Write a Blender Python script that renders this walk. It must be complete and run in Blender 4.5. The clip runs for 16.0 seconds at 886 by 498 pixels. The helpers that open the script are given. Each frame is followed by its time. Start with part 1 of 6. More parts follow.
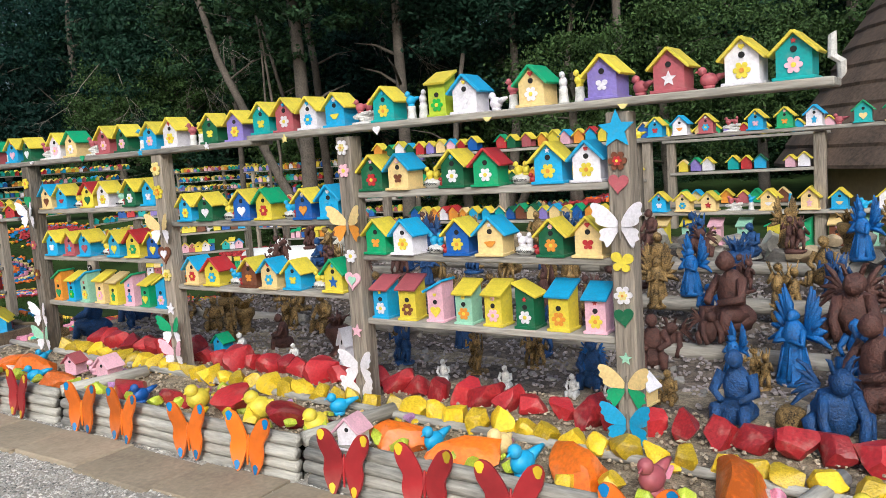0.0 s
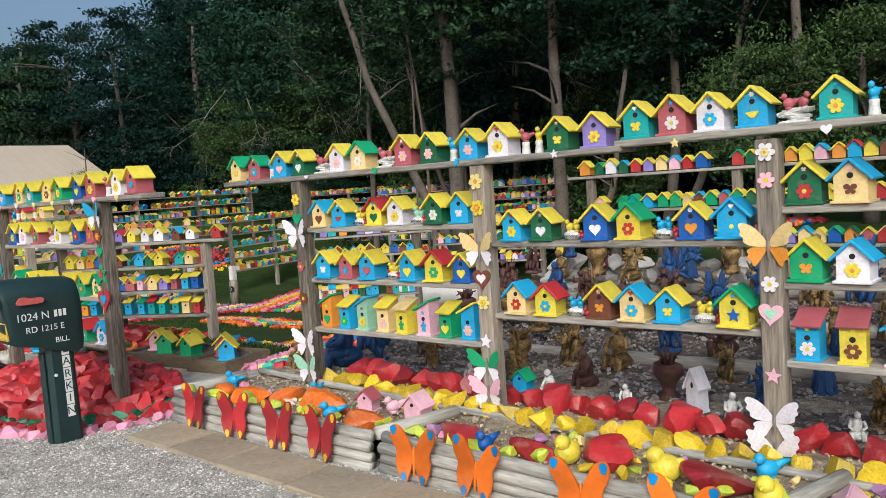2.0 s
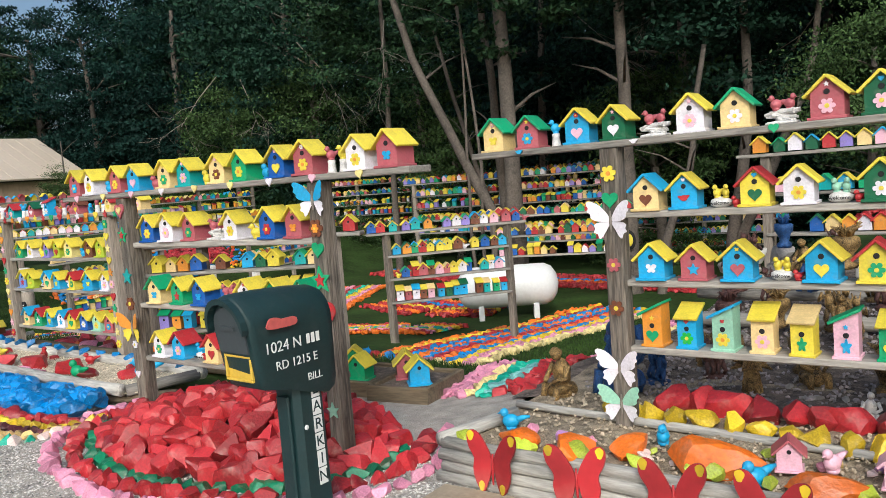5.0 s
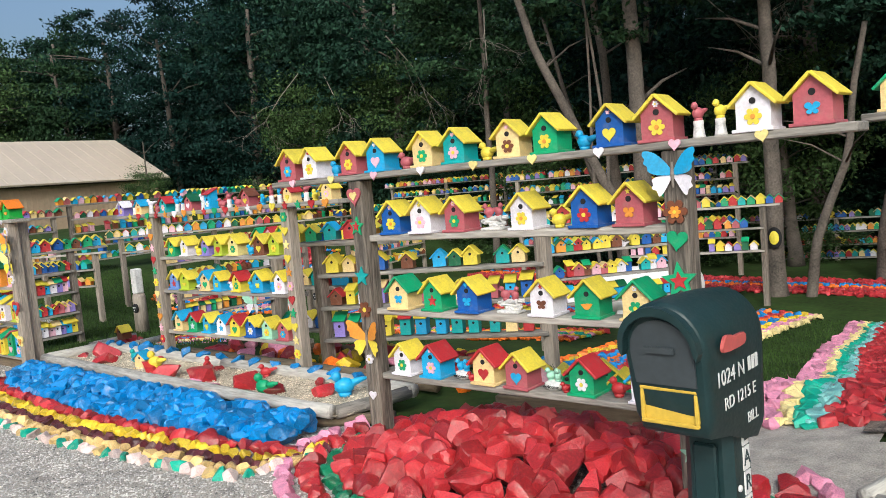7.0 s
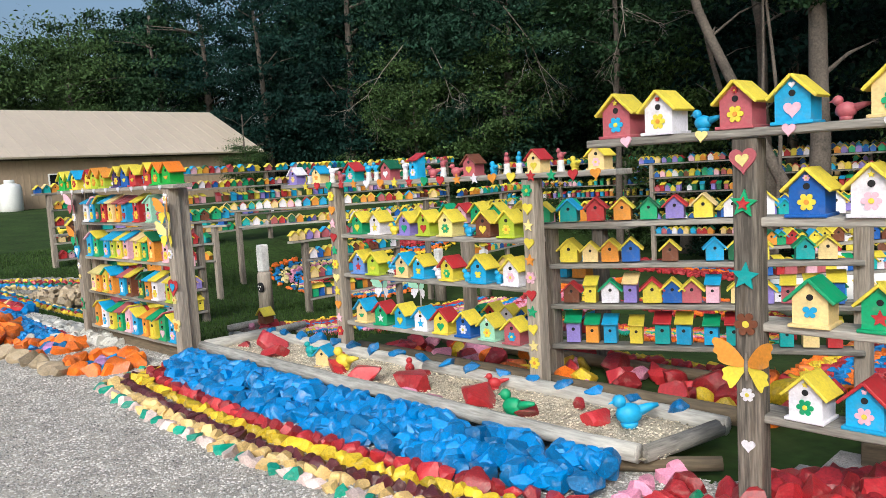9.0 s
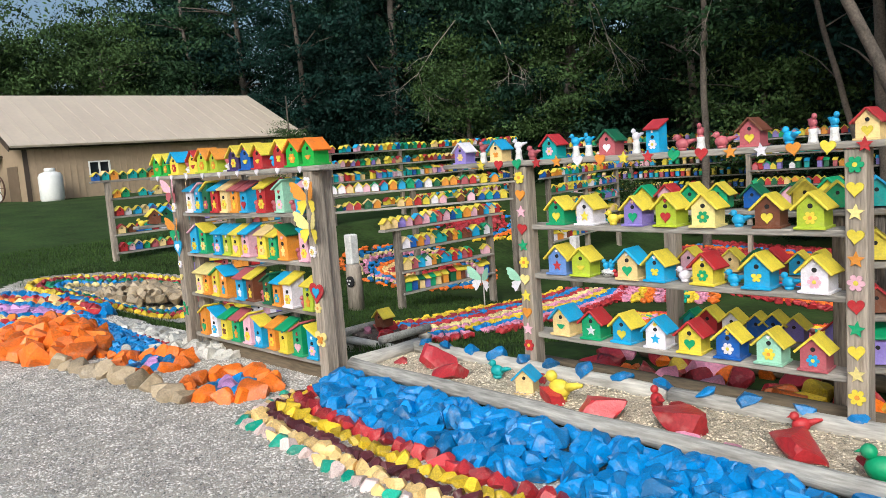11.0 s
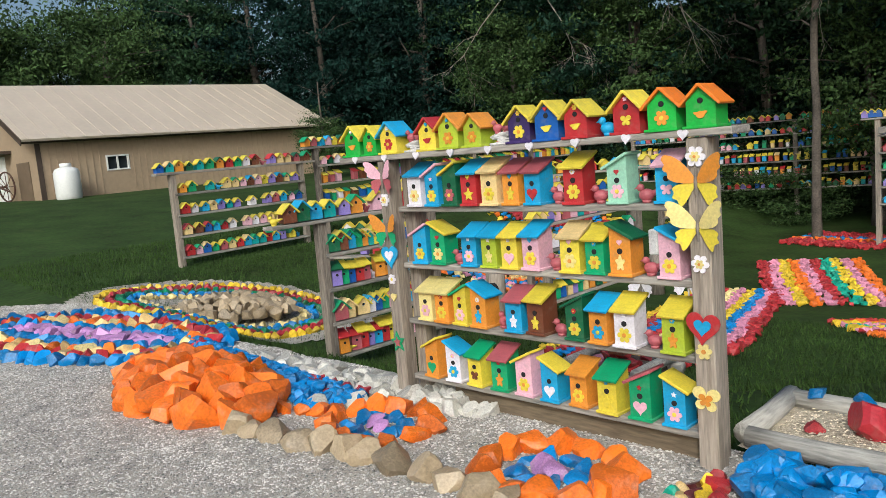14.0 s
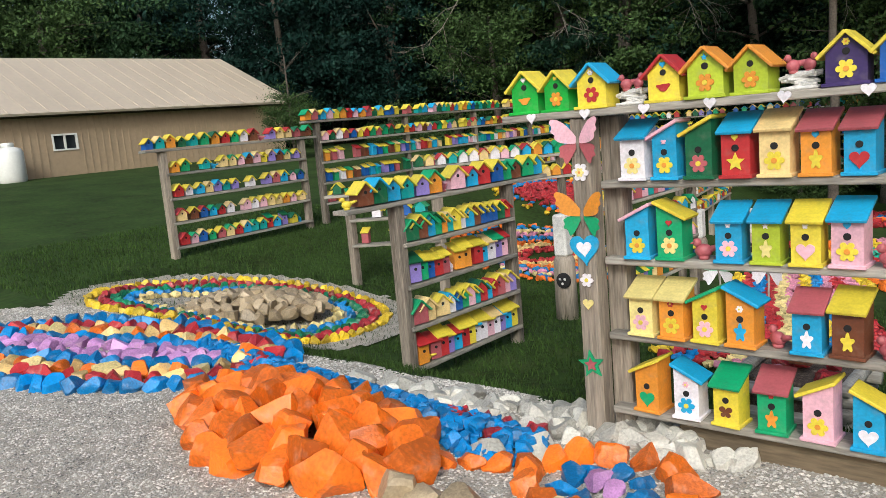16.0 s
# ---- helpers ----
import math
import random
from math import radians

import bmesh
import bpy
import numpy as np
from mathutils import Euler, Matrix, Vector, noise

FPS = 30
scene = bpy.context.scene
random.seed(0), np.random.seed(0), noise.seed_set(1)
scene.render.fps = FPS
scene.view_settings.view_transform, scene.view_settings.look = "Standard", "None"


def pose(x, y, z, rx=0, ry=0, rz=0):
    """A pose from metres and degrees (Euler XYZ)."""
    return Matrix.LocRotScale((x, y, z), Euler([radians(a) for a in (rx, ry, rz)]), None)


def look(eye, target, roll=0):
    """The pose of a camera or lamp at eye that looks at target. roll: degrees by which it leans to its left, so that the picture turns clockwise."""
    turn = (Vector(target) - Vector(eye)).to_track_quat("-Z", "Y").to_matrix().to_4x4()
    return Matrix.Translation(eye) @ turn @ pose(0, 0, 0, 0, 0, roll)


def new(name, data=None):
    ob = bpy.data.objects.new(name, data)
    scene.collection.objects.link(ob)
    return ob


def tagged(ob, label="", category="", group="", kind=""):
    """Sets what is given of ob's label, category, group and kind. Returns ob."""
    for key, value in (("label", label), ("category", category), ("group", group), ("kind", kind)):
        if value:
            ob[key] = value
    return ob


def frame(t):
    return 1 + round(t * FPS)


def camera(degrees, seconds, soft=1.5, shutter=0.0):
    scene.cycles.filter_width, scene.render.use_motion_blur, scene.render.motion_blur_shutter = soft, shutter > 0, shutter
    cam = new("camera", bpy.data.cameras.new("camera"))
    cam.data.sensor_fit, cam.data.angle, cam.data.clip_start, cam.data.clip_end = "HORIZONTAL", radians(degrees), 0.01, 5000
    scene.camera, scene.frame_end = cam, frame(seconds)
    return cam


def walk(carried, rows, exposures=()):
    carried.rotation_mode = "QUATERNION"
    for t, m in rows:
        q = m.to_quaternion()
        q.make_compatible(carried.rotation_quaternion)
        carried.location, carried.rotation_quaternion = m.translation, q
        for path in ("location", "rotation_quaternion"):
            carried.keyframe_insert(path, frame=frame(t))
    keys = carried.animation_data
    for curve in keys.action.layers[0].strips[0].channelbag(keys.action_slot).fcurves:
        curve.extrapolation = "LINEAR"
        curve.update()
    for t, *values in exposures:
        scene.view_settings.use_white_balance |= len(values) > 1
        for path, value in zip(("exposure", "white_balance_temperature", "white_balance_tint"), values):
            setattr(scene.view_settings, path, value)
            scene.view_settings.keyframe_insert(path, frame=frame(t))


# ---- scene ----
cam = camera(58.8, 16.0, soft=0.8)
METRES, EYE, TILT, LEAN, TURN = 15.5, 1.6, 0.0, 0.0, 34.3
ROWS = [
    (0.0, 0.0, 0.0, 0.0, -0.47, -6.82, 3.93),
    (0.5, -0.024, 0.0119, -0.0012, 1.98, -6.5, 4.22),
    (1.0, -0.0527, 0.0208, 0.0, 4.12, -5.43, 2.25),
    (1.5, -0.0795, 0.0266, 0.0022, 5.99, -7.6, 4.54),
    (2.0, -0.108, 0.0443, 0.0018, 5.52, -4.6, 3.97),
    (2.5, -0.136, 0.0578, 0.0009, 2.31, -5.48, 2.69),
    (3.0, -0.1593, 0.0711, 0.0029, 0.21, -5.57, 2.81),
    (3.5, -0.1865, 0.0872, 0.0038, 1.91, -5.09, 1.84),
    (6.0, -0.3142, 0.1652, 0.0031, 1.71, -5.51, 5.75),
    (6.5, -0.3408, 0.1804, 0.0024, 3.62, -4.69, 4.17),
    (7.0, -0.3632, 0.1993, 0.0022, 5.55, -4.86, 5.03),
    (7.5, -0.3897, 0.2193, 0.0016, 8.42, -5.47, 3.44),
    (8.0, -0.4161, 0.2344, 0.0021, 7.03, -6.26, 2.97),
    (8.5, -0.4396, 0.2574, 0.0015, 9.69, -5.53, 3.02),
    (11.0, -0.5684, 0.3463, 0.0033, 11.8, -6.81, 4.14),
    (11.5, -0.5956, 0.3639, 0.0038, 15.03, -5.77, 3.88),
    (12.0, -0.6234, 0.3766, 0.0046, 10.66, -6.85, 5.06),
    (12.5, -0.6523, 0.3993, 0.0047, 13.05, -6.13, 4.82),
    (13.0, -0.6812, 0.4122, 0.0042, 11.54, -6.5, 4.83),
    (13.5, -0.7081, 0.4312, 0.003, 9.91, -7.37, 3.74),
    (14.0, -0.7363, 0.4497, 0.0039, 10.6, -7.37, 4.93),
    (14.5, -0.7643, 0.4646, 0.0046, 10.28, -8.59, 4.89),
    (15.0, -0.7877, 0.4891, 0.0045, 12.11, -7.48, 2.48),
    (15.5, -0.8155, 0.5039, 0.002, 10.15, -6.26, 4.42),
    (16.0, -0.839, 0.5256, 0.0024, 6.04, -9.05, 5.04),
]
walk(cam, [(t, pose(0, 0, EYE, TILT, LEAN, TURN) @ pose(METRES * x, METRES * y, METRES * z, 90 + pitch, roll, yaw)) for t, x, y, z, yaw, pitch, roll in ROWS], exposures=[(0.0, -0.33, 5750, 4), (1.0, -0.42, 5750, 4), (2.5, -0.41, 5750, 4), (3.5, -0.39, 5750, 4), (6.5, -0.21, 5750, 4), (12.0, -0.25, 5750, 4), (14.5, -0.43, 5800, 3), (16.0, -0.38, 5900, 3)])

# ---------------------------------------------------------------- world and light
SUN_EL, SUN_AZ = 36.0, 148.0          # degrees; azimuth counted clockwise from +y
world = bpy.data.worlds.new("world")
world.use_nodes = True
scene.world = world
wn = world.node_tree.nodes
sky = wn.new("ShaderNodeTexSky")
sky.sky_type, sky.sun_disc = "NISHITA", False
sky.sun_elevation, sky.sun_rotation = radians(SUN_EL), radians(SUN_AZ)
sky.dust_density, sky.air_density = 7.0, 1.0
wn["Background"].inputs["Strength"].default_value = 0.19
world.node_tree.links.new(sky.outputs[0], wn["Background"].inputs["Color"])
sun_data = bpy.data.lights.new("sun", "SUN")
sun_data.energy, sun_data.angle, sun_data.color = 1.75, radians(9), (1.0, 0.97, 0.93)
sun = new("sun", sun_data)
sun_from = Vector((math.sin(radians(SUN_AZ)) * math.cos(radians(SUN_EL)), math.cos(radians(SUN_AZ)) * math.cos(radians(SUN_EL)), math.sin(radians(SUN_EL))))
sun.matrix_world = look(sun_from * 60, (0, 0, 0))

# ---------------------------------------------------------------- materials
MATS = {}


def material(name, base, rough=0.6, metal=0.0, spread=0.12, scale=14.0, bump=0.15, deep=0.01, grain=0.0, along="x", island=False, rand=0.0, dirt=None, spec=0.5):
    """Two scales of variation in colour, roughness and relief; optional grain along x, random shade per piece, and dirt."""
    if name in MATS:
        return MATS[name]
    m = bpy.data.materials.new(name)
    m.use_nodes = True
    n, l = m.node_tree.nodes, m.node_tree.links
    b = n["Principled BSDF"]
    tc = n.new("ShaderNodeTexCoord")
    mp = n.new("ShaderNodeMapping")
    l.new(tc.outputs["Object"], mp.inputs[0])
    mp.inputs["Scale"].default_value = (1, 1, 1) if not grain else ((1 / grain, 1, 1) if along == "x" else (1, 1, 1 / grain))
    big, fine = n.new("ShaderNodeTexNoise"), n.new("ShaderNodeTexNoise")
    big.inputs["Scale"].default_value, fine.inputs["Scale"].default_value = scale * 0.25, scale * 3
    big.inputs["Detail"].default_value, fine.inputs["Detail"].default_value = 4, 6
    for t in (big, fine):
        l.new(mp.outputs[0], t.inputs["Vector"])
    add = n.new("ShaderNodeMath")
    add.operation = "ADD"
    l.new(big.outputs["Fac"], add.inputs[0])
    l.new(fine.outputs["Fac"], add.inputs[1])
    source = add.outputs[0]
    if island or rand:
        if island:
            g = n.new("ShaderNodeNewGeometry")
            r = g.outputs["Random Per Island"]
        else:
            g = n.new("ShaderNodeObjectInfo")
            r = g.outputs["Random"]
        k = n.new("ShaderNodeMath")
        k.operation = "MULTIPLY_ADD"
        k.inputs[1].default_value, k.inputs[2].default_value = (rand or 0.6), -(rand or 0.6) / 2
        l.new(r, k.inputs[0])
        a2 = n.new("ShaderNodeMath")
        a2.operation = "ADD"
        l.new(source, a2.inputs[0])
        l.new(k.outputs[0], a2.inputs[1])
        source = a2.outputs[0]
    ramp = n.new("ShaderNodeMapRange")
    ramp.inputs["From Min"].default_value, ramp.inputs["From Max"].default_value = 0.6, 1.4
    ramp.inputs["To Min"].default_value, ramp.inputs["To Max"].default_value = 1 - 2.2 * spread, 1 + 1.4 * spread
    l.new(source, ramp.inputs["Value"])
    mul = n.new("ShaderNodeVectorMath")
    mul.operation = "SCALE"
    mul.inputs[0].default_value = base
    l.new(ramp.outputs[0], mul.inputs["Scale"])
    colour = mul.outputs[0]
    if dirt:
        patch = n.new("ShaderNodeTexNoise")
        patch.inputs["Scale"].default_value, patch.inputs["Detail"].default_value = scale * 0.7, 8
        l.new(mp.outputs[0], patch.inputs["Vector"])
        cut = n.new("ShaderNodeMapRange")
        cut.inputs["From Min"].default_value, cut.inputs["From Max"].default_value = 0.55, 0.72
        cut.inputs["To Max"].default_value = dirt[3]
        l.new(patch.outputs["Fac"], cut.inputs["Value"])
        mix = n.new("ShaderNodeMix")
        mix.data_type = "RGBA"
        l.new(cut.outputs[0], mix.inputs["Factor"])
        l.new(colour, mix.inputs["A"])
        mix.inputs["B"].default_value = (*dirt[:3], 1)
        colour = mix.outputs["Result"]
    l.new(colour, b.inputs["Base Color"])
    rr = n.new("ShaderNodeMapRange")
    rr.inputs["To Min"].default_value, rr.inputs["To Max"].default_value = max(rough - 0.12, 0.05), min(rough + 0.15, 1)
    l.new(fine.outputs["Fac"], rr.inputs["Value"])
    l.new(rr.outputs[0], b.inputs["Roughness"])
    b.inputs["Metallic"].default_value = metal
    b.inputs["Specular IOR Level"].default_value = spec
    if bump:
        bm_ = n.new("ShaderNodeBump")
        bm_.inputs["Strength"].default_value, bm_.inputs["Distance"].default_value = bump, deep
        l.new(add.outputs[0], bm_.inputs["Height"])
        l.new(bm_.outputs[0], b.inputs["Normal"])
    MATS[name] = m
    return m


# paint colours: letter, word, linear colour
PAINT = {
    "b": ("sky-blue", (0.03, 0.36, 0.66)), "n": ("royal-blue", (0.012, 0.10, 0.40)), "t": ("teal", (0.02, 0.36, 0.36)),
    "g": ("dark-green", (0.010, 0.12, 0.05)), "e": ("emerald-green", (0.02, 0.34, 0.14)), "y": ("yellow", (0.74, 0.60, 0.05)),
    "c": ("cream", (0.78, 0.58, 0.26)), "w": ("white", (0.78, 0.74, 0.80)), "r": ("red", (0.45, 0.025, 0.03)),
    "d": ("dusty-rose", (0.42, 0.10, 0.12)), "p": ("pink", (0.78, 0.45, 0.55)), "v": ("violet", (0.26, 0.20, 0.55)),
    "o": ("orange", (0.72, 0.28, 0.03)), "k": ("brown", (0.16, 0.05, 0.022)), "l": ("lime", (0.42, 0.52, 0.03)),
    "m": ("mint", (0.34, 0.62, 0.46)), "s": ("slate-blue", (0.14, 0.26, 0.58)), "q": ("bright-orange", (0.78, 0.20, 0.01)),
    "u": ("purple", (0.04, 0.02, 0.12)), "f": ("bright-green", (0.03, 0.42, 0.05)), "h": ("butter-yellow", (0.78, 0.66, 0.25)),
}


def paint(c):
    return material("paint_" + PAINT[c][0], PAINT[c][1], 0.48, spread=0.12, scale=30, bump=0.12, rand=0.35, dirt=(0.25, 0.22, 0.17, 0.25))


def stone_paint(c):
    return material("stone_paint_" + STONE[c][0], STONE[c][1], 0.40, spread=0.22, scale=3.0, bump=0.5, deep=0.006, rand=0.7, dirt=(0.40, 0.33, 0.26, 0.28))


def stone_stuff(c):
    return material("pebble_paint_" + STONE[c][0], STONE[c][1], 0.5, spread=0.18, scale=18, bump=0.3, island=True, dirt=(0.30, 0.26, 0.20, 0.2))


STONE = {
    "R": ("red", (0.42, 0.024, 0.030)), "Y": ("yellow", (0.72, 0.50, 0.02)), "O": ("orange", (0.80, 0.17, 0.01)), "B": ("blue", (0.010, 0.20, 0.52)),
    "P": ("pink", (0.66, 0.26, 0.38)), "G": ("green", (0.012, 0.18, 0.08)), "M": ("maroon", (0.10, 0.018, 0.022)), "C": ("cream", (0.76, 0.52, 0.20)),
    "W": ("pale pink", (0.70, 0.54, 0.50)), "T": ("turquoise", (0.02, 0.36, 0.24)), "L": ("lime", (0.50, 0.60, 0.05)), "D": ("crimson", (0.34, 0.02, 0.03)),
    "N": ("natural brown", (0.36, 0.28, 0.18)), "S": ("white limestone", (0.52, 0.50, 0.45)), "V": ("lilac", (0.48, 0.24, 0.50)), "A": ("aqua", (0.20, 0.46, 0.44)),
    "E": ("tan", (0.44, 0.36, 0.26)), "I": ("pale lilac-grey", (0.31, 0.265, 0.26)), "F": ("butter", (0.74, 0.60, 0.26)), "H": ("grey", (0.25, 0.23, 0.21)),
}
timber = material("weathered_timber", (0.31, 0.285, 0.25), 0.85, spread=0.3, scale=26, bump=0.6, grain=9, rand=0.4, dirt=(0.10, 0.08, 0.06, 0.5))
timber_up = material("weathered_post", (0.29, 0.245, 0.20), 0.85, spread=0.34, scale=34, bump=0.8, grain=12, along="z", rand=0.5, dirt=(0.12, 0.09, 0.06, 0.5))
log_wood = material("bleached_log", (0.43, 0.41, 0.37), 0.85, spread=0.3, scale=22, bump=0.7, grain=8, rand=0.3, dirt=(0.10, 0.08, 0.06, 0.6))
old_plank = material("dark_plank", (0.16, 0.12, 0.075), 0.9, spread=0.3, scale=22, bump=0.6, grain=8, dirt=(0.06, 0.05, 0.03, 0.6))
# black of lettering and plaques; on entrance discs it stands in for inner shade
hole_shade_and_black = material("entrance_dark", (0.012, 0.011, 0.012), 0.9, spread=0.1, bump=0)
paver_mat = material("sandstone_paver", (0.34, 0.275, 0.195), 0.85, spread=0.16, scale=12, bump=0.3, rand=0.4, dirt=(0.30, 0.25, 0.17, 0.5))
gravel_mat = material("gravel_ground", (0.41, 0.375, 0.33), 0.9, spread=0.26, scale=34, bump=0.9, dirt=(0.36, 0.315, 0.26, 0.6))
pebble_mat = material("gravel_pebble", (0.50, 0.475, 0.44), 0.85, spread=0.33, scale=20, bump=0.2, island=True)
sand_mat = material("bed_sand", (0.58, 0.50, 0.37), 0.9, spread=0.30, scale=40, bump=0.9, dirt=(0.32, 0.25, 0.15, 0.6))
mulch_mat = material("grey_mulch", (0.155, 0.12, 0.095), 0.95, spread=0.5, scale=36, bump=1.0, dirt=(0.33, 0.27, 0.22, 0.7))
bed_gravel = material("bed_gravel", (0.36, 0.29, 0.20), 0.95, spread=0.45, scale=40, bump=1.0, dirt=(0.16, 0.12, 0.09, 0.6))
grit_mat = material("bed_grit", (0.62, 0.54, 0.41), 0.9, spread=0.35, scale=20, bump=0.2, island=True)
lawn_mat = material("lawn", (0.036, 0.066, 0.015), 0.9, spread=0.34, scale=4, bump=0.6, dirt=(0.062, 0.080, 0.024, 0.5), spec=0.15)
blade_mat = material("grass_blade", (0.040, 0.076, 0.015), 0.8, spread=0.3, scale=6, bump=0, island=True, spec=0.2)
# the third leaf colour is lightened to look sunlit against the darker ones
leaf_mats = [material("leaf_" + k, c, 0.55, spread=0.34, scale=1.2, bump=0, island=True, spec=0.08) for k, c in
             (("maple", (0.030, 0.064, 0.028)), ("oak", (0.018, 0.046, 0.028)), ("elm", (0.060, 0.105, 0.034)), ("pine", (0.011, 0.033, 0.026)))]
bark_mat = material("bark", (0.115, 0.095, 0.078), 0.95, spread=0.35, scale=9, bump=1.0)
twig_mat = material("dead_twig", (0.22, 0.19, 0.16), 0.9, spread=0.2)
gold_mat = material("gold_statue", (0.34, 0.215, 0.08), 0.45, 0.35, spread=0.6, scale=34, bump=1.0, dirt=(0.03, 0.018, 0.01, 0.9))
bluestat_mat = material("blue_statue", (0.015, 0.07, 0.22), 0.5, spread=0.35, scale=34, bump=1.0, dirt=(0.01, 0.02, 0.06, 0.8))
brightblue_mat = material("bright_blue_statue", (0.012, 0.13, 0.42), 0.45, spread=0.35, scale=34, bump=0.8, dirt=(0.01, 0.03, 0.12, 0.8))
brownstat_mat = material("brown_statue", (0.11, 0.045, 0.035), 0.6, spread=0.35, scale=34, bump=1.0, dirt=(0.03, 0.012, 0.012, 0.8))
white_mat = material("white_figurine", (0.70, 0.68, 0.66), 0.55, spread=0.2, scale=30, bump=0.4, dirt=(0.36, 0.33, 0.30, 0.5))
mail_mat = material("mailbox_plastic", (0.008, 0.030, 0.032), 0.5, spread=0.15, scale=20, bump=0.15, dirt=(0.03, 0.045, 0.045, 0.4))
mail_grey = material("mailbox_door", (0.045, 0.055, 0.062), 0.5, spread=0.12, bump=0.1)
mail_yellow = material("mailbox_yellow", (0.62, 0.42, 0.05), 0.5, spread=0.12, bump=0.1)
decal_mat = material("white_decal", (0.72, 0.72, 0.70), 0.5, spread=0.05, bump=0)
shed_wall = material("tan_siding", (0.36, 0.27, 0.18), 0.7, spread=0.08, scale=3, bump=0.1)
shed_roof = material("beige_metal_roof", (0.52, 0.44, 0.35), 0.5, spread=0.06, scale=2, bump=0.05)
dark_trim = material("brown_trim", (0.06, 0.042, 0.03), 0.6, spread=0.1)
door_mat = material("brown_door", (0.16, 0.115, 0.075), 0.6, spread=0.1)
tank_mat = material("white_tank_paint", (0.74, 0.74, 0.72), 0.35, spread=0.05, scale=6, bump=0.03, dirt=(0.55, 0.53, 0.48, 0.3))
thatch_mat = material("brown_shingle", (0.11, 0.075, 0.055), 0.9, spread=0.3, scale=8, bump=1.0)
stucco_mat = material("tan_stucco", (0.34, 0.25, 0.15), 0.9, spread=0.12, scale=6, bump=0.3)
glass_mat = material("dark_glass", (0.02, 0.025, 0.03), 0.06, spread=0.02, bump=0)

# ---------------------------------------------------------------- helpers of the build
rng = random.Random(7)


def ss(a):
    a = min(max(a, 0.0), 1.0)
    return a * a * (3 - 2 * a)


def ground_z(x, y):
    """The lie of the land: level by the drive, a swale behind the racks, rising to the shed."""
    west = ss((x + 17.0) / 3.0)                     # 0 west of the ditch's head, 1 east of it
    y0 = 2.9 + 1.9 * west
    dip = -0.5 * ss((y - y0) / 1.6) - 0.65 * ss((y - 5.0) / 7.0)
    dip *= ss((x + 26.0) / 5.0)
    east = ss((x + 8.2) / 1.6)
    bank = 0.16 * ss((y - 2.8) / 1.2) + 0.05 * min(max(y - 4.5, 0), 6)
    rise = 1.1 * ss((-20.0 - x) / 22.0)
    return dip * (1 - east) + bank * east + rise * ss((y - 1.0) / 3.0)


def link_mesh(name, mesh, mat=None, parent=None, m=None):
    ob = new(name, mesh)
    if mat and not mesh.materials:
        mesh.materials.append(mat)
    if parent:
        ob.parent = parent
    if m is not None:
        ob.matrix_basis = m
    return ob


def mesh_of(bm, name, smooth=False):
    me = bpy.data.meshes.new(name)
    bm.normal_update()
    bm.to_mesh(me)
    bm.free()
    if smooth:
        for p in me.polygons:
            p.use_smooth = True
    return me


def part(name, bm, mat, parent, label="", smooth=False):
    ob = link_mesh(name, mesh_of(bm, name, smooth), mat, parent)
    return tagged(ob, label) if label else ob


def box(bm, lo, hi, bevel=0.0, m=None):
    """A box between two corners, edges rounded by bevel."""
    geo = bmesh.ops.create_cube(bm, size=1.0)["verts"]
    c = [(a + b) / 2 for a, b in zip(lo, hi)]
    s = [b - a for a, b in zip(lo, hi)]
    bmesh.ops.transform(bm, verts=geo, matrix=Matrix.Translation(c) @ Matrix.Diagonal((*s, 1)))
    if bevel:
        edges = list({e for v in geo for e in v.link_edges})
        geo = list({v for f in bmesh.ops.bevel(bm, geom=edges, offset=bevel, segments=1, affect="EDGES")["faces"] for v in f.verts})
    if m is not None:
        bmesh.ops.transform(bm, verts=geo, matrix=m)
    return geo


def prism(bm, outline, depth, m=None):
    """An outline in x and z, pushed out along -y by depth."""
    a = [bm.verts.new((x, 0, z)) for x, z in outline]
    b = [bm.verts.new((x, -depth, z)) for x, z in outline]
    k = len(a)
    bm.faces.new(a[::-1])
    bm.faces.new(b)
    for i in range(k):
        bm.faces.new((a[i], a[(i + 1) % k], b[(i + 1) % k], b[i]))
    bmesh.ops.recalc_face_normals(bm, faces=bm.faces)
    if m is not None:
        bmesh.ops.transform(bm, verts=a + b, matrix=m)
    return a + b


def tube(bm, points, radii, sides=8):
    """A tapered tube through points."""
    rings, last = [], None
    for i, (p, r) in enumerate(zip(points, radii)):
        p = Vector(p)
        d = (Vector(points[min(i + 1, len(points) - 1)]) - Vector(points[max(i - 1, 0)])).normalized()
        side = d.orthogonal().normalized() if last is None else (last - d * last.dot(d)).normalized()
        last = side
        up = d.cross(side)
        rings.append([bm.verts.new(p + r * (side * math.cos(a) + up * math.sin(a))) for a in (2 * math.pi * j / sides for j in range(sides))])
    for a, b in zip(rings, rings[1:]):
        for j in range(sides):
            bm.faces.new((a[j], a[(j + 1) % sides], b[(j + 1) % sides], b[j]))
    bm.faces.new(rings[0][::-1])
    bm.faces.new(rings[-1])
    return [v for r in rings for v in r]


def lathe(bm, profile, sides=12, m=None):
    """A turned shape: profile of (radius, height)."""
    rings = [[bm.verts.new((r * math.cos(2 * math.pi * j / sides), r * math.sin(2 * math.pi * j / sides), z)) for j in range(sides)] for r, z in profile]
    for a, b in zip(rings, rings[1:]):
        for j in range(sides):
            bm.faces.new((a[j], a[(j + 1) % sides], b[(j + 1) % sides], b[j]))
    bm.faces.new(rings[0][::-1])
    bm.faces.new(rings[-1])
    vs = [v for r in rings for v in r]
    if m is not None:
        bmesh.ops.transform(bm, verts=vs, matrix=m)
    return vs


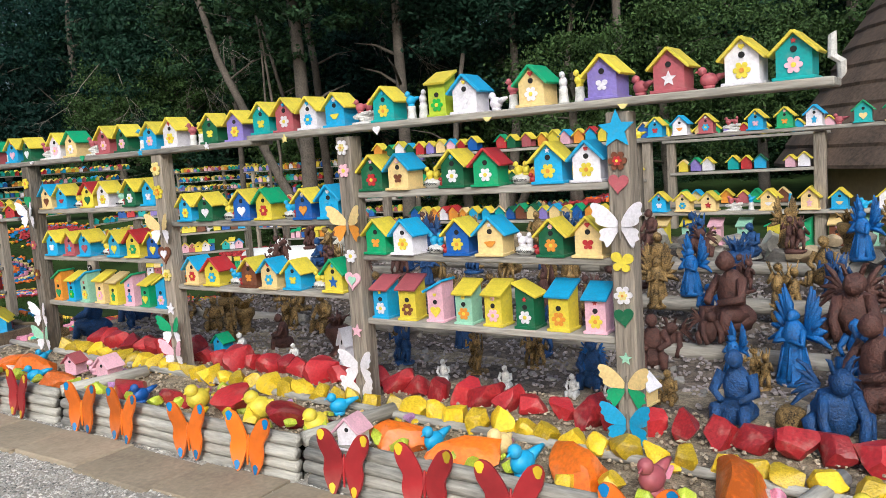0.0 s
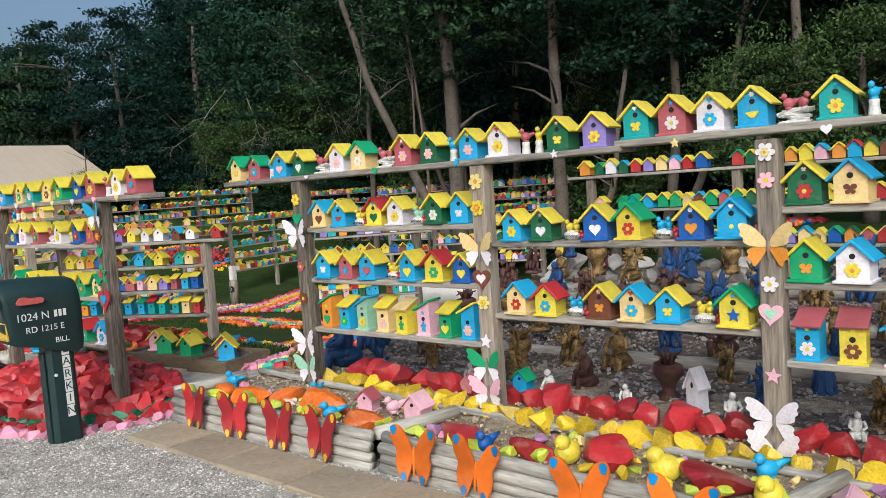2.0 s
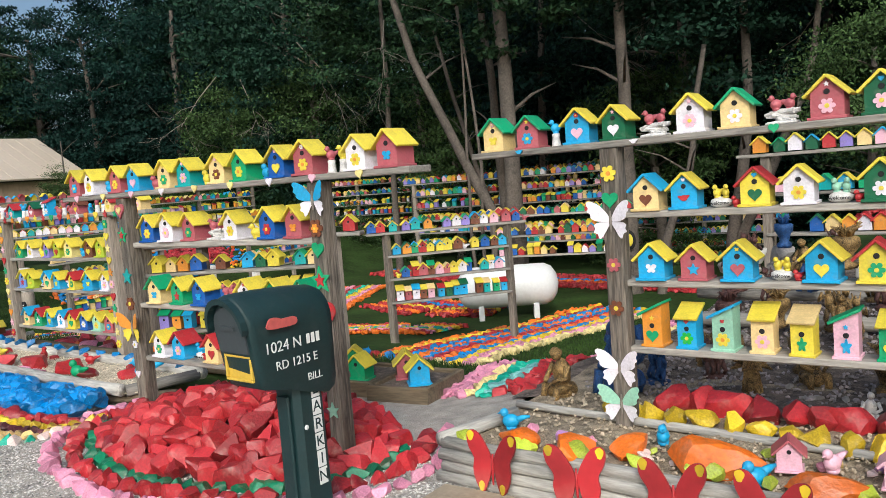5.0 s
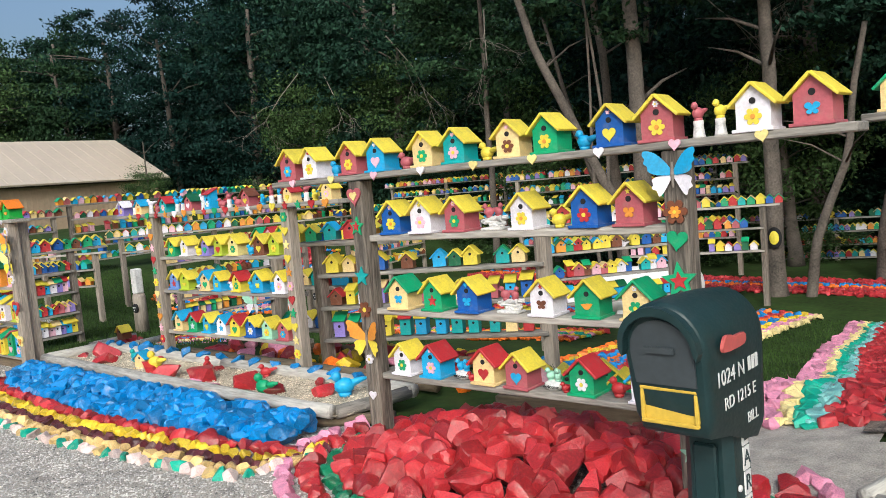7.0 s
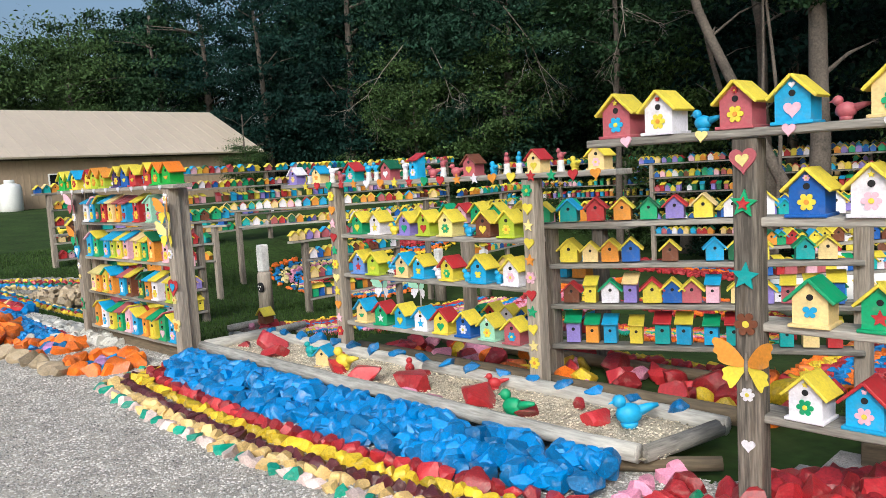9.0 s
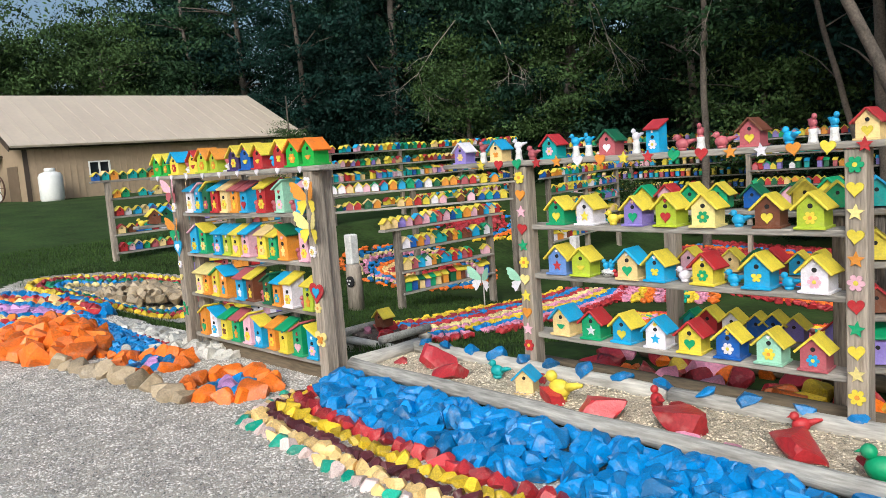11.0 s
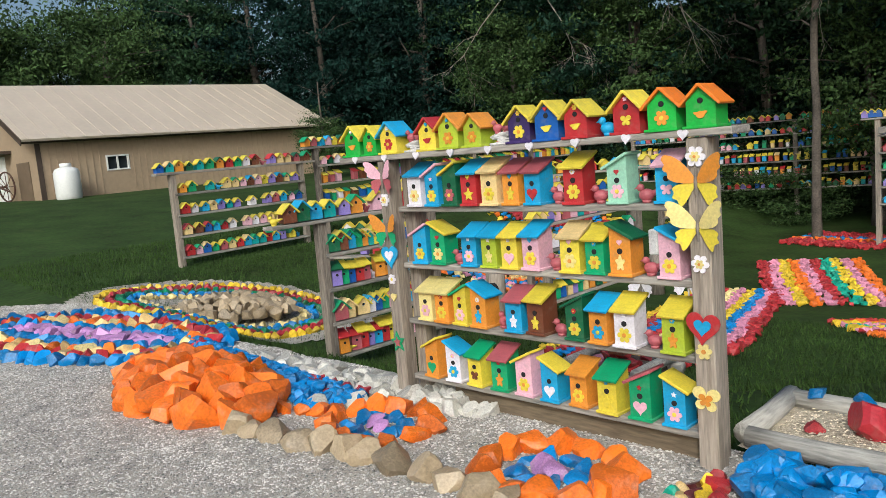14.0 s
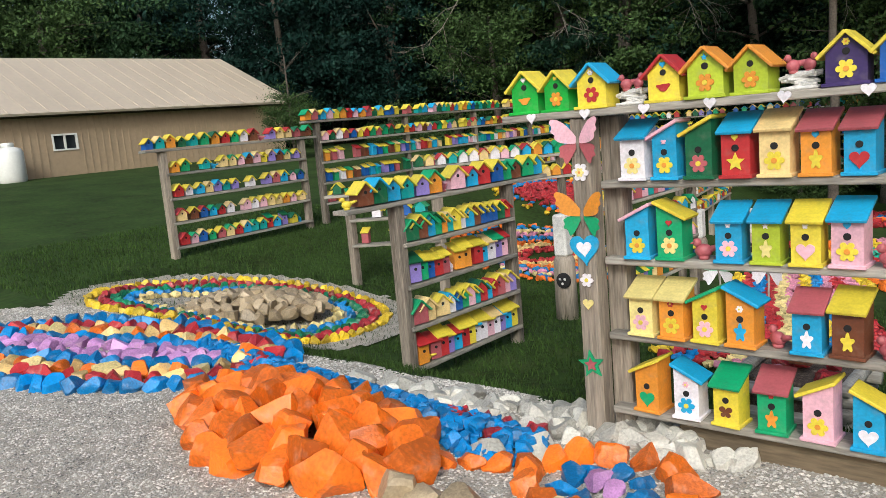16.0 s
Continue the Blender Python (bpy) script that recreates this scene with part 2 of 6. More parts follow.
def blob(bm, centre, radii, level=2, rough=0.0, m=None):
    vs = bmesh.ops.create_icosphere(bm, subdivisions=level, radius=1.0)["verts"]
    for v in vs:
        k = 1 + rough * noise.noise(v.co * 2.3 + Vector(centre) * 7)
        v.co = Vector([c * r * k for c, r in zip(v.co, radii)]) + Vector(centre)
    if m is not None:
        bmesh.ops.transform(bm, verts=vs, matrix=m)
    return vs


def empty(name, m):
    ob = new(name)
    ob.empty_display_size = 0.05
    ob.matrix_basis = m
    return ob


# ---------------------------------------------------------------- flat shapes for trimmings
def outline_of(kind, r):
    pts = []
    if kind == "flower":
        for i in range(36):
            a = 2 * math.pi * i / 36
            k = r * (0.60 + 0.40 * abs(math.cos(3 * a)) ** 0.6)
            pts.append((k * math.cos(a), k * math.sin(a)))
    elif kind == "star":
        for i in range(10):
            a = math.pi / 2 + math.pi * i / 5
            k = r if i % 2 == 0 else r * 0.45
            pts.append((k * math.cos(a), k * math.sin(a)))
    elif kind == "heart":
        for i in range(28):
            a = 2 * math.pi * i / 28
            pts.append((r * 0.95 * math.sin(a) ** 3, r * (0.80 * math.cos(a) - 0.31 * math.cos(2 * a) - 0.12 * math.cos(3 * a) - 0.06 * math.cos(4 * a))))
    elif kind == "butterfly":
        for i in range(40):
            a = 2 * math.pi * i / 40 + 0.01
            k = r * (0.16 + 0.86 * abs(math.sin(a + 0.0) * math.cos(a)) ** 0.5 * (1.15 if math.sin(a) > 0 else 0.8))
            pts.append((k * math.cos(a) * 1.1, k * math.sin(a)))
    elif kind == "bear":
        for i in range(32):
            a = 2 * math.pi * i / 32
            k = r * (0.70 + 0.22 * math.cos(5 * (a - math.pi / 2)))
            pts.append((k * 0.75 * math.cos(a), k * 1.15 * math.sin(a)))
    elif kind == "bird":
        for i in range(28):
            a = 2 * math.pi * i / 28
            k = r * (0.55 + 0.45 * math.exp(-((a - 0.5) / 0.35) ** 2) + 0.45 * math.exp(-((a - 2.75) / 0.3) ** 2))
            pts.append((k * math.cos(a), k * 0.8 * math.sin(a)))
    return pts


SHAPES = {"f": "flower", "s": "star", "h": "heart", "u": "butterfly", "e": "bear", "i": "bird"}
CACHE = {}


def cached(key, build):
    if key not in CACHE:
        CACHE[key] = build()
    return CACHE[key]


def deco_mesh(kind, r, mat, thick=0.005):
    def build():
        bm = bmesh.new()
        prism(bm, outline_of(kind, r), thick)
        n = len(bm.faces)
        if kind == "flower":
            lathe(bm, [(r * 0.30, 0), (r * 0.28, 0.003)], 10, Matrix.Translation((0, -thick, 0)) @ pose(0, 0, 0, 90))
        me = mesh_of(bm, kind)
        me.materials.append(mat)
        if kind == "flower":
            me.materials.append(paint("y" if "yellow" not in mat.name else "o"))
            for p in me.polygons[n:]:
                p.material_index = 1
        return me
    return cached(("deco", kind, r, mat.name, thick), build)


# ---------------------------------------------------------------- birdhouses
def house_meshes(kind, c_body, c_roof):
    """Body, roof and base of one birdhouse pattern; front towards -y, standing on z = 0."""
    def build():
        body, roof, base = bmesh.new(), bmesh.new(), bmesh.new()
        if kind == "G":                              # gable to the front
            w, d, h, top = 0.066, 0.062, 0.115, 0.178
            prism(body, [(-w, 0.012), (w, 0.012), (w, h), (0, top), (-w, h)], 2 * d, Matrix.Translation((0, d, 0)))
            run, tilt = math.hypot(w, top - h) + 0.030, math.degrees(math.atan2(top - h, w))
            for s in (-1, 1):
                box(roof, (-0.006 if s > 0 else -run, -d - 0.022, 0.0), (run if s > 0 else 0.006, d + 0.010, 0.013), 0.002,
                    Matrix.Translation((0, 0, top)) @ pose(0, 0, 0, 0, s * tilt, 0))
            box(base, (-w - 0.012, -d - 0.020, 0), (w + 0.012, d + 0.006, 0.013), 0.002)
        else:                                        # tall, with one sloping roof board
            w, d, h, k = 0.050, 0.052, 0.185, 0.050
            if kind == "S":                          # falls to the front
                box(body, (-w, -d, 0.012), (w, d, h))
                for v in body.verts:
                    if v.co.z > 0.1:
                        v.co.z += k * (v.co.y + d) / (2 * d) - 0.02
                m = Matrix.Translation((0, -d, h - 0.02)) @ pose(0, 0, 0, math.degrees(math.atan2(k, 2 * d)), 0, 0)
                box(roof, (-w - 0.013, -0.022, 0.0), (w + 0.013, math.hypot(k, 2 * d) + 0.014, 0.013), 0.002, m)
            else:                                    # falls to one side
                s = 1 if kind == "R" else -1
                box(body, (-w, -d, 0.012), (w, d, h))
                for v in body.verts:
                    if v.co.z > 0.1:
                        v.co.z += k * (w - s * v.co.x) / (2 * w) - 0.02
                m = Matrix.Translation((s * w, 0, h - 0.02)) @ pose(0, 0, 0, 0, s * math.degrees(math.atan2(k, 2 * w)), 0)
                a, b = -math.hypot(k, 2 * w) - 0.014, 0.022
                box(roof, (a if s > 0 else -b, -d - 0.018, 0.0), (b if s > 0 else -a, d + 0.008, 0.013), 0.002, m)
            box(base, (-w - 0.009, -d - 0.012, 0), (w + 0.009, d + 0.004, 0.013), 0.002)
        out = []
        for bm, n, c in ((body, "body", c_body), (roof, "roof", c_roof), (base, "base", c_body)):
            me = mesh_of(bm, n)
            me.materials.append(paint(c))
            out.append(me)
        return out
    return cached((kind, c_body, c_roof), build)


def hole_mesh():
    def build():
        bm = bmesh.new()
        # black disc on the front, coloured as the shade inside a hole
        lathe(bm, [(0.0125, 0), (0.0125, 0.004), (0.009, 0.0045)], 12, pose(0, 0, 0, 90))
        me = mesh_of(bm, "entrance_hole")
        me.materials.append(hole_shade_and_black)
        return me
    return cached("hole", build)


def birdhouse(m, kind, cb, cr, deco="", cd="y", scale=1.0, where="on a weathered shelf", group=""):
    body, roof, base = house_meshes(kind, cb, cr)
    top = empty("birdhouse", m @ Matrix.Diagonal((scale, scale, scale, 1)))
    shape = {"G": "gabled", "S": "tall slant-roofed", "L": "tall lean-to", "R": "tall lean-to"}[kind]
    tagged(top, f"{PAINT[cb][0]} {shape} wooden birdhouse with {PAINT[cr][0]} roof {where}", "birdhouse", group)
    link_mesh("body", body, None, top)
    link_mesh("roof", roof, None, top)
    link_mesh("base", base, None, top)
    d = 0.062 if kind == "G" else 0.052
    z = 0.118 if kind == "G" else 0.108
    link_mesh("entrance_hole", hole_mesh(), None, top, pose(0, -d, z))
    if deco:
        low = 0.058 if kind == "G" else 0.058
        link_mesh(SHAPES[deco], deco_mesh(SHAPES[deco], 0.034, paint(cd)), None, top, pose(0, -d - 0.0005, low))
        if rng.random() < 0.6:
            small = rng.choice("fshu")
            zz = 0.150 if kind == "G" else 0.146
            link_mesh(SHAPES[small], deco_mesh(SHAPES[small], 0.013, paint(rng.choice("ywpbr"))), None, top, pose(0, -d - 0.0005, zz))
    return top


def small_birdhouse(m, cb, cr, scale, kind="G", group=""):
    body, roof, _ = house_meshes(kind, cb, cr)
    top = link_mesh("birdhouse", body, None, None, m @ Matrix.Diagonal((scale, scale, scale, 1)))
    tagged(top, f"small {PAINT[cb][0]} wooden birdhouse with {PAINT[cr][0]} roof on a garden shelf", "birdhouse", group)
    link_mesh("roof", roof, None, top)
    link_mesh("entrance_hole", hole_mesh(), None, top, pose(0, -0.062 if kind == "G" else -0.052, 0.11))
    return top


# ---------------------------------------------------------------- figurines
def bird_mesh(c, mat):
    def build():
        bm = bmesh.new()
        blob(bm, (0, 0, 0.040), (0.040, 0.028, 0.032), 2)
        blob(bm, (-0.028, 0, 0.078), (0.020, 0.019, 0.020), 2)
        tube(bm, [(-0.045, 0, 0.077), (-0.060, 0, 0.072)], [0.006, 0.001], 6)
        tube(bm, [(0.025, 0, 0.045), (0.060, 0, 0.056), (0.085, 0, 0.060)], [0.018, 0.012, 0.006], 6)
        lathe(bm, [(0.022, 0), (0.026, 0.016)], 10)
        me = mesh_of(bm, "bird_figurine", True)
        me.materials.append(mat)
        return me
    return cached(("bird", c, mat.name), build)


def bird(m, c, mat=None, group=""):
    word = PAINT[c][0] if not mat else "white"
    return tagged(link_mesh("bird_figurine", bird_mesh(c, mat or paint(c)), None, None, m), f"small {word} painted bird figurine on a shelf or bed", "figurine", group)


def chick(m, c):
    """A round chick: one plump body, head and stub of a beak."""
    def build():
        bm = bmesh.new()
        blob(bm, (0.006, 0, 0.046), (0.052, 0.047, 0.046), 2)
        blob(bm, (-0.022, 0, 0.086), (0.030, 0.030, 0.029), 2)
        tube(bm, [(-0.046, 0, 0.085), (-0.062, 0, 0.080)], [0.008, 0.001], 6)
        tube(bm, [(0.040, 0, 0.060), (0.064, 0, 0.074)], [0.020, 0.006], 6)
        me = mesh_of(bm, "chick_figurine", True)
        me.materials.append(paint(c))
        return me
    return tagged(link_mesh("chick_figurine", cached(("chick", c), build), None, None, m), f"round {PAINT[c][0]} painted chick figurine among the bed stones", "figurine")


def bird_on_stump(m, c):
    top = empty("bird_ornament", m)
    tagged(top, f"{PAINT[c][0]} bird perched on a white stump ornament", "figurine")

    def build():
        bm = bmesh.new()
        lathe(bm, [(0.030, 0), (0.026, 0.012), (0.021, 0.05), (0.023, 0.072), (0.012, 0.075)], 10)
        me = mesh_of(bm, "stump", True)
        me.materials.append(white_mat)
        return me
    link_mesh("stump", cached("stump", build), None, top)
    link_mesh("bird", bird_mesh(c, paint(c)), None, top, pose(0, 0, 0.070, 0, 0, rng.uniform(40, 140)) @ Matrix.Diagonal((0.75, 0.75, 0.85, 1)))
    return top


def nest_cluster(m, c):
    top = empty("nest_ornament", m)
    tagged(top, f"white driftwood ornament with {PAINT[c][0]} birds", "figurine")

    def build():
        r, out = random.Random(3), []
        for i in range(14):
            bm = bmesh.new()
            a, z = r.uniform(0, 3.14), 0.012 + 0.055 * r.random()
            q = Vector((math.cos(a) * 0.07, math.sin(a) * 0.035, r.uniform(-0.012, 0.012)))
            c0 = Vector((r.uniform(-0.02, 0.02), r.uniform(-0.012, 0.012), z))
            tube(bm, [c0 - q, c0, c0 + q], [0.007, 0.012, 0.006], 5)
            me = mesh_of(bm, "twig")
            me.materials.append(white_mat)
            out.append(me)
        bm = bmesh.new()
        box(bm, (-0.07, -0.04, 0), (0.07, 0.04, 0.015), 0.005)
        me = mesh_of(bm, "base")
        me.materials.append(white_mat)
        return out + [me]
    for me in cached("drift", build):
        link_mesh(me.name.split(".")[0], me, None, top)
    for sx in (-0.03, 0.032):
        link_mesh("bird", bird_mesh(c, paint(c)), None, top, pose(sx, 0, 0.065, 0, 0, 90 + sx * 2000) @ Matrix.Diagonal((0.7, 0.7, 0.8, 1)))
    return top


def text_mesh(text, size, depth=0.001, squeeze=1.0):
    def build():
        cu = bpy.data.curves.new("lettering", "FONT")
        cu.body, cu.size, cu.extrude, cu.align_x, cu.align_y = text, size, depth, "CENTER", "CENTER"
        tmp = new("lettering", cu)
        bpy.context.view_layer.update()
        me = bpy.data.meshes.new_from_object(tmp.evaluated_get(bpy.context.evaluated_depsgraph_get()))
        bpy.data.objects.remove(tmp)
        return me
    return cached(("text", text, size), build)


def welcome_stone(m, c1, c2):
    top = empty("welcome_ornament", m)
    tagged(top, "grey stone ornament lettered welcome with two little birds", "figurine")

    def build():
        bm = bmesh.new()
        blob(bm, (0, 0, 0.026), (0.060, 0.034, 0.028), 2, 0.3)
        me = mesh_of(bm, "stone", True)
        me.materials.append(white_mat)
        return me
    link_mesh("stone", cached("welcome", build), None, top)
    t = text_mesh("welcome", 0.026)
    if not t.materials:
        t.materials.append(hole_shade_and_black)
    link_mesh("lettering", t, None, top, pose(0, -0.036, 0.024, 90))
    for sx, c in ((-0.020, c1), (0.022, c2)):
        link_mesh("bird", bird_mesh(c, paint(c)), None, top, pose(sx, 0.004, 0.045, 0, 0, 90 + sx * 900) @ Matrix.Diagonal((0.68, 0.68, 0.75, 1)))
    return top


# ---------------------------------------------------------------- racks of shelves
def rack(name, label, posts, shelves, front, post_top, post_size=0.105):
    """posts: (x, y, foot z, lean); shelves: ((x0, y0), (x1, y1), z, depth); front: unit vector that the rack faces."""
    top = empty(name, pose(posts[0][0], posts[0][1], posts[0][2]))
    tagged(top, label, "shelf rack")
    o = Vector(posts[0][:3])
    for x, y, z, lean in posts:
        bm = bmesh.new()
        s = post_size / 2
        vs = box(bm, (-s, -s, -0.25), (s, s, post_top - z - 0.035), 0.006)
        for v in vs:
            v.co.x += lean * v.co.z + 0.006 * noise.noise(v.co * 3 + Vector((x, y, 0)))
        ob = part("post", bm, timber_up, top)
        ob.matrix_basis = Matrix.Translation(Vector((x, y, z)) - o)
    for (x0, y0), (x1, y1), z, depth in shelves:
        a, b = Vector((x0, y0, 0)), Vector((x1, y1, 0))
        ln = (b - a).length
        bm = bmesh.new()
        k = max(int(ln / 0.35), 1)
        vs = box(bm, (-ln / 2, -depth / 2, -0.036), (ln / 2, depth / 2, 0), 0.005)
        edges = [e for e in bm.edges if abs(e.verts[0].co.x - e.verts[1].co.x) > ln / 2]
        bmesh.ops.subdivide_edges(bm, edges=edges, cuts=k, use_grid_fill=True)
        for v in bm.verts:
            v.co.z += 0.004 * noise.noise(Vector((v.co.x * 2 + x0, y0, z * 3))) if v.co.z < -0.01 else 0
            v.co.y += 0.007 * noise.noise(Vector((v.co.x * 3 + x0, v.co.y * 4, z * 5)))
        ob = part("shelf", bm, timber, top)
        ob.matrix_basis = pose(*((a + b) / 2 + Vector((0, 0, z)) - o), 0, 0, math.degrees(math.atan2(b.y - a.y, b.x - a.x)))
    return top


def fill_shelf(spec, x0, x1, y, z, turn=0.0, scale=1.0, jitter=4, decos="fshuei"):
    """Stand the things of spec along a shelf from x0 to x1."""
    tokens = spec.split()
    widths = {"G": 0.20, "S": 0.155, "L": 0.155, "R": 0.155, "1": 0.15, "2": 0.085, "3": 0.11, "4": 0.17, "-": 0.08}
    total = sum(widths[t[0]] for t in tokens)
    k = (x1 - x0) / total
    x = x0
    for t in tokens:
        w = widths[t[0]] * k
        cx = x + w / 2
        x += w
        m = pose(cx, y + rng.uniform(-0.008, 0.008), z, 0, 0, turn + rng.uniform(-jitter, jitter))
        if t[0] in "GSLR":
            d = t[3] if len(t) > 3 else rng.choice(decos)
            c = t[4] if len(t) > 4 else rng.choice([q for q in "ywbproc" if q != t[1]])
            birdhouse(m, t[0], t[1], t[2], d, c, scale * rng.uniform(1.0, 1.09))
        elif t[0] == "1":
            c = t[1] if len(t) > 1 else rng.choice("ywbm")
            welcome_stone(m, c, c)
            bird(m @ pose(0.08, -0.02, 0, 0, 0, 60) @ Matrix.Diagonal((0.6, 0.6, 0.6, 1)), "r")
        elif t[0] == "2":
            bird_on_stump(m, t[1] if len(t) > 1 else rng.choice("dbyw"))
        elif t[0] == "3":
            bird(m @ pose(0, 0, 0, 0, 0, rng.uniform(-30, 30)), t[1] if len(t) > 1 else "d")
        elif t[0] == "4":
            nest_cluster(m, "d")


# ---------------------------------------------------------------- stones
def rock_meshes(mat, count=6, seed=1, flat=0.7):
    def build():
        r, out = random.Random(seed), []
        for _ in range(count):
            bm = bmesh.new()
            ax = (1.0, r.uniform(0.62, 0.95), flat * r.uniform(0.75, 1.15))
            for _ in range(15):
                v = Vector((r.gauss(0, 1), r.gauss(0, 1), r.gauss(0, 1))).normalized() * r.uniform(0.80, 1.12)
                v = Vector([max(-0.72, min(0.72, c)) for c in v])
                bm.verts.new([c * k for c, k in zip(v, ax)])
            bmesh.ops.convex_hull(bm, input=bm.verts)
            bmesh.ops.delete(bm, geom=[v for v in bm.verts if not v.link_faces], context="VERTS")
            bmesh.ops.dissolve_limit(bm, angle_limit=radians(16), verts=bm.verts, edges=bm.edges)
            bmesh.ops.bevel(bm, geom=list(bm.edges), offset=0.045, segments=1, affect="EDGES")
            bmesh.ops.triangulate(bm, faces=[f for f in bm.faces if len(f.verts) > 4])
            me = mesh_of(bm, "stone")
            me.materials.append(mat)
            out.append(me)
        return out
    return cached(("rock", mat.name, count, seed, flat), build)


def chipped_meshes(mat, count, seed, flat):
    """Quarried rocks: a ball cut by random planes, edges softened by small chips."""
    def build():
        r, out = random.Random(seed * 31 + 5), []
        for n in range(count):
            bm = bmesh.new()
            vs = bmesh.ops.create_icosphere(bm, subdivisions=3, radius=1.0)["verts"]
            cuts = []
            for _ in range(12):
                d = Vector((r.gauss(0, 1), r.gauss(0, 1), r.gauss(0, 1))).normalized()
                cuts.append((d, r.uniform(0.46, 0.74)))
            for v in vs:
                for d, k in cuts:
                    over = v.co.dot(d) - k
                    if over > 0:
                        v.co -= d * over
            ax = (1.08, r.uniform(0.72, 1.0), flat * r.uniform(0.95, 1.3))
            for v in vs:
                v.co += 0.03 * noise.noise_vector(v.co * 2.6 + Vector((n * 7, seed, 0))) + 0.022 * noise.noise_vector(v.co * 8 + Vector((n, 0, 3)))
                v.co = Vector([c * k for c, k in zip(v.co, ax)])
            me = mesh_of(bm, "stone", True)
            me.set_sharp_from_angle(angle=radians(24))
            me.materials.append(mat)
            out.append(me)
        return out
    return cached(("chipped", mat.name, count, seed, flat), build)


def stone(parent, p, size, c, flat=0.7, sink=0.35, seed=1):
    me = rng.choice(chipped_meshes(stone_paint(c), 8, seed, flat))
    k = size * rng.uniform(0.90, 1.25)
    o = parent.matrix_basis.translation
    m = Matrix.Translation(Vector(p) + Vector((0, 0, size * flat * (0.8 - sink))) - o) @ pose(0, 0, 0, rng.uniform(-30, 30), rng.uniform(-30, 30), rng.uniform(0, 360))
    return link_mesh("stone", me, None, parent, m @ Matrix.Diagonal((k, k * rng.uniform(0.85, 1.1), k * rng.uniform(0.85, 1.15), 1)))


def plate(parent, p, size, c):
    """A broad flat rock lying on its face."""
    me = rng.choice(chipped_meshes(stone_paint(c), 8, 9, 0.5))
    o = parent.matrix_basis.translation
    m = Matrix.Translation(Vector(p) + Vector((0, 0, size * 0.12)) - o) @ pose(0, 0, 0, rng.uniform(4, 22), rng.uniform(-12, 12), rng.uniform(0, 360))
    return link_mesh("stone", me, None, parent, m @ Matrix.Diagonal((size * 1.25, size * rng.uniform(0.9, 1.15), size * 0.85, 1)))


def stone_row(parent, points, size, colours, z=0.0, jitter=0.15, gap=1.42, flat=0.7, level=None):
    """Stones set along a line of points, colours taken in turn."""
    dist, i = 0.0, 0
    for a, b in zip(points, points[1:]):
        a, b = Vector(a), Vector(b)
        ln = (b - a).length
        while dist < ln:
            q = a.lerp(b, dist / ln) + Vector((rng.uniform(-1, 1), rng.uniform(-1, 1))) * size * jitter
            stone(parent, (q.x, q.y, (ground_z(q.x, q.y) if level is None else level) + z), size, colours[i % len(colours)], flat)
            dist += size * gap * rng.uniform(0.88, 1.12)
            i += 1
        dist -= ln


def stone_pile(parent, centre, radii, height, size, c, count, seed=1, turn=0.0, sink=0.3):
    """A mound of stones on an oval."""
    base = ground_z(*centre)
    ca, sa = math.cos(radians(turn)), math.sin(radians(turn))
    done = []
    tries = 0
    while len(done) < count and tries < count * 40:
        tries += 1
        a, k = rng.uniform(0, 2 * math.pi), math.sqrt(rng.random())
        u, v = radii[0] * k * math.cos(a), radii[1] * k * math.sin(a)
        z = base + height * (1 - k * k)
        p = Vector((centre[0] + u * ca - v * sa, centre[1] + u * sa + v * ca, z))
        if any((p - q).length < size * 0.92 for q in done):
            continue
        done.append(p)
        stone(parent, p, size, c, 0.75, sink, seed)


def rubble(name, label, spots, mat, size, parent=None, seed=5):
    """Many small stones in one mesh of kind stuff; spots: (x, y, z)."""
    src = rock_meshes(mat, 6, seed, 0.7)
    packs = [(np.array([v.co[:] for v in me.vertices]), [tuple(p.vertices) for p in me.polygons]) for me in src]
    verts, faces, off = [], [], 0
    for x, y, z in spots:
        vs, fs = packs[rng.randrange(len(packs))]
        k = size * rng.uniform(0.7, 1.3)
        r = np.array(Euler((rng.uniform(-0.4, 0.4), rng.uniform(-0.4, 0.4), rng.uniform(0, 6.28))).to_matrix())
        verts.append(vs @ r.T * k + np.array((x, y, z)))
        faces += [tuple(i + off for i in f) for f in fs]
        off += len(vs)
    me = bpy.data.meshes.new(name)
    me.from_pydata(np.concatenate(verts).tolist(), [], faces)
    me.materials.append(mat)
    ob = link_mesh(name, me, None, parent)
    return tagged(ob, label, "" if parent else "stones", kind="stuff")


# ---------------------------------------------------------------- ground
def axis(lo, hi, fine_lo, fine_hi, fine, coarse):
    out, x = [], lo
    while x < hi:
        out.append(x)
        x += fine if fine_lo <= x < fine_hi else coarse * (1 + 0.1 * min(abs(x - fine_lo), abs(x - fine_hi)))
    return out + [hi]


def sheet(name, xs, ys, height, mat, keep=None):
    verts = [(x, y, height(x, y)) for y in ys for x in xs]
    k = len(xs)
    faces = [(j * k + i, j * k + i + 1, (j + 1) * k + i + 1, (j + 1) * k + i) for j in range(len(ys) - 1) for i in range(k - 1)
             if keep is None or keep((xs[i] + xs[i + 1]) / 2, (ys[j] + ys[j + 1]) / 2)]
    me = bpy.data.meshes.new(name)
    me.from_pydata(verts, [], faces)
    me.materials.append(mat)
    for p in me.polygons:
        p.use_smooth = True
    return link_mesh(name, me)


ground = sheet("ground", axis(-400, 300, -46, 6, 0.5, 1.2), axis(-300, 400, -2, 22, 0.4, 1.2), lambda x, y: ground_z(x, y) - 0.02, lawn_mat)
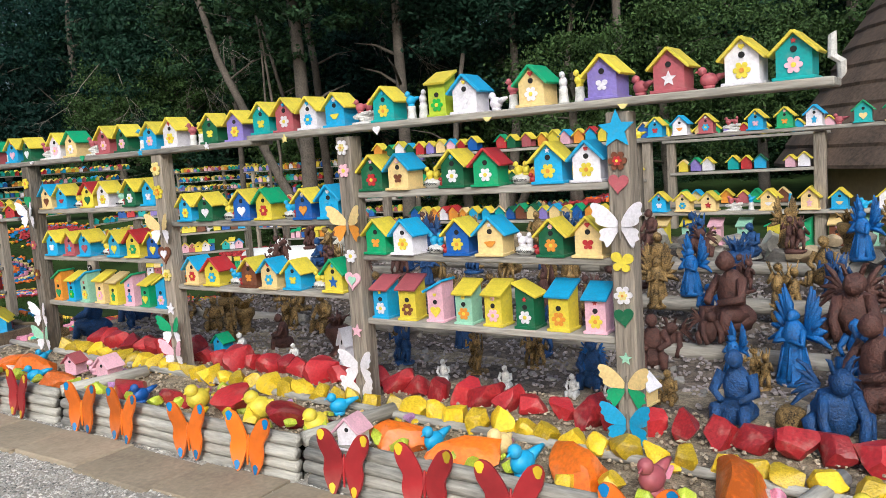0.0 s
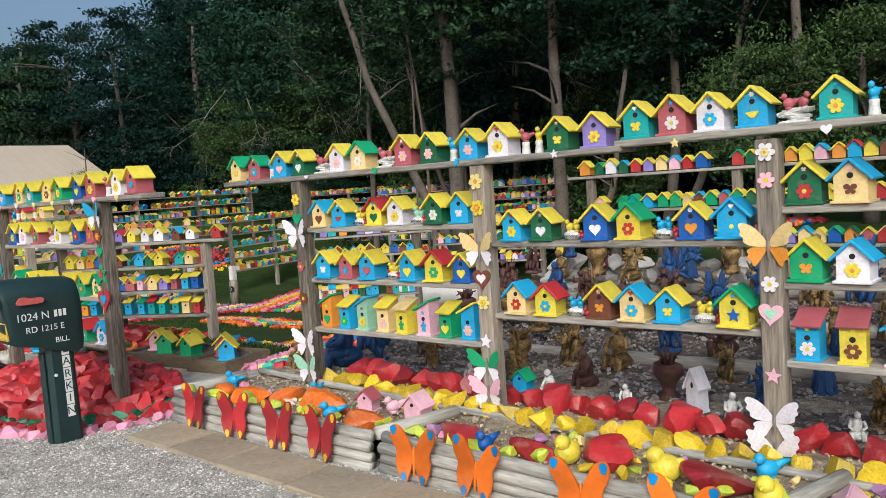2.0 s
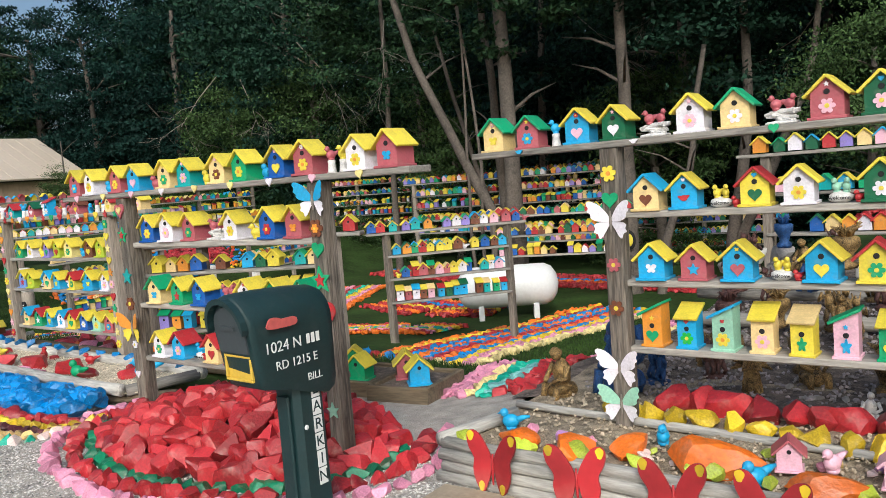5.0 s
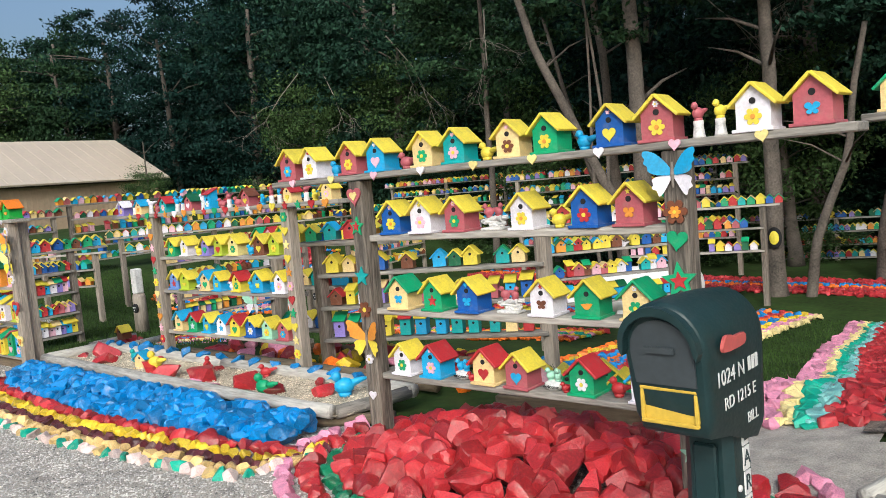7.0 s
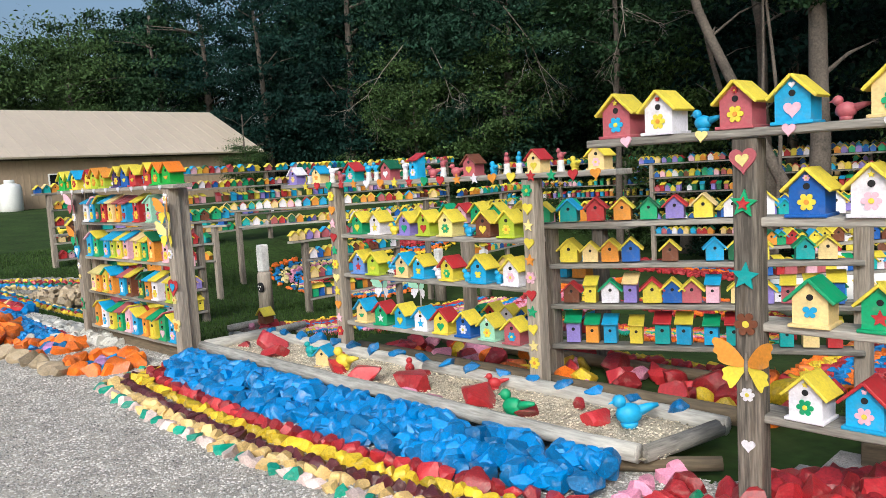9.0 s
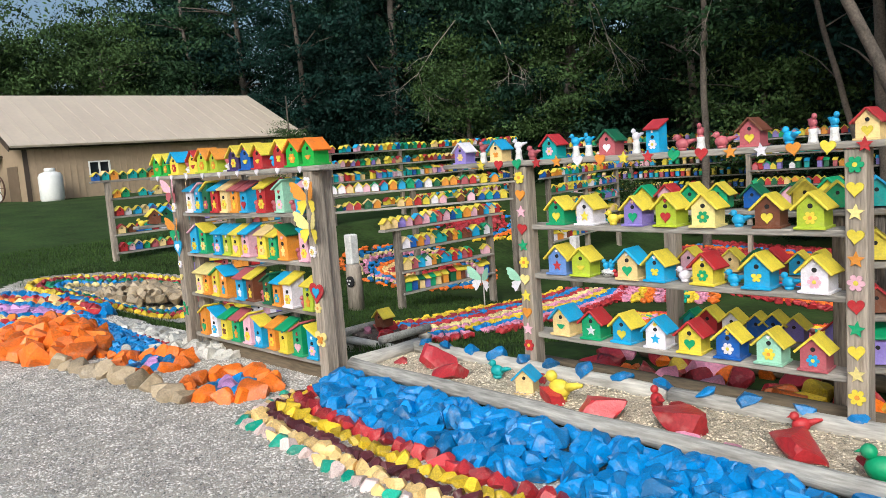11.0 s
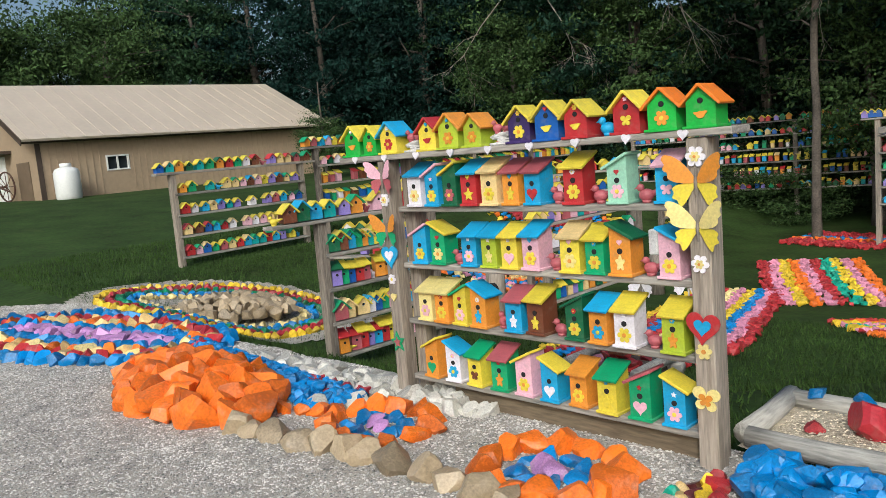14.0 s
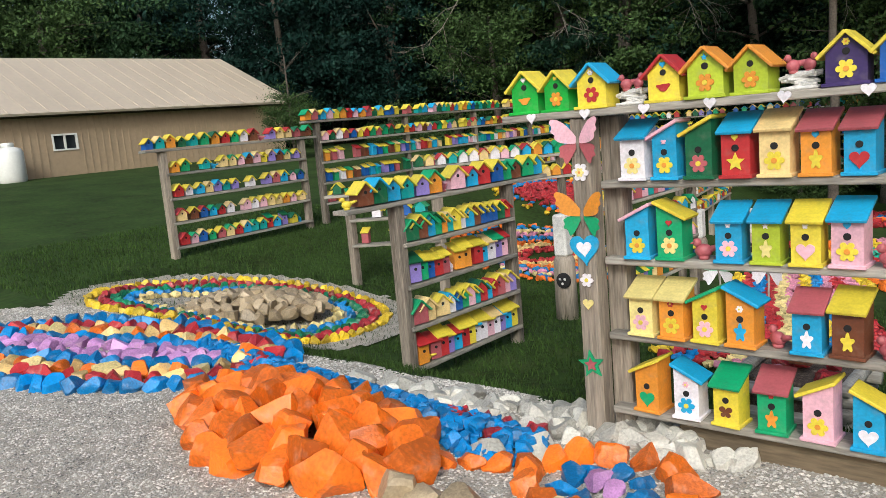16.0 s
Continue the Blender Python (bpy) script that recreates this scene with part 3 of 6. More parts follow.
tagged(ground, "mown green lawn falling into a shallow swale", "lawn", kind="structure")


def drive_edge(x):
    """The far edge of the gravel."""
    e = 3.0 + 0.10 * noise.noise(Vector((x * 0.8, 0, 0)))
    e += 1.35 * ss((x + 10.2) / 0.8) * ss((-6.9 - x) / 0.6)
    e += 0.35 * ss((-17.5 - x) / 1.5) * ss((x + 19.0) / 1.0)
    e -= min(0.6 * max(0.0, -23.8 - x), 2.2)
    return e


def drive_z(x, y):
    return ground_z(x, y) + 0.012 + 0.012 * noise.noise(Vector((x * 1.1, y * 1.1, 0)))


xs = [-60 + 0.5 * i for i in range(60)] + [-30 + 0.1 * i for i in range(331)] + [3.5 + 0.5 * i for i in range(60)]
drive = sheet("gravel_drive", xs, [-8 + 0.5 * i for i in range(16)] + [0.0 + 0.1 * i for i in range(50)], drive_z, gravel_mat, lambda x, y: y < drive_edge(x))
tagged(drive, "pale grey gravel drive", "gravel", kind="structure")

# ---------------------------------------------------------------- front racks
FRONT = (0, -1, 0)
WY = "tall weathered timber rack of shelves full of birdhouses"
rack("shelf_rack", "grey weathered timber shelf rack behind the log bed", [(-1.34, 3.47, 0.15, 0.0), (-2.97, 3.47, 0.15, 0.0), (-4.67, 3.47, 0.15, 0.0), (-6.36, 3.47, 0.12, 0.0)],
     [((-7.24, 3.50), (-3.70, 3.50), 1.775, 0.19), ((-3.74, 3.50), (-0.45, 3.50), 1.80, 0.19),
      ((-6.36, 3.54), (-4.70, 3.54), 1.385, 0.17), ((-6.36, 3.54), (-4.70, 3.54), 1.01, 0.17), ((-6.36, 3.54), (-4.70, 3.54), 0.64, 0.17),
      ((-4.62, 3.54), (-3.00, 3.54), 1.27, 0.17), ((-4.62, 3.54), (-3.00, 3.54), 0.83, 0.17),
      ((-3.02, 3.54), (-1.36, 3.54), 1.425, 0.17), ((-3.02, 3.54), (-1.36, 3.54), 1.065, 0.17), ((-3.02, 3.54), (-1.36, 3.54), 0.69, 0.17)], FRONT, 1.775)
fill_shelf("Gceuy Gdefb 2b Gbyhp Ggyhw 4 Gwyfp Gcefw 4 Gdyfp Ggyfp 2b Gbyfp Gwyfy 2d 2y Ggyuy Gvyfy", -7.20, -3.76, 3.50, 1.775)
fill_shelf("Gtyuy Gdyfw Gwyfb Gbyiy 4 Gtyfy 2b 2w Slyff Gwbew 3w 2d Gcefw 2w 2y Gvyuw 3d Gdysw 3d Gwyfy Gtyfp", -3.72, -0.50, 3.50, 1.80)
fill_shelf("Gcbhk Gbyir 1 Gyrhg Gwyfy 1 Ggyfw Gbyuw", -6.28, -4.76, 3.53, 1.385, scale=1.0)
fill_shelf("Gbyuw Gdysb Gbyhd 1y Gbyhy Gyrfe Gnyhy", -6.28, -4.76, 3.53, 1.01)
fill_shelf("Loehe Sbyff Lmbfy Scyfp Sycee Lpeeb Seyhy Lbyfp", -6.28, -4.76, 3.53, 0.64)
fill_shelf("Gbyfy Ggyhw 1y Gnyhw Gyefr 1b Gnyho Gbbfb", -4.56, -3.06, 3.53, 1.27)
fill_shelf("Gcbfr Gyrfb 1b Gkyuo Gcbfb Gbyuy 1 Gyesn", -4.56, -3.06, 3.53, 0.83)
fill_shelf("Ggyfr Gcbuk 1y Ggyfw Gerfw 1y Gbyfy Gwbfy", -2.92, -1.42, 3.53, 1.425)
fill_shelf("Geyuo Gwbfy 1b Gnyfy Gcbio 1 Ggyfo Gcyur", -2.92, -1.42, 3.53, 1.065)
fill_shelf("Sbdfw Sydfk Lpbhy Smyfo Syyfp Rgyfw Sybfo Spbfy", -2.92, -1.42, 3.53, 0.69)

rack("shelf_rack", "brown timber shelf rack above the red stone mound", [(-9.77, 2.66, 0.02, 0.0), (-7.80, 2.66, 0.02, 0.0)],
     [((-10.52, 2.69), (-7.08, 2.69), 1.725, 0.19), ((-9.78, 2.73), (-7.84, 2.73), 1.36, 0.17), ((-9.78, 2.73), (-7.84, 2.73), 0.92, 0.17), ((-9.78, 2.73), (-7.84, 2.73), 0.53, 0.17)], FRONT, 1.72)
fill_shelf("Gdyfb Gwyfy 3b Gdyfy Gbyhp 3d Gcyfe Gtyfp 3y Gcyfk Geyfy 3b Gnyhy Gdyfy 2d 2y Gwyfy Gdyub", -10.48, -7.12, 2.68, 1.725)
fill_shelf("Gnyfy Gwyfp Gdyfe 4 Gwyfy 3y Gnyfr Gdyuo", -9.66, -7.92, 2.72, 1.36)
fill_shelf("Gceub Geysr Gnyub 4 Gwyuk Geyio Gcefe", -9.66, -7.92, 2.72, 0.92)
fill_shelf("Gwyfe Gbrfp 1 Gcrhr Gdyhb 1 Gerfw 3r Gwbfb", -9.66, -7.92, 2.72, 0.53)

rack("shelf_rack", "timber shelf rack trimmed with painted hearts and stars", [(-13.86, 3.66, 0.05, 0.0), (-11.70, 3.66, 0.02, 0.0)],
     [((-14.60, 3.69), (-11.00, 3.69), 1.575, 0.19), ((-13.88, 3.73), (-11.72, 3.73), 1.13, 0.17), ((-13.88, 3.73), (-11.72, 3.73), 0.79, 0.17), ((-13.88, 3.73), (-11.72, 3.73), 0.37, 0.17)], FRONT, 1.57)
fill_shelf("Gvw 2d Gcbuo 2w 3d Gtr 2b 2b Gdg 2w Sbr 3d 2d 3d Gdk 3b 2d 2b Gcr 2d 3y Gcy", -14.56, -11.04, 3.68, 1.575, decos="fh", scale=0.82)
fill_shelf("Geyhy Gwysy 3y Gvyhe Glyhr Ghyfe 3b Gkyhy Glyfy", -13.72, -11.82, 3.72, 1.13)
fill_shelf("Gsysr Glyiy 1 Gcbhe Gbyuy 3w Gyrfe 3b Gbyuy 3b Gwyfp", -13.72, -11.82, 3.72, 0.79)
fill_shelf("Gcbie Gersw Gbyhy Gwbsb Gyrhe Gnyfw Gmyfy Gdyfb", -13.72, -11.82, 3.72, 0.37)

rack("shelf_rack", "sturdy timber shelf rack with tall birdhouses beside the drive", [(-15.10, 2.76, 0.0, 0.0), (-17.30, 2.76, 0.0, 0.0), (-15.14, 2.87, 0.0, 0.0), (-17.20, 2.87, 0.0, 0.0)],
     [((-17.74, 2.79), (-14.92, 2.79), 1.645, 0.19), ((-17.22, 2.83), (-15.12, 2.83), 1.30, 0.17), ((-17.22, 2.83), (-15.12, 2.83), 0.93, 0.17), ((-17.22, 2.83), (-15.12, 2.83), 0.555, 0.17), ((-17.22, 2.83), (-15.12, 2.83), 0.175, 0.17)], FRONT, 1.64)
fill_shelf("Gfyio Gfyfo Gybfr 4 Gyrir Glofo Glofo 4 Guyfy Gnyiy Gryiy 3b Gryuy Gfqfo Gfqio", -17.70, -14.98, 2.78, 1.645, scale=1.05)
fill_shelf("Swbfh Lbpfy Lgyfd Srbsy Sccfy Sodey Sbdhr 3d Sryfy 3d Lmmfp 3d Sbpup", -17.12, -15.20, 2.80, 1.30, scale=1.12)
fill_shelf("Lbpfy Reyfh 3d Sbbfp Slbeh Syyhp Spbfy 3d Sycfh Seyfy Rogeh 3d Rpbfy", -17.12, -15.20, 2.80, 0.93, scale=1.12)
fill_shelf("Shhfp Sohfy Lyefp Robeb 3d Sbdew Skyey 3d Lggfy Sobfb Swyfy 3d Slyeo", -17.12, -15.20, 2.80, 0.555, scale=1.12)
fill_shelf("Loyhe Rwbfb Syeuk Sedeo Lpyfy Rbyhw Soofy Syeey Ledhp Rbyfp", -17.12, -15.20, 2.80, 0.175, scale=1.12)
bm = bmesh.new()
box(bm, (-16.90, 2.80, -0.20), (-15.20, 2.86, 0.132), 0.01)
tagged(link_mesh("retaining_plank", mesh_of(bm, "retaining_plank"), old_plank), "dark weathered plank edging behind the rack", "plank")


# ---------------------------------------------------------------- racks farther back
def joined_houses(label, items):
    """Rows of far birdhouses too small to tell apart, in one mesh."""
    verts, faces, slots, mats, off = [], [], [], [], 0
    for m, kind, cb, cr in items:
        for me in house_meshes(kind, cb, cr)[:2]:
            if me.materials[0] not in mats:
                mats.append(me.materials[0])
            k = mats.index(me.materials[0])
            verts += [tuple(m @ v.co) for v in me.vertices]
            faces += [tuple(i + off for i in p.vertices) for p in me.polygons]
            slots += [k] * len(me.polygons)
            off += len(me.vertices)
    me = bpy.data.meshes.new("birdhouses")
    me.from_pydata(verts, [], faces)
    for q in mats:
        me.materials.append(q)
    me.polygons.foreach_set("material_index", slots)
    return tagged(link_mesh("birdhouses", me), label, "birdhouse", kind="stuff")


FAR = []


def far_rack(a, b, top, levels, step, n, scale=0.95, turn=None, over=0.3, near=False):
    """A rack from a to b with rows of small birdhouses."""
    a, b = Vector((*a, 0)), Vector((*b, 0))
    d = (b - a).normalized()
    ln = (b - a).length
    k = max(int(round(ln / 2.3)), 1)
    posts = []
    for i in range(k + 1):
        q = a.lerp(b, i / k)
        posts.append((q.x, q.y, ground_z(q.x, q.y), 0.0))
    face = math.degrees(math.atan2(d.y, d.x)) if turn is None else turn
    shelves = []
    for j in range(levels):
        e = over if j == 0 else 0.0
        p, q = a - d * e, b + d * e
        shelves.append(((p.x, p.y), (q.x, q.y), top - j * step, 0.16))
    rack("shelf_rack", "weathered timber shelf rack farther back in the garden", posts, shelves, FRONT, top, 0.10)
    for j in range(levels):
        e = over if j == 0 else -0.08
        m = int(n * 1.3 * (1.15 if j == 0 else 1.0))
        kinds = "G" if j < 2 else rng.choice(["G", "S", "GS"])
        i = 0.5
        while i < m:
            q = a.lerp(b, ((i / m) * (ln + 2 * e) - e) / ln)
            z = top - j * step
            if rng.random() < 0.92:
                cb = rng.choice("bntgeycwrdpvok")
                cr = rng.choice("yyyyyybergc")
                m4, k4, kd = pose(q.x, q.y, z, 0, 0, face + rng.uniform(-6, 6)), scale * rng.uniform(0.9, 1.1), rng.choice(kinds)
                if near:
                    small_birdhouse(m4, cb, cr, k4, kd)
                else:
                    FAR.append((m4 @ Matrix.Diagonal((k4, k4, k4, 1)), kd, cb, cr))
            elif near and rng.random() < 0.6:
                bird(pose(q.x, q.y, z, 0, 0, face + rng.uniform(-40, 40)), rng.choice("dbyw"))
            i += rng.choice([0.9, 0.95, 1.0, 1.0, 1.25])
    return posts


def back_rack():
    """The rack above the terraces of statues: three uneven shelves of small birdhouses."""
    y = 7.85
    rack("shelf_rack", "weathered shelf rack above the statue terraces", [(-2.88, y, 0.4, 0.0), (-1.16, y, 0.4, 0.0), (0.56, y, 0.4, 0.0)],
         [((-2.95, y - 0.03), (1.2, y - 0.03), 1.63, 0.17), ((-2.82, y - 0.03), (0.5, y - 0.03), 0.88, 0.17), ((-2.82, y - 0.03), (0.5, y - 0.03), 0.55, 0.17)], FRONT, 1.62, 0.10)
    fill_shelf("3y Gby Gwb Gdy 4 Gby Gey Gwb 3d Gte Gce Gny 3y Gdy Gwb 4 Gey Gbb", -2.9, 1.15, y - 0.04, 1.63, scale=1.0)
    fill_shelf("Gby Gcy Gcy 4 2b Gcy 2b Gcy Gby 3b Gwy Gdy 4 Gby Gny", -2.75, 0.45, y - 0.04, 0.88, scale=1.0)
    fill_shelf("Syc Smy Spp Smm Lye Leg Skc Smm Sny Syy Lbp Sce", -2.75, 0.45, y - 0.04, 0.55, scale=1.1)


far_rack((-25.3, 5.15), (-25.5, 7.75), 1.63, 5, 0.34, 12, 0.95, turn=90, near=True)
far_rack((-25.6, 8.2), (-26.4, 17.8), 1.88, 5, 0.35, 42, 0.95, turn=90)
far_rack((-19.75, 3.92), (-19.75, 5.44), 1.06, 5, 0.35, 12, 1.05, turn=78, over=0.60, near=True)
far_rack((-19.6, 7.30), (-19.65, 9.45), 0.58, 4, 0.34, 12, 1.0, turn=75)
far_rack((-22.9, 6.3), (-21.9, 6.9), 0.85, 3, 0.33, 4, 0.95)
far_rack((-22.9, 8.0), (-20.6, 11.2), 1.05, 2, 0.33, 18, 1.0, turn=60)
far_rack((-21.3, 13.2), (-22.0, 16.9), 1.0, 5, 0.36, 18, 0.95, turn=80)
far_rack((-18.5, 17.0), (-13.0, 18.0), 1.5, 6, 0.35, 30, 0.95)
far_rack((-11.95, 4.16), (-10.05, 5.02), 1.19, 4, 0.30, 10, 0.92, near=True)
far_rack((-13.4, 4.80), (-12.0, 4.90), 1.12, 3, 0.46, 7, 1.0, near=True)
far_rack((-12.44, 8.58), (-11.1, 9.94), 0.87, 4, 0.36, 11, 1.0, near=True)
far_rack((-13.6, 13.4), (-11.2, 14.2), 0.72, 3, 0.42, 13, 1.0)
far_rack((-13.2, 20.3), (-9.8, 20.9), -0.1, 4, 0.33, 20, 0.95)
far_rack((-26.0, 20.0), (-15.0, 22.0), 1.6, 6, 0.36, 50, 0.95)
far_rack((-6.9, 8.80), (-3.1, 8.80), 1.62, 3, 0.45, 18, 1.0)
back_rack()
far_rack((-3.3, 10.3), (-1.5, 10.3), 1.58, 3, 0.42, 8, 0.95, over=0.1)
joined_houses("rows of small painted birdhouses on the farther racks", FAR)


# ---------------------------------------------------------------- log bed below the first rack
def log(p, q, r, name="log", label="bleached weathered log edging the bed", mat=None):
    p, q = Vector(p), Vector(q)
    ln = (q - p).length
    k = max(int(ln / 0.3), 2)
    bm = bmesh.new()
    pts = [Vector((ln * i / k - ln / 2, 0.014 * noise.noise(Vector((i * 0.7, p.y * 3, p.z * 5))), 0.010 * noise.noise(Vector((i * 0.9, p.z * 9, p.x))))) for i in range(k + 1)]
    tube(bm, pts, [r * (1 + 0.12 * noise.noise(Vector((i, p.x, p.z * 8)))) for i in range(k + 1)], 10)
    me = mesh_of(bm, name, True)
    rot = (q - p).to_track_quat("X", "Z").to_matrix().to_4x4()
    ob = link_mesh(name, me, mat or log_wood, None, Matrix.Translation((p + q) / 2) @ rot)
    return tagged(ob, label, "log")


for x0, x1 in ((-7.15, -5.02), (-4.98, -2.82), (-2.78, -0.6), (-0.56, 1.9)):
    for z, dy in ((0.030, 0.0), (0.092, 0.008), (0.155, 0.004), (0.212, 0.03)):
        log((x0 + rng.uniform(0, 0.04), 2.72 + dy, z), (x1, 2.70 + dy, z + rng.uniform(-0.006, 0.006)), 0.034)
for x in (-7.14, -5.0, -2.8, -0.58):
    log((x, 2.74, 0.225), (x + 0.16, 3.28, 0.235), 0.040, label="grey log across the flower bed")
log((-7.1, 3.50, 0.215), (1.6, 3.02, 0.215), 0.024, label="long thin log behind the rack posts")

bed = sheet("bed_soil", [-7.1 + 0.15 * i for i in range(61)], [2.74 + 0.1 * i for i in range(21)], lambda x, y: 0.19 + 0.025 * noise.noise(Vector((x * 3, y * 3, 0))), bed_gravel)
tagged(bed, "brown gravelly soil of the raised bed", "soil", kind="structure")
bank = sheet("mulch_bank", [-7.4 + 0.2 * i for i in range(50)], [3.9 + 0.2 * i for i in range(28)], lambda x, y: ground_z(x, y) + 0.03 + 0.03 * noise.noise(Vector((x * 2, y * 2, 0))), mulch_mat)
tagged(bank, "bare gravelly mulch among the statues", "mulch", kind="structure")

# pavers in front of the logs
pavers = empty("paver_path", pose(-7.0, 2.45, 0.0))
tagged(pavers, "strip of tan sandstone pavers along the logs", "paving", kind="structure")
x = -7.05
while x < 2.0:
    w = rng.uniform(0.50, 0.70)
    bm = bmesh.new()
    vs = box(bm, (0.006, -0.185, -0.04), (w - 0.006, 0.185, 0.035), 0.008)
    for v in bm.verts:
        v.co += Vector((rng.uniform(-0.012, 0.012), rng.uniform(-0.012, 0.012), rng.uniform(-0.003, 0.003)))
    ob = part("paver", bm, paver_mat, pavers)
    ob.matrix_basis = pose(x + 7.0, rng.uniform(-0.02, 0.02), rng.uniform(-0.004, 0.004), 0, 0, rng.uniform(-1.5, 1.5))
    x += w

edge_rows = empty("stone_edging", pose(-7.0, 4.3, 0.2))
tagged(edge_rows, "rows of red and yellow painted stones behind the rack", "stones")
stone_row(edge_rows, [(-6.2, 3.80), (-4.8, 3.74), (-2.6, 3.66), (1.4, 3.44)], 0.122, "R", 0.0, jitter=0.08, gap=1.35, level=0.20)
stone_row(edge_rows, [(-6.5, 3.56), (-4.4, 3.36), (-2.4, 3.31), (-1.5, 3.22), (1.4, 3.10)], 0.090, "Y", 0.0, jitter=0.08, gap=1.55, level=0.215)
bed_stones = empty("bed_stones", pose(-7.0, 3.0, 0.2))
tagged(bed_stones, "big red and orange painted rocks in the log bed", "stones")
for x, y, s, c in ((-6.75, 2.92, 0.15, "O"), (-6.42, 2.90, 0.17, "O"), (-6.15, 2.98, 0.16, "O"), (-5.72, 2.98, 0.25, "O"), (-5.22, 2.86, 0.17, "O"), (-4.50, 2.92, 0.20, "D"), (-4.06, 2.92, 0.16, "R"), (-3.64, 3.00, 0.22, "R"), (-3.08, 2.96, 0.20, "D"),
                   (-2.32, 2.95, 0.19, "O"), (-1.88, 2.88, 0.19, "O"), (-1.40, 2.92, 0.20, "O"), (-0.75, 3.0, 0.20, "O"), (-0.1, 3.05, 0.20, "R"), (0.5, 3.05, 0.18, "O"), (1.0, 3.1, 0.2, "R")):
    plate(bed_stones, (x, y, 0.215), s * 0.92, c)
for i in range(44):
    x = -6.95 + 0.190 * i + rng.uniform(-0.07, 0.07)
    stone(bed_stones, (x, 2.80 + rng.uniform(-0.02, 0.07), 0.225), 0.055 if rng.random() < 0.5 else 0.075, rng.choice("LLLLY"), 0.55)
for i in range(70):
    stone(bed_stones, (rng.uniform(-6.8, 1.0), rng.uniform(2.92, 3.25), 0.20), rng.choice([0.03, 0.045, 0.06]), rng.choice("PYPWVLC"), 0.6)
rubble("bed_chips", "tan gravel chips in the log bed", [(rng.uniform(-7.0, 1.4), rng.uniform(2.8, 3.9), 0.205) for _ in range(4200)], stone_stuff("E"), 0.014)

# ornaments in the bed
for x, y, c, k in ((-6.90, 3.10, "b", 1.6), (-5.50, 2.84, "b", 1.7), (-6.05, 3.2, "b", 1.5), (-4.28, 2.84, "n", 1.7), (-3.82, 2.90, "y", 2.2), (-3.32, 2.92, "y", 2.3), (-2.83, 2.86, "y", 2.1), (-2.12, 2.92, "b", 1.8), (-1.60, 2.84, "b", 2.1),
                   (-2.93, 3.16, "b", 1.7), (-1.82, 3.02, "c", 1.8), (-1.05, 2.90, "d", 2.2), (-5.25, 3.15, "p", 1.5), (-0.3, 2.95, "y", 1.9)):
    spot = pose(x, y, 0.20, 0, 0, rng.uniform(20, 110)) @ Matrix.Diagonal((0.8 * k, 0.8 * k, 0.8 * k, 1))
    if c in "yc":
        chick(spot @ Matrix.Diagonal((0.8, 0.8, 0.8, 1)), c)
    else:
        bird(spot, c)
for x, y, z, cb, cr, k in ((-4.97, 3.08, 0.21, "p", "p", 0.95), (-2.50, 2.78, 0.22, "w", "p", 0.85), (-1.45, 3.92, 0.22, "c", "w", 0.85), (-5.42, 3.10, 0.21, "p", "d", 0.8), (-4.75, 3.9, 0.22, "b", "e", 0.8)):
    birdhouse(pose(x, y, z, 0, 0, rng.uniform(-15, 15)), "G", cb, cr, "", "y", k, "in the stone bed")


lantern = birdhouse(pose(-3.60, 4.02, 0.20, 0, 0, -20), "G", "w", "w", "", "y", 0.8, "standing tall on the bank")
lantern.matrix_basis = lantern.matrix_basis @ Matrix.Diagonal((0.85, 0.85, 1.75, 1))


# ---------------------------------------------------------------- butterflies cut from painted board
def rounded(pts, steps=3):
    """A closed smooth line through the given points."""
    out, n = [], len(pts)
    for i in range(n):
        a, b, c, d = (Vector(pts[(i + j - 1) % n]) for j in range(4))
        for k in range(steps):
            t = k / steps
            out.append(tuple(0.5 * (2 * b + (c - a) * t + (2 * a - 5 * b + 4 * c - d) * t * t + (3 * b - a - 3 * c + d) * t ** 3)))
    return out


WING = ((0.05, 0.10), (0.22, 0.48), (0.55, 0.92), (0.86, 1.0), (1.0, 0.80), (0.93, 0.45), (0.72, 0.10), (0.76, -0.25), (0.66, -0.66), (0.40, -1.0), (0.20, -0.66), (0.05, -0.15))


def board_butterfly(x, y, z, c, tip, k=1.0):
    top = empty("butterfly_cutout", pose(x, y, z, -6, rng.uniform(-5, 5), rng.uniform(-6, 6)))
    tagged(top, f"{STONE[c][0]} painted wooden butterfly cutout leaning on the logs", "butterfly", "butterflies along the logs")
    m = stone_paint(c)
    w, h = 0.150 * k, 0.150 * k
    whole = rounded(WING)
    for s in (-1, 1):
        bm = bmesh.new()
        prism(bm, [(px * s * w, pz * h) for px, pz in whole][:: s], 0.012)
        ob = part("wing", bm, m, top)
        ob.matrix_basis = pose(0, 0, 0.155 * k, 0, 0, -s * 5)
        for cx, cz, r1, r2 in ((0.84, 0.82, 0.13, 0.17), (0.43, -0.78, 0.11, 0.17)):
            bm = bmesh.new()
            prism(bm, [((cx + r1 * math.cos(a) * (1 + 0.2 * math.sin(3 * a))) * s * w, (cz + r2 * math.sin(a)) * h) for a in (2 * math.pi * i / 12 for i in range(12))][:: s], 0.003)
            ob = part("wing_tip", bm, stone_paint(tip), top, f"{STONE[tip][0]} wing tip")
            ob.matrix_basis = pose(0, 0, 0.155 * k, 0, 0, -s * 5) @ Matrix.Translation((0, -0.0122, 0))
    bm = bmesh.new()
    tube(bm, [(0, -0.008, 0.05 * k), (0, -0.012, 0.15 * k), (0, -0.008, 0.20 * k)], [0.005, 0.009, 0.005], 8)
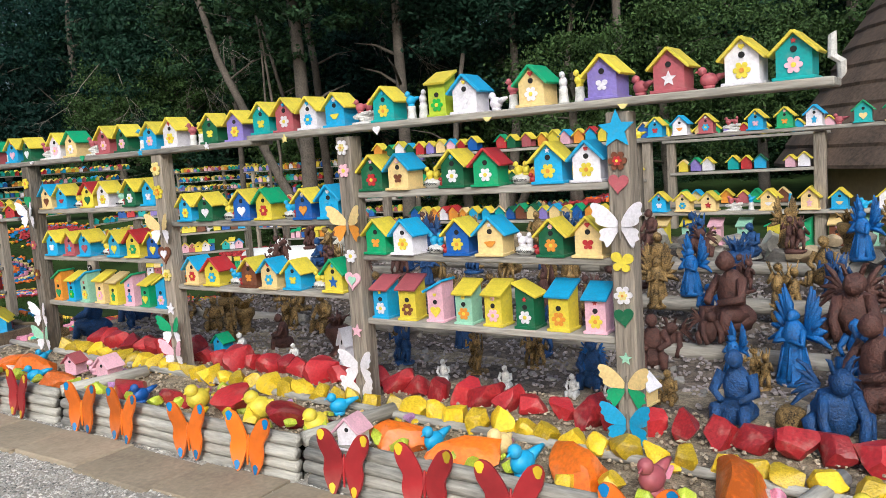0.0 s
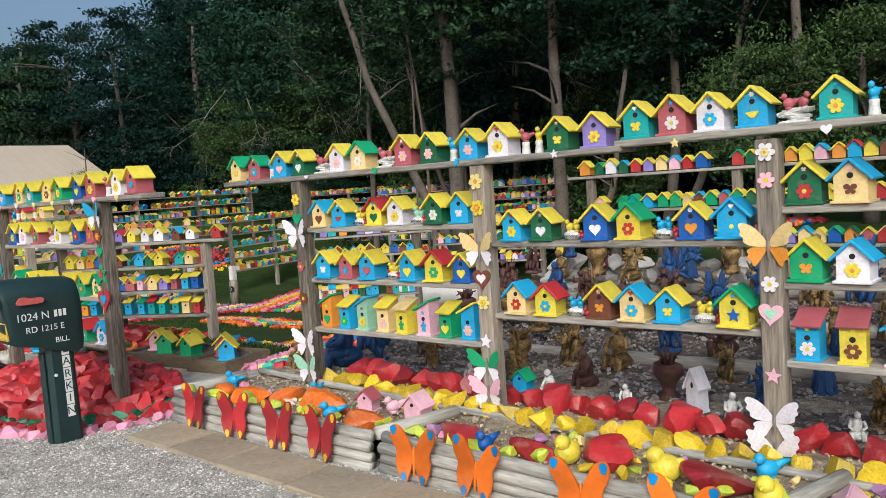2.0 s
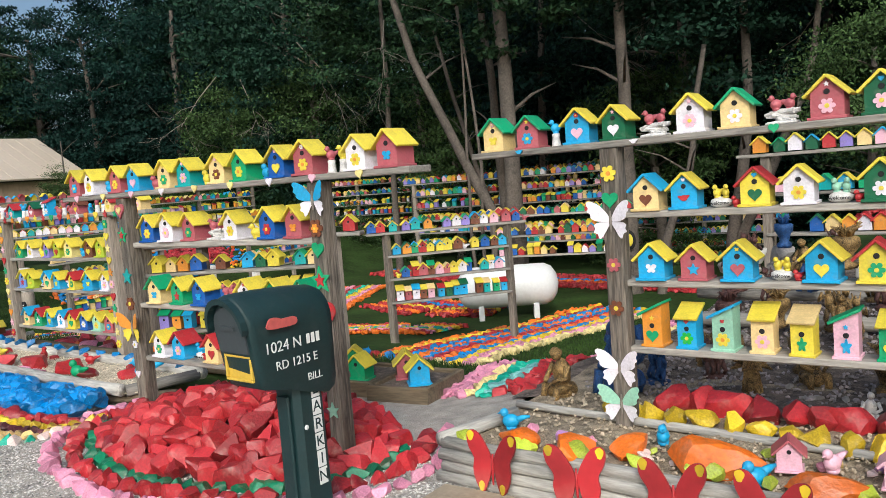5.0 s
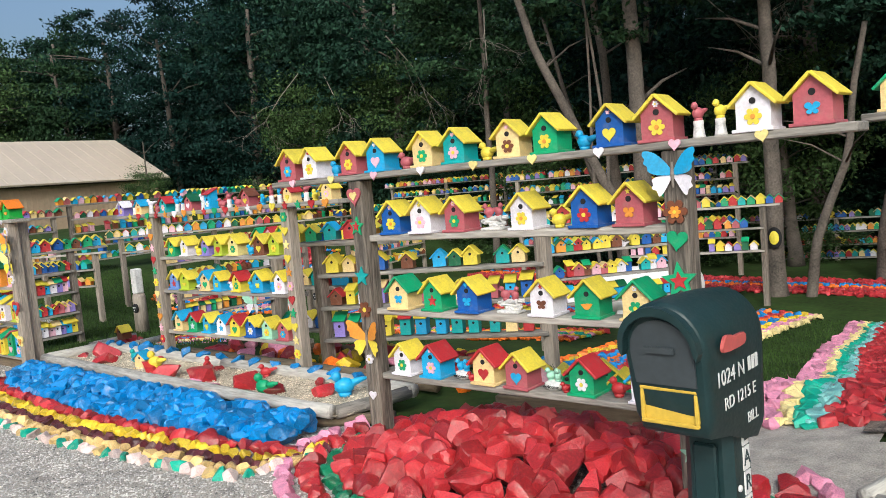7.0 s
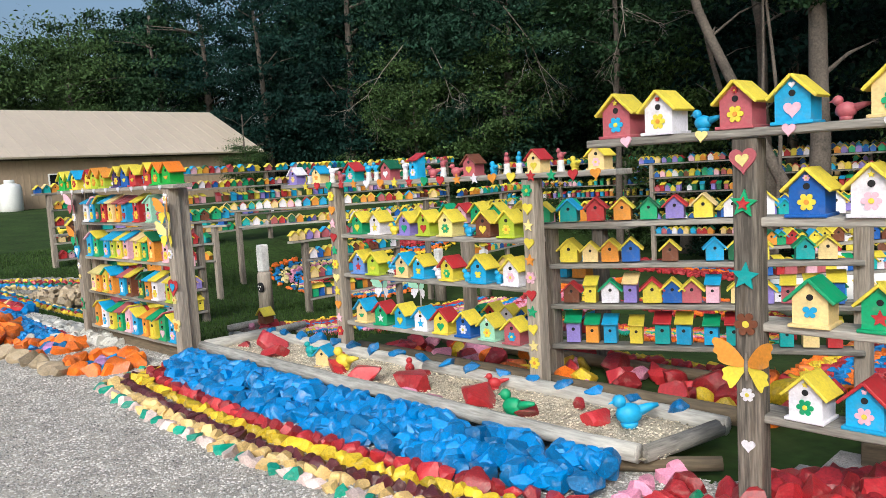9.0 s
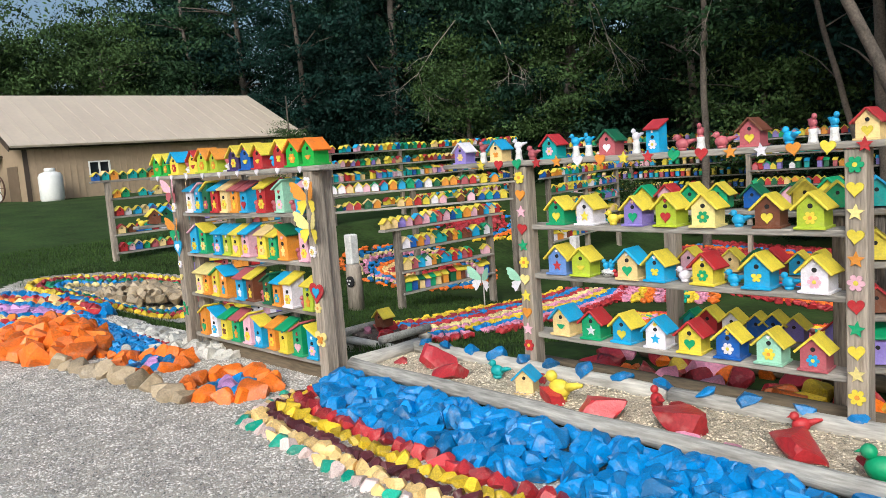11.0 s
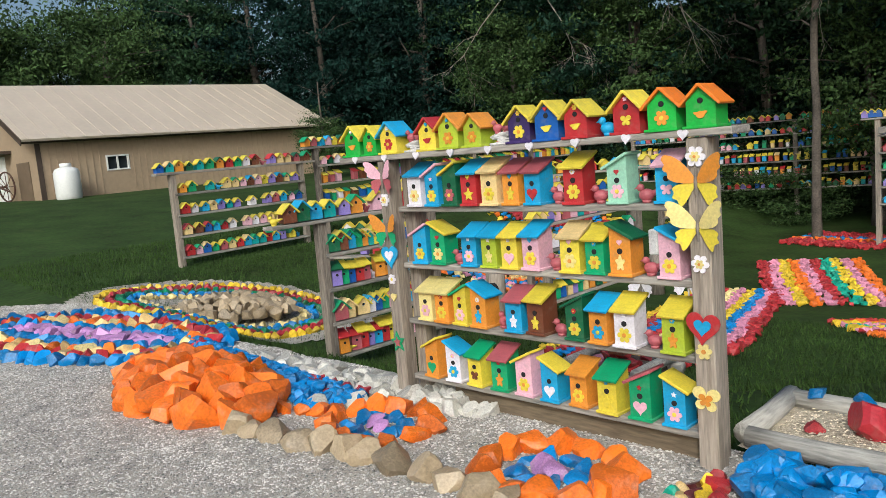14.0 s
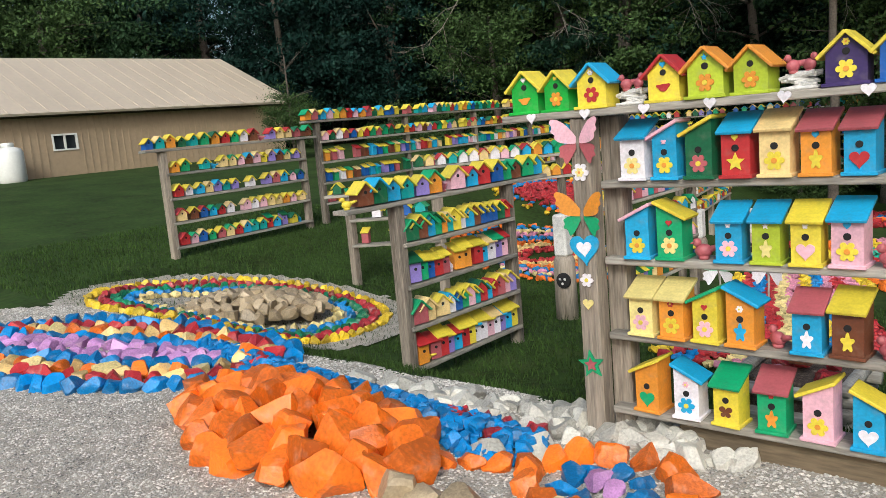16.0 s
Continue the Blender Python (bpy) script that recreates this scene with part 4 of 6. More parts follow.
    part("butterfly_body", bm, m, top)


for x, c, tip in ((-6.74, "R", "Y"), (-6.26, "R", "Y"), (-5.79, "R", "Y"), (-5.40, "R", "Y"), (-4.63, "O", "B"), (-4.22, "O", "B"), (-3.59, "O", "B"), (-3.13, "O", "B"), (-2.46, "R", "Y"), (-1.99, "R", "Y"), (-1.55, "R", "Y"), (-1.0, "O", "B"), (-0.4, "O", "B")):
    board_butterfly(x, 2.645, 0.02, c, tip, 1.05)


# ---------------------------------------------------------------- trimmings on posts and shelf edges
def wall_butterfly(x, y, z, c1, c2, k=1.0):
    top = empty("metal_butterfly", pose(x, y, z))
    tagged(top, f"{PAINT[c1][0]} and {PAINT[c2][0]} metal butterfly fixed to a post", "butterfly")
    upper = rounded(((0.03, 0.02), (0.22, 0.50), (0.58, 0.92), (0.92, 1.06), (1.02, 0.90), (0.94, 0.72), (0.99, 0.54), (0.86, 0.40), (0.84, 0.20), (0.55, 0.03)))
    lower = rounded(((0.03, -0.02), (0.50, -0.02), (0.74, -0.16), (0.70, -0.34), (0.76, -0.52), (0.60, -0.62), (0.52, -0.86), (0.36, -0.72), (0.16, -0.34)))
    for s in (-1, 1):
        for shape, c, tilt in ((upper, c1, 20), (lower, c2, 12)):
            bm = bmesh.new()
            prism(bm, [(px * s * 0.112 * k, pz * 0.095 * k) for px, pz in shape][:: s], 0.003)
            ob = part("wing", bm, paint(c), top)
            ob.matrix_basis = pose(0, 0, 0.0, 0, 0, -s * tilt)
    bm = bmesh.new()
    tube(bm, [(0, -0.006, -0.05 * k), (0, -0.010, 0), (0, -0.006, 0.05 * k)], [0.004, 0.009, 0.005], 8)
    part("butterfly_body", bm, twig_mat, top)


def cutout(x, y, z, kind, r, c, layer=None):
    ob = link_mesh(kind + "_cutout", deco_mesh(kind, r, paint(c), 0.009), None, None, pose(x, y, z, 0, rng.uniform(-8, 8), 0))
    tagged(ob, f"{PAINT[c][0]} wooden {kind} cutout nailed to weathered timber", "ornament")
    if layer:
        link_mesh("inlay", deco_mesh(kind, r * 0.5, paint(layer), 0.006), None, ob, pose(0, -0.0095, 0))


AY, BY, CY, EY = 3.415, 2.605, 3.605, 2.705
for x, z, a, b in ((-2.97, 1.24, "c", "o"), (-2.97, 0.40, "w", "w"), (-2.97, 0.22 + 0.02, "w", "e"), (-4.67, 1.22, "c", "w"), (-4.67, 0.50, "e", "w"), (-4.67, 0.33, "p", "w"), (-6.36, 1.34, "w", "w"), (-6.36, 0.52, "w", "w"), (-6.36, 0.32, "m", "w"),
                   (-1.34, 1.22, "w", "w"), (-1.34, 0.46, "c", "e"), (-1.34, 0.28, "b", "b")):
    wall_butterfly(x, AY - 0.004, z, a, b, 1.15)
for x, z, kind, r, c, l in ((-2.97, 1.68, "flower", 0.045, "w", "h"), (-2.97, 1.55, "flower", 0.04, "p", None), (-2.97, 1.06, "flower", 0.04, "w", None), (-2.97, 0.92, "heart", 0.06, "p", "m"), (-2.97, 0.62, "star", 0.04, "p", None),
                            (-4.67, 1.64, "flower", 0.05, "h", None), (-4.67, 1.48, "flower", 0.05, "y", "o"), (-4.67, 1.05, "heart", 0.07, "k", "w"), (-4.67, 0.90, "flower", 0.045, "h", "y"), (-4.67, 0.66, "star", 0.045, "w", None),
                            (-6.36, 1.60, "flower", 0.045, "y", None), (-6.36, 1.46, "heart", 0.05, "e", None), (-6.36, 1.10, "flower", 0.04, "d", None), (-6.36, 0.86, "flower", 0.045, "k", None),
                            (-1.34, 1.66, "star", 0.09, "b", None), (-1.34, 1.52, "flower", 0.045, "k", "r"), (-1.34, 1.42, "heart", 0.05, "d", None), (-1.34, 1.05, "butterfly", 0.07, "y", None), (-1.34, 0.90, "flower", 0.045, "w", "h"), (-1.34, 0.80, "heart", 0.05, "g", None), (-1.34, 0.60, "star", 0.03, "m", None)):
    cutout(x, AY, z, kind, r, c, l)
for x, z, kind, r, c, l in ((-9.77, 1.60, "heart", 0.06, "d", "h"), (-9.77, 1.42, "star", 0.06, "e", "r"), (-9.77, 1.12, "star", 0.06, "t", None), (-9.77, 0.92, "flower", 0.05, "k", None), (-9.77, 0.62, "flower", 0.03, "w", None), (-9.77, 0.40, "heart", 0.03, "w", None),
                            (-7.80, 1.42, "flower", 0.055, "k", "o"), (-7.80, 1.30, "heart", 0.05, "e", None), (-7.80, 1.12, "star", 0.085, "e", "r"), (-7.80, 0.92, "heart", 0.10, "r", "b"), (-7.80, 0.35, "star", 0.05, "m", None)):
    cutout(x, BY, z, kind, r, c, l)
wall_butterfly(-7.80, BY - 0.004, 1.58, "b", "w", 1.1)
wall_butterfly(-9.77, BY - 0.004, 0.74, "o", "y", 1.2)
cycle = "yrohepy"
for x in (-13.86, -11.70):
    for i in range(11):
        cutout(x, CY, 1.46 - 0.118 * i, ("flower", "heart", "star", "heart", "star")[i % 5], 0.043, cycle[(i * 3 + int(-x)) % 7])
for i in range(19):
    cutout(-14.2 + 0.17 * i, 3.592, 1.556, ("star", "heart", "heart", "star")[i % 4], 0.040, "yrerowo"[i % 7])
for x, z, kind, r, c, l in ((-15.10, 1.52, "flower", 0.05, "w", "h"), (-15.10, 1.02, "flower", 0.045, "w", "h"), (-15.10, 0.72, "heart", 0.09, "r", "b"), (-15.10, 0.60, "flower", 0.04, "h", None), (-15.10, 0.36, "butterfly", 0.09, "h", "o"),
                            (-17.30, 0.98, "heart", 0.085, "b", "w"), (-17.30, 1.35, "flower", 0.045, "w", "h"), (-17.30, 0.82, "flower", 0.035, "w", None), (-17.30, 0.70, "heart", 0.03, "h", None), (-17.30, 0.39, "star", 0.075, "e", "d")):
    cutout(x, EY, z, kind, r, c, l)
wall_butterfly(-15.10, EY - 0.004, 1.40, "o", "y", 1.35)
wall_butterfly(-15.10, EY - 0.004, 1.19, "h", "y", 1.3)
wall_butterfly(-17.30, EY - 0.004, 1.49, "p", "d", 1.2)
wall_butterfly(-17.30, EY - 0.004, 1.14, "o", "e", 1.2)
for i in range(9):
    cutout(-17.55 + 0.30 * i, 2.692, 1.626, "heart", 0.028, "w")
    cutout(-10.3 + 0.36 * i, 2.592, 1.708, "heart", 0.028, rng.choice("whp"))
    cutout(-6.9 + 0.7 * i, 3.402, 1.760, rng.choice(["heart", "bird", "star"]), 0.026, rng.choice("wbhe"))


# ---------------------------------------------------------------- mailbox
mail = empty("mailbox", pose(-7.46, 1.96, 0.0, 0, 0, -3))
tagged(mail, "dark green plastic mailbox with a grey door and lettering", "mailbox")
bm = bmesh.new()
box(bm, (-0.085, -0.005, -0.1), (0.085, 0.175, 0.80), 0.028)
for v in bm.verts:
    v.co.x *= 1.12 - 0.14 * v.co.z
    v.co.y = 0.085 + (v.co.y - 0.085) * (1.10 - 0.10 * v.co.z)
part("post", bm, mail_mat, mail)
bm = bmesh.new()
box(bm, (-0.045, -0.026, 0.0), (0.045, -0.0125, 0.66), 0.01)
part("post_rib", bm, mail_mat, mail)


def hood_section(y, top, low, half):
    """One upright slice of the mailbox: straight sides under a round top."""
    pts = [(-half * 0.80, y, low), (-half * 0.95, y, low + 0.05), (-half, y, top - 0.17)]
    pts += [(half * math.cos(a), y, top - 0.15 + 0.15 * math.sin(a)) for a in (math.pi - math.pi * i / 14 for i in range(15))]
    return pts + [(half, y, top - 0.17), (half * 0.95, y, low + 0.05), (half * 0.80, y, low)]


bm = bmesh.new()
slices = [hood_section(*q) for q in ((-0.235, 1.185, 0.775, 0.128), (-0.225, 1.195, 0.760, 0.138), (-0.20, 1.20, 0.745, 0.142), (-0.06, 1.20, 0.715, 0.142), (0.06, 1.19, 0.67, 0.138), (0.19, 1.175, 0.64, 0.130), (0.235, 1.155, 0.66, 0.120), (0.245, 1.13, 0.69, 0.108))]
rings_ = [[bm.verts.new(p) for p in q] for q in slices]
for a, b in zip(rings_, rings_[1:]):
    for i in range(len(a)):
        j = (i + 1) % len(a)
        bm.faces.new((a[i], b[i], b[j], a[j]))
bm.faces.new(rings_[0])
bm.faces.new(rings_[-1][::-1])
bmesh.ops.recalc_face_normals(bm, faces=bm.faces)
for v in bm.verts:
    if v.co.y < 0:
        v.co.y -= 0.16 * max(0.0, v.co.z - 0.80)
hood = part("box", bm, mail_mat, mail, smooth=True)
hood.data.set_sharp_from_angle(angle=radians(40))


def face_panel(outline, thick, d):
    bm = bmesh.new()
    prism(bm, outline, thick, Matrix.Translation((0, d, 0)))
    for v in bm.verts:
        v.co.y = v.co.y - 0.16 * max(0.0, v.co.z - 0.80)
    return bm


rim = [(-0.112, 0.925)] + [(0.118 * math.cos(math.pi - math.pi * i / 10), 1.045 + 0.115 * math.sin(math.pi * i / 10)) for i in range(11)] + [(0.112, 0.925)]
door = part("door", face_panel([(x * 0.93, 0.93 + (z - 0.93) * 0.93) for x, z in rim], 0.008, -0.237), mail_grey, mail, "grey plastic door")
part("handle", face_panel([(-0.05, 1.035), (0.05, 1.035), (0.05, 1.055), (-0.05, 1.055)], 0.012, -0.2455), mail_grey, door)
part("hood_lip", face_panel([(-0.128, 1.02)] + [(0.138 * math.cos(math.pi - math.pi * i / 12), 1.045 + 0.145 * math.sin(math.pi * i / 12)) for i in range(13)] + [(0.128, 1.02)] + [(0.119 * math.cos(math.pi * i / 12), 1.046 + 0.116 * math.sin(math.pi * i / 12)) for i in range(13)], 0.035, -0.237), mail_mat, mail)
bm = bmesh.new()
for lo, hi in (((-0.100, -0.256, 0.790), (0.100, -0.239, 0.803)), ((-0.100, -0.256, 0.902), (0.100, -0.239, 0.915)), ((-0.100, -0.256, 0.803), (-0.087, -0.239, 0.902)), ((0.087, -0.256, 0.803), (0.100, -0.239, 0.902))):
    box(bm, lo, hi, 0.003)
slot = part("paper_slot", bm, mail_yellow, mail, "yellow rim of the newspaper slot")
bm = bmesh.new()
box(bm, (-0.087, -0.243, 0.803), (0.087, -0.2385, 0.902))
part("slot_back", bm, mail_yellow, slot)
bm = bmesh.new()
prism(bm, rounded(((0.00, 0.005), (0.08, 0.0), (0.155, 0.002), (0.172, 0.020), (0.155, 0.040), (0.085, 0.040), (0.06, 0.050), (0.02, 0.052), (0.0, 0.03)), 2), 0.012, Matrix.Translation((0.156, -0.19, 1.025)) @ pose(0, 0, 0, 0, 0, 90))
part("flag", bm, material("flag_red", (0.50, 0.10, 0.09), 0.5), mail, "red signal flag")
bm = bmesh.new()
lathe(bm, [(0.012, 0), (0.012, 0.006), (0.008, 0.008)], 10, Matrix.Translation((0.096, 0.03, 0.50)) @ pose(0, 0, 0, 0, 90, 0))
part("bolt", bm, decal_mat, mail, "pale round bolt head")
for text, yy, zz, size, off in (("1024 N", -0.095, 0.935, 0.072, 0.1435), ("RD 1215 E", -0.02, 0.845, 0.058, 0.1400), ("BILL", 0.085, 0.750, 0.052, 0.1345)):
    t = text_mesh(text, size)
    if not t.materials:
        t.materials.append(decal_mat)
    link_mesh("lettering", t, None, mail, pose(off, yy, zz, 90, 0, 90))
for yy in (0.055, 0.085, 0.115):
    bm = bmesh.new()
    box(bm, (0.1415, yy - 0.010, 0.915), (0.1440, yy + 0.010, 0.962))
    part("decal", bm, decal_mat, mail, "worn white letter tile")
for i, ch in enumerate("LARKIN"):
    zz = 0.672 - 0.088 * i
    off = 0.085 * (1.12 - 0.14 * zz)
    bm = bmesh.new()
    box(bm, (off + 0.0005, 0.085, zz - 0.041), (off + 0.0055, 0.135, zz + 0.041))
    part("decal", bm, decal_mat, mail, "white letter tile")
    t = text_mesh(ch, 0.078)
    if not t.materials:
        t.materials.append(mail_mat)
    link_mesh("lettering", t, None, mail, pose(off + 0.0065, 0.11, zz, 90, 0, 90))

# ---------------------------------------------------------------- red mound with green and pink rings
mound = empty("red_stone_mound", pose(-8.9, 2.75, 0.0))
tagged(mound, "mound of glossy red painted rocks", "stones")
stone_pile(mound, (-8.80, 2.74), (1.20, 0.74), 0.22, 0.110, "R", 260)


def ring(cx, cy, rx, ry, a0, a1, n=40, turn=0.0):
    ca, sa = math.cos(radians(turn)), math.sin(radians(turn))
    out = []
    for i in range(n + 1):
        a = radians(a0 + (a1 - a0) * i / n)
        u, v = rx * math.cos(a), ry * math.sin(a)
        out.append((cx + u * ca - v * sa, cy + u * sa + v * ca))
    return out


rings = empty("stone_edging", pose(-8.9, 2.6, 0.0))
tagged(rings, "rings of green red and pink painted stones round the mound", "stones")
stone_row(rings, ring(-8.80, 2.72, 1.26, 0.80, 180, 380), 0.075, "G")
stone_row(rings, ring(-8.80, 2.72, 1.40, 0.92, 170, 390), 0.085, "R")
stone_row(rings, ring(-8.80, 2.72, 1.56, 1.05, 165, 395), 0.075, "P")

# ---------------------------------------------------------------- blue bed with striped stone edging
blue = empty("blue_stone_bed", pose(-12.8, 2.6, 0.0))
tagged(blue, "bed of bright blue painted rocks", "stones")
n_blue = 0
while n_blue < 360:
    t = rng.random()
    w = 0.27
    x = -14.86 + 4.36 * t
    y = 2.54 + 0.03 * t - 0.05 * math.sin(math.pi * min(t * 1.15, 1)) + rng.uniform(-w, w) * (0.85 if 0.06 < t < 0.93 else 0.55)
    stone(blue, (x, y, 0.01 + 0.10 * max(0.0, 1 - abs(y - 2.62) / 0.34)), 0.094, "B", 0.65)
    n_blue += 1


def edge_curve(off):
    pts = [(-15.0 - 0.25 * off, 2.60 - 0.6 * off)]
    for i in range(25):
        t = i / 24
        pts.append((-14.86 - 0.1 * off + (4.56 + 0.1 * off) * t, 2.30 - off + 0.04 * t * t - 0.17 * math.sin(math.pi * t)))
    pts.append((-10.18 + 0.25 * off, 2.62 - 0.3 * off))
    return pts


stripes = empty("stone_edging", pose(-12.8, 2.0, 0.0))
tagged(stripes, "striped edging of red yellow maroon and pastel painted stones", "stones")
stone_row(stripes, edge_curve(0.0), 0.072, "R", 0.02)
stone_row(stripes, edge_curve(0.11), 0.066, "Y", 0.01)
stone_row(stripes, edge_curve(0.21), 0.064, "M")
stone_row(stripes, edge_curve(0.31), 0.066, "C")
stone_row(stripes, edge_curve(0.41), 0.066, "TWTWWC")

log((-14.98, 2.87, 0.15), (-10.45, 2.84, 0.14), 0.052, label="long bleached log along the sand bed")
log((-15.02, 2.92, 0.14), (-15.06, 3.62, 0.13), 0.055)
log((-15.02, 3.56, 0.13), (-12.75, 3.545, 0.13), 0.055)
log((-12.72, 3.545, 0.13), (-10.3, 3.53, 0.13), 0.055)
log((-10.44, 2.88, 0.13), (-10.34, 3.50, 0.12), 0.05, mat=timber)
log((-10.75, 2.78, 0.05), (-10.15, 3.15, 0.06), 0.04, mat=old_plank)
log((-14.0, 3.92, 0.06), (-10.4, 3.90, 0.06), 0.06, mat=old_plank)
log((-13.6, 4.62, 0.04), (-10.6, 4.70, 0.03), 0.05, mat=old_plank)
sand = sheet("sand_bed", [-15.02 + 0.1 * i for i in range(47)], [2.84 + 0.1 * i for i in range(8)], lambda x, y: 0.10 + 0.025 * noise.noise(Vector((x * 4, y * 4, 0))), sand_mat)
tagged(sand, "pale sandy grit inside the log frame", "sand", kind="structure")
bedr = empty("bed_stones", pose(-12.8, 3.4, 0.1))
tagged(bedr, "red painted rocks on the sand", "stones")
for x, y, s, c in ((-14.55, 3.32, 0.16, "D"), (-14.2, 3.14, 0.13, "R"), (-13.28, 3.14, 0.14, "R"), (-12.86, 3.03, 0.14, "R"), (-12.42, 3.12, 0.19, "R"), (-11.80, 3.12, 0.15, "R"), (-11.40, 3.08, 0.14, "R"), (-10.95, 3.2, 0.12, "R"), (-12.30, 2.95, 0.08, "P"), (-12.05, 2.96, 0.08, "P"), (-14.8, 3.2, 0.07, "R"), (-11.2, 3.4, 0.08, "R"), (-12.6, 3.4, 0.06, "R"), (-13.6, 3.4, 0.06, "R")):
    stone(bedr, (x, y, 0.10), s, c, 0.55, 0.25)
stone_row(bedr, [(-14.9, 3.55), (-12.9, 3.545), (-10.4, 3.53)], 0.075, "B", 0.0, jitter=0.05, gap=3.6, flat=0.55, level=0.165)
for x, y, c, k in ((-13.25, 3.15, "y", 1.9), (-11.4, 3.0, "e", 1.8), (-10.75, 3.25, "b", 2.0), (-13.9, 3.3, "t", 1.3), (-12.7, 3.35, "r", 1.3), (-11.9, 3.4, "r", 1.2)):
    bird(pose(x, y, 0.11, 0, 0, rng.uniform(-60, 60)) @ Matrix.Diagonal((k, k, k, 1)), c)
birdhouse(pose(-13.55, 3.2, 0.10, 0, 0, 20), "G", "c", "b", "", "y", 0.9, "on the sand")
low = empty("bed_stones", pose(-12.2, 4.4, 0.0))
tagged(low, "red yellow and pink rocks in the lower bed", "stones")
for i in range(60):
    x, y = rng.uniform(-13.7, -10.2), rng.uniform(3.98, 4.62)
    stone(low, (x, y, ground_z(x, y)), rng.choice([0.08, 0.1, 0.14]), rng.choice("RRDYPO"), 0.7)

# ---------------------------------------------------------------- orange mound, flowers and rugs of stone
orange = empty("orange_stone_mound", pose(-18.6, 2.0, 0.0))
tagged(orange, "heap of large orange painted rocks", "stones")
stone_pile(orange, (-18.80, 1.94), (1.02, 0.46), 0.12, 0.155, "O", 90, turn=-8)
stone_row(orange, [(-17.75, 2.05), (-17.35, 2.2)], 0.10, "O")
for cx, cy, k in ((-16.97, 2.19, 1.0), (-15.70, 2.24, 1.0)):
    fl = empty("stone_flower", pose(cx, cy, 0.0))
    tagged(fl, "flower of orange stones with a blue and lilac centre", "stones", "stone flowers")
    stone_row(fl, ring(cx, cy, 0.36 * k, 0.30 * k, 0, 352), 0.115, "O", 0.0, 0.1, 1.35)
    stone_row(fl, ring(cx, cy, 0.185 * k, 0.155 * k, 0, 345), 0.088, "B", 0.0, 0.08, 1.45, 0.5)
    for dx, dy in ((-0.045, 0.01), (0.05, -0.01)):
        stone(fl, (cx + dx, cy + dy, 0.03), 0.075, "V", 0.5)
curb = empty("stone_edging", pose(-16.8, 1.8, 0.0))
tagged(curb, "line of natural brown fieldstones along the drive", "stones")
stone_row(curb, [(-17.75, 1.68), (-16.9, 1.80), (-16.1, 1.87), (-15.5, 1.88)], 0.125, "N", 0.0, 0.1, 1.55)
strip = empty("blue_stone_strip", pose(-19.2, 2.5, 0.0))
tagged(strip, "strip of small blue painted stones", "stones")
spots = []
for i in range(700):
    t = rng.random()
    w = 0.08 + 0.11 * t
    x, y = -20.9 + 3.45 * t, 2.76 - 0.44 * t + rng.uniform(-w, w)
    spots.append((x, y, ground_z(x, y) + 0.02 + rng.uniform(0, 0.03)))
    if i < 290:
        stone(strip, (x, y, ground_z(x, y) + 0.03 + 0.04 * (1 - abs(y - 2.76 + 0.44 * t) / w)), 0.058, "B", 0.6)
rubble("blue_stone", "small blue painted stones", spots, stone_stuff("B"), 0.05, strip).matrix_basis = Matrix.Translation((19.2, -2.5, 0))
ditch = empty("ditch_stones", pose(-17.8, 2.8, 0.0))
tagged(ditch, "white limestone rubble lining the ditch", "stones")
for i in range(190):
    t = rng.random() ** 0.7
    x = -19.3 + 2.75 * t
    y = 2.70 - 0.06 * t + rng.uniform(-0.06, 0.10 + 0.26 * t)
    stone(ditch, (x, y, ground_z(x, y)), rng.choice([0.06, 0.075, 0.10]), "S", 0.65)
stone(ditch, (-17.46, 2.40, -0.02), 0.115, "S", 0.7)
stone(ditch, (-17.62, 2.22, 0.0), 0.10, "S", 0.7)
red_row = empty("red_stones", pose(-17.9, 2.48, 0.0))
tagged(red_row, "band of small crimson painted stones by the ditch", "stones")
for i in range(60):
    x = rng.uniform(-18.35, -17.55)
    stone(red_row, (x, 2.50 + rng.uniform(-0.09, 0.09), 0.02), 0.06, "D", 0.6)


def rug_rows(name, label, cx, cy, turn, half_len, bands, size=0.085, jitter=0.06):
    """Nested rounded outlines of stones: bands of (offset from the middle, colours)."""
    top = empty(name, pose(cx, cy, ground_z(cx, cy)))
    tagged(top, label, "stones")
    for off, colours in bands:
        pts = ring(cx, cy, half_len + off, off, 0, 360, 60, turn)
        stone_row(top, pts, size, colours, 0.0, jitter, 1.45)
    return top


rug_rows("stone_rug", "oval rug of blue red orange and lilac painted stones", -21.72, 2.24, 14, 1.15,
         ((0.12, "V"), (0.27, "B"), (0.44, "COFCO"), (0.62, "RRCRD"), (0.80, "B")), 0.108)
ov = rug_rows("stone_oval", "oval bed of cream blue green red and yellow stones", -22.85, 4.45, 38, 0.50,
              ((0.60, "F"), (0.74, "B"), (0.87, "G"), (1.00, "D"), (1.14, "Y")), 0.076)
pile = empty("rock_heap", pose(-22.8, 4.45, ground_z(-22.8, 4.45)))
tagged(pile, "heap of natural brown rocks in the oval", "stones")
stone_pile(pile, (-22.8, 4.45), (0.92, 0.48), 0.19, 0.118, "N", 95, turn=38)
apron = sheet("gravel_apron", [-25.6 + 0.1 * i for i in range(52)], [2.4 + 0.1 * i for i in range(44)], lambda x, y: ground_z(x, y) + 0.006, gravel_mat,
              lambda x, y: (((x + 22.85) * 0.788 + (y - 4.45) * 0.616) / 2.05) ** 2 + ((-(x + 22.85) * 0.616 + (y - 4.45) * 0.788) / 1.45) ** 2 < 1)
tagged(apron, "gravel apron round the stone oval", "gravel", kind="structure")


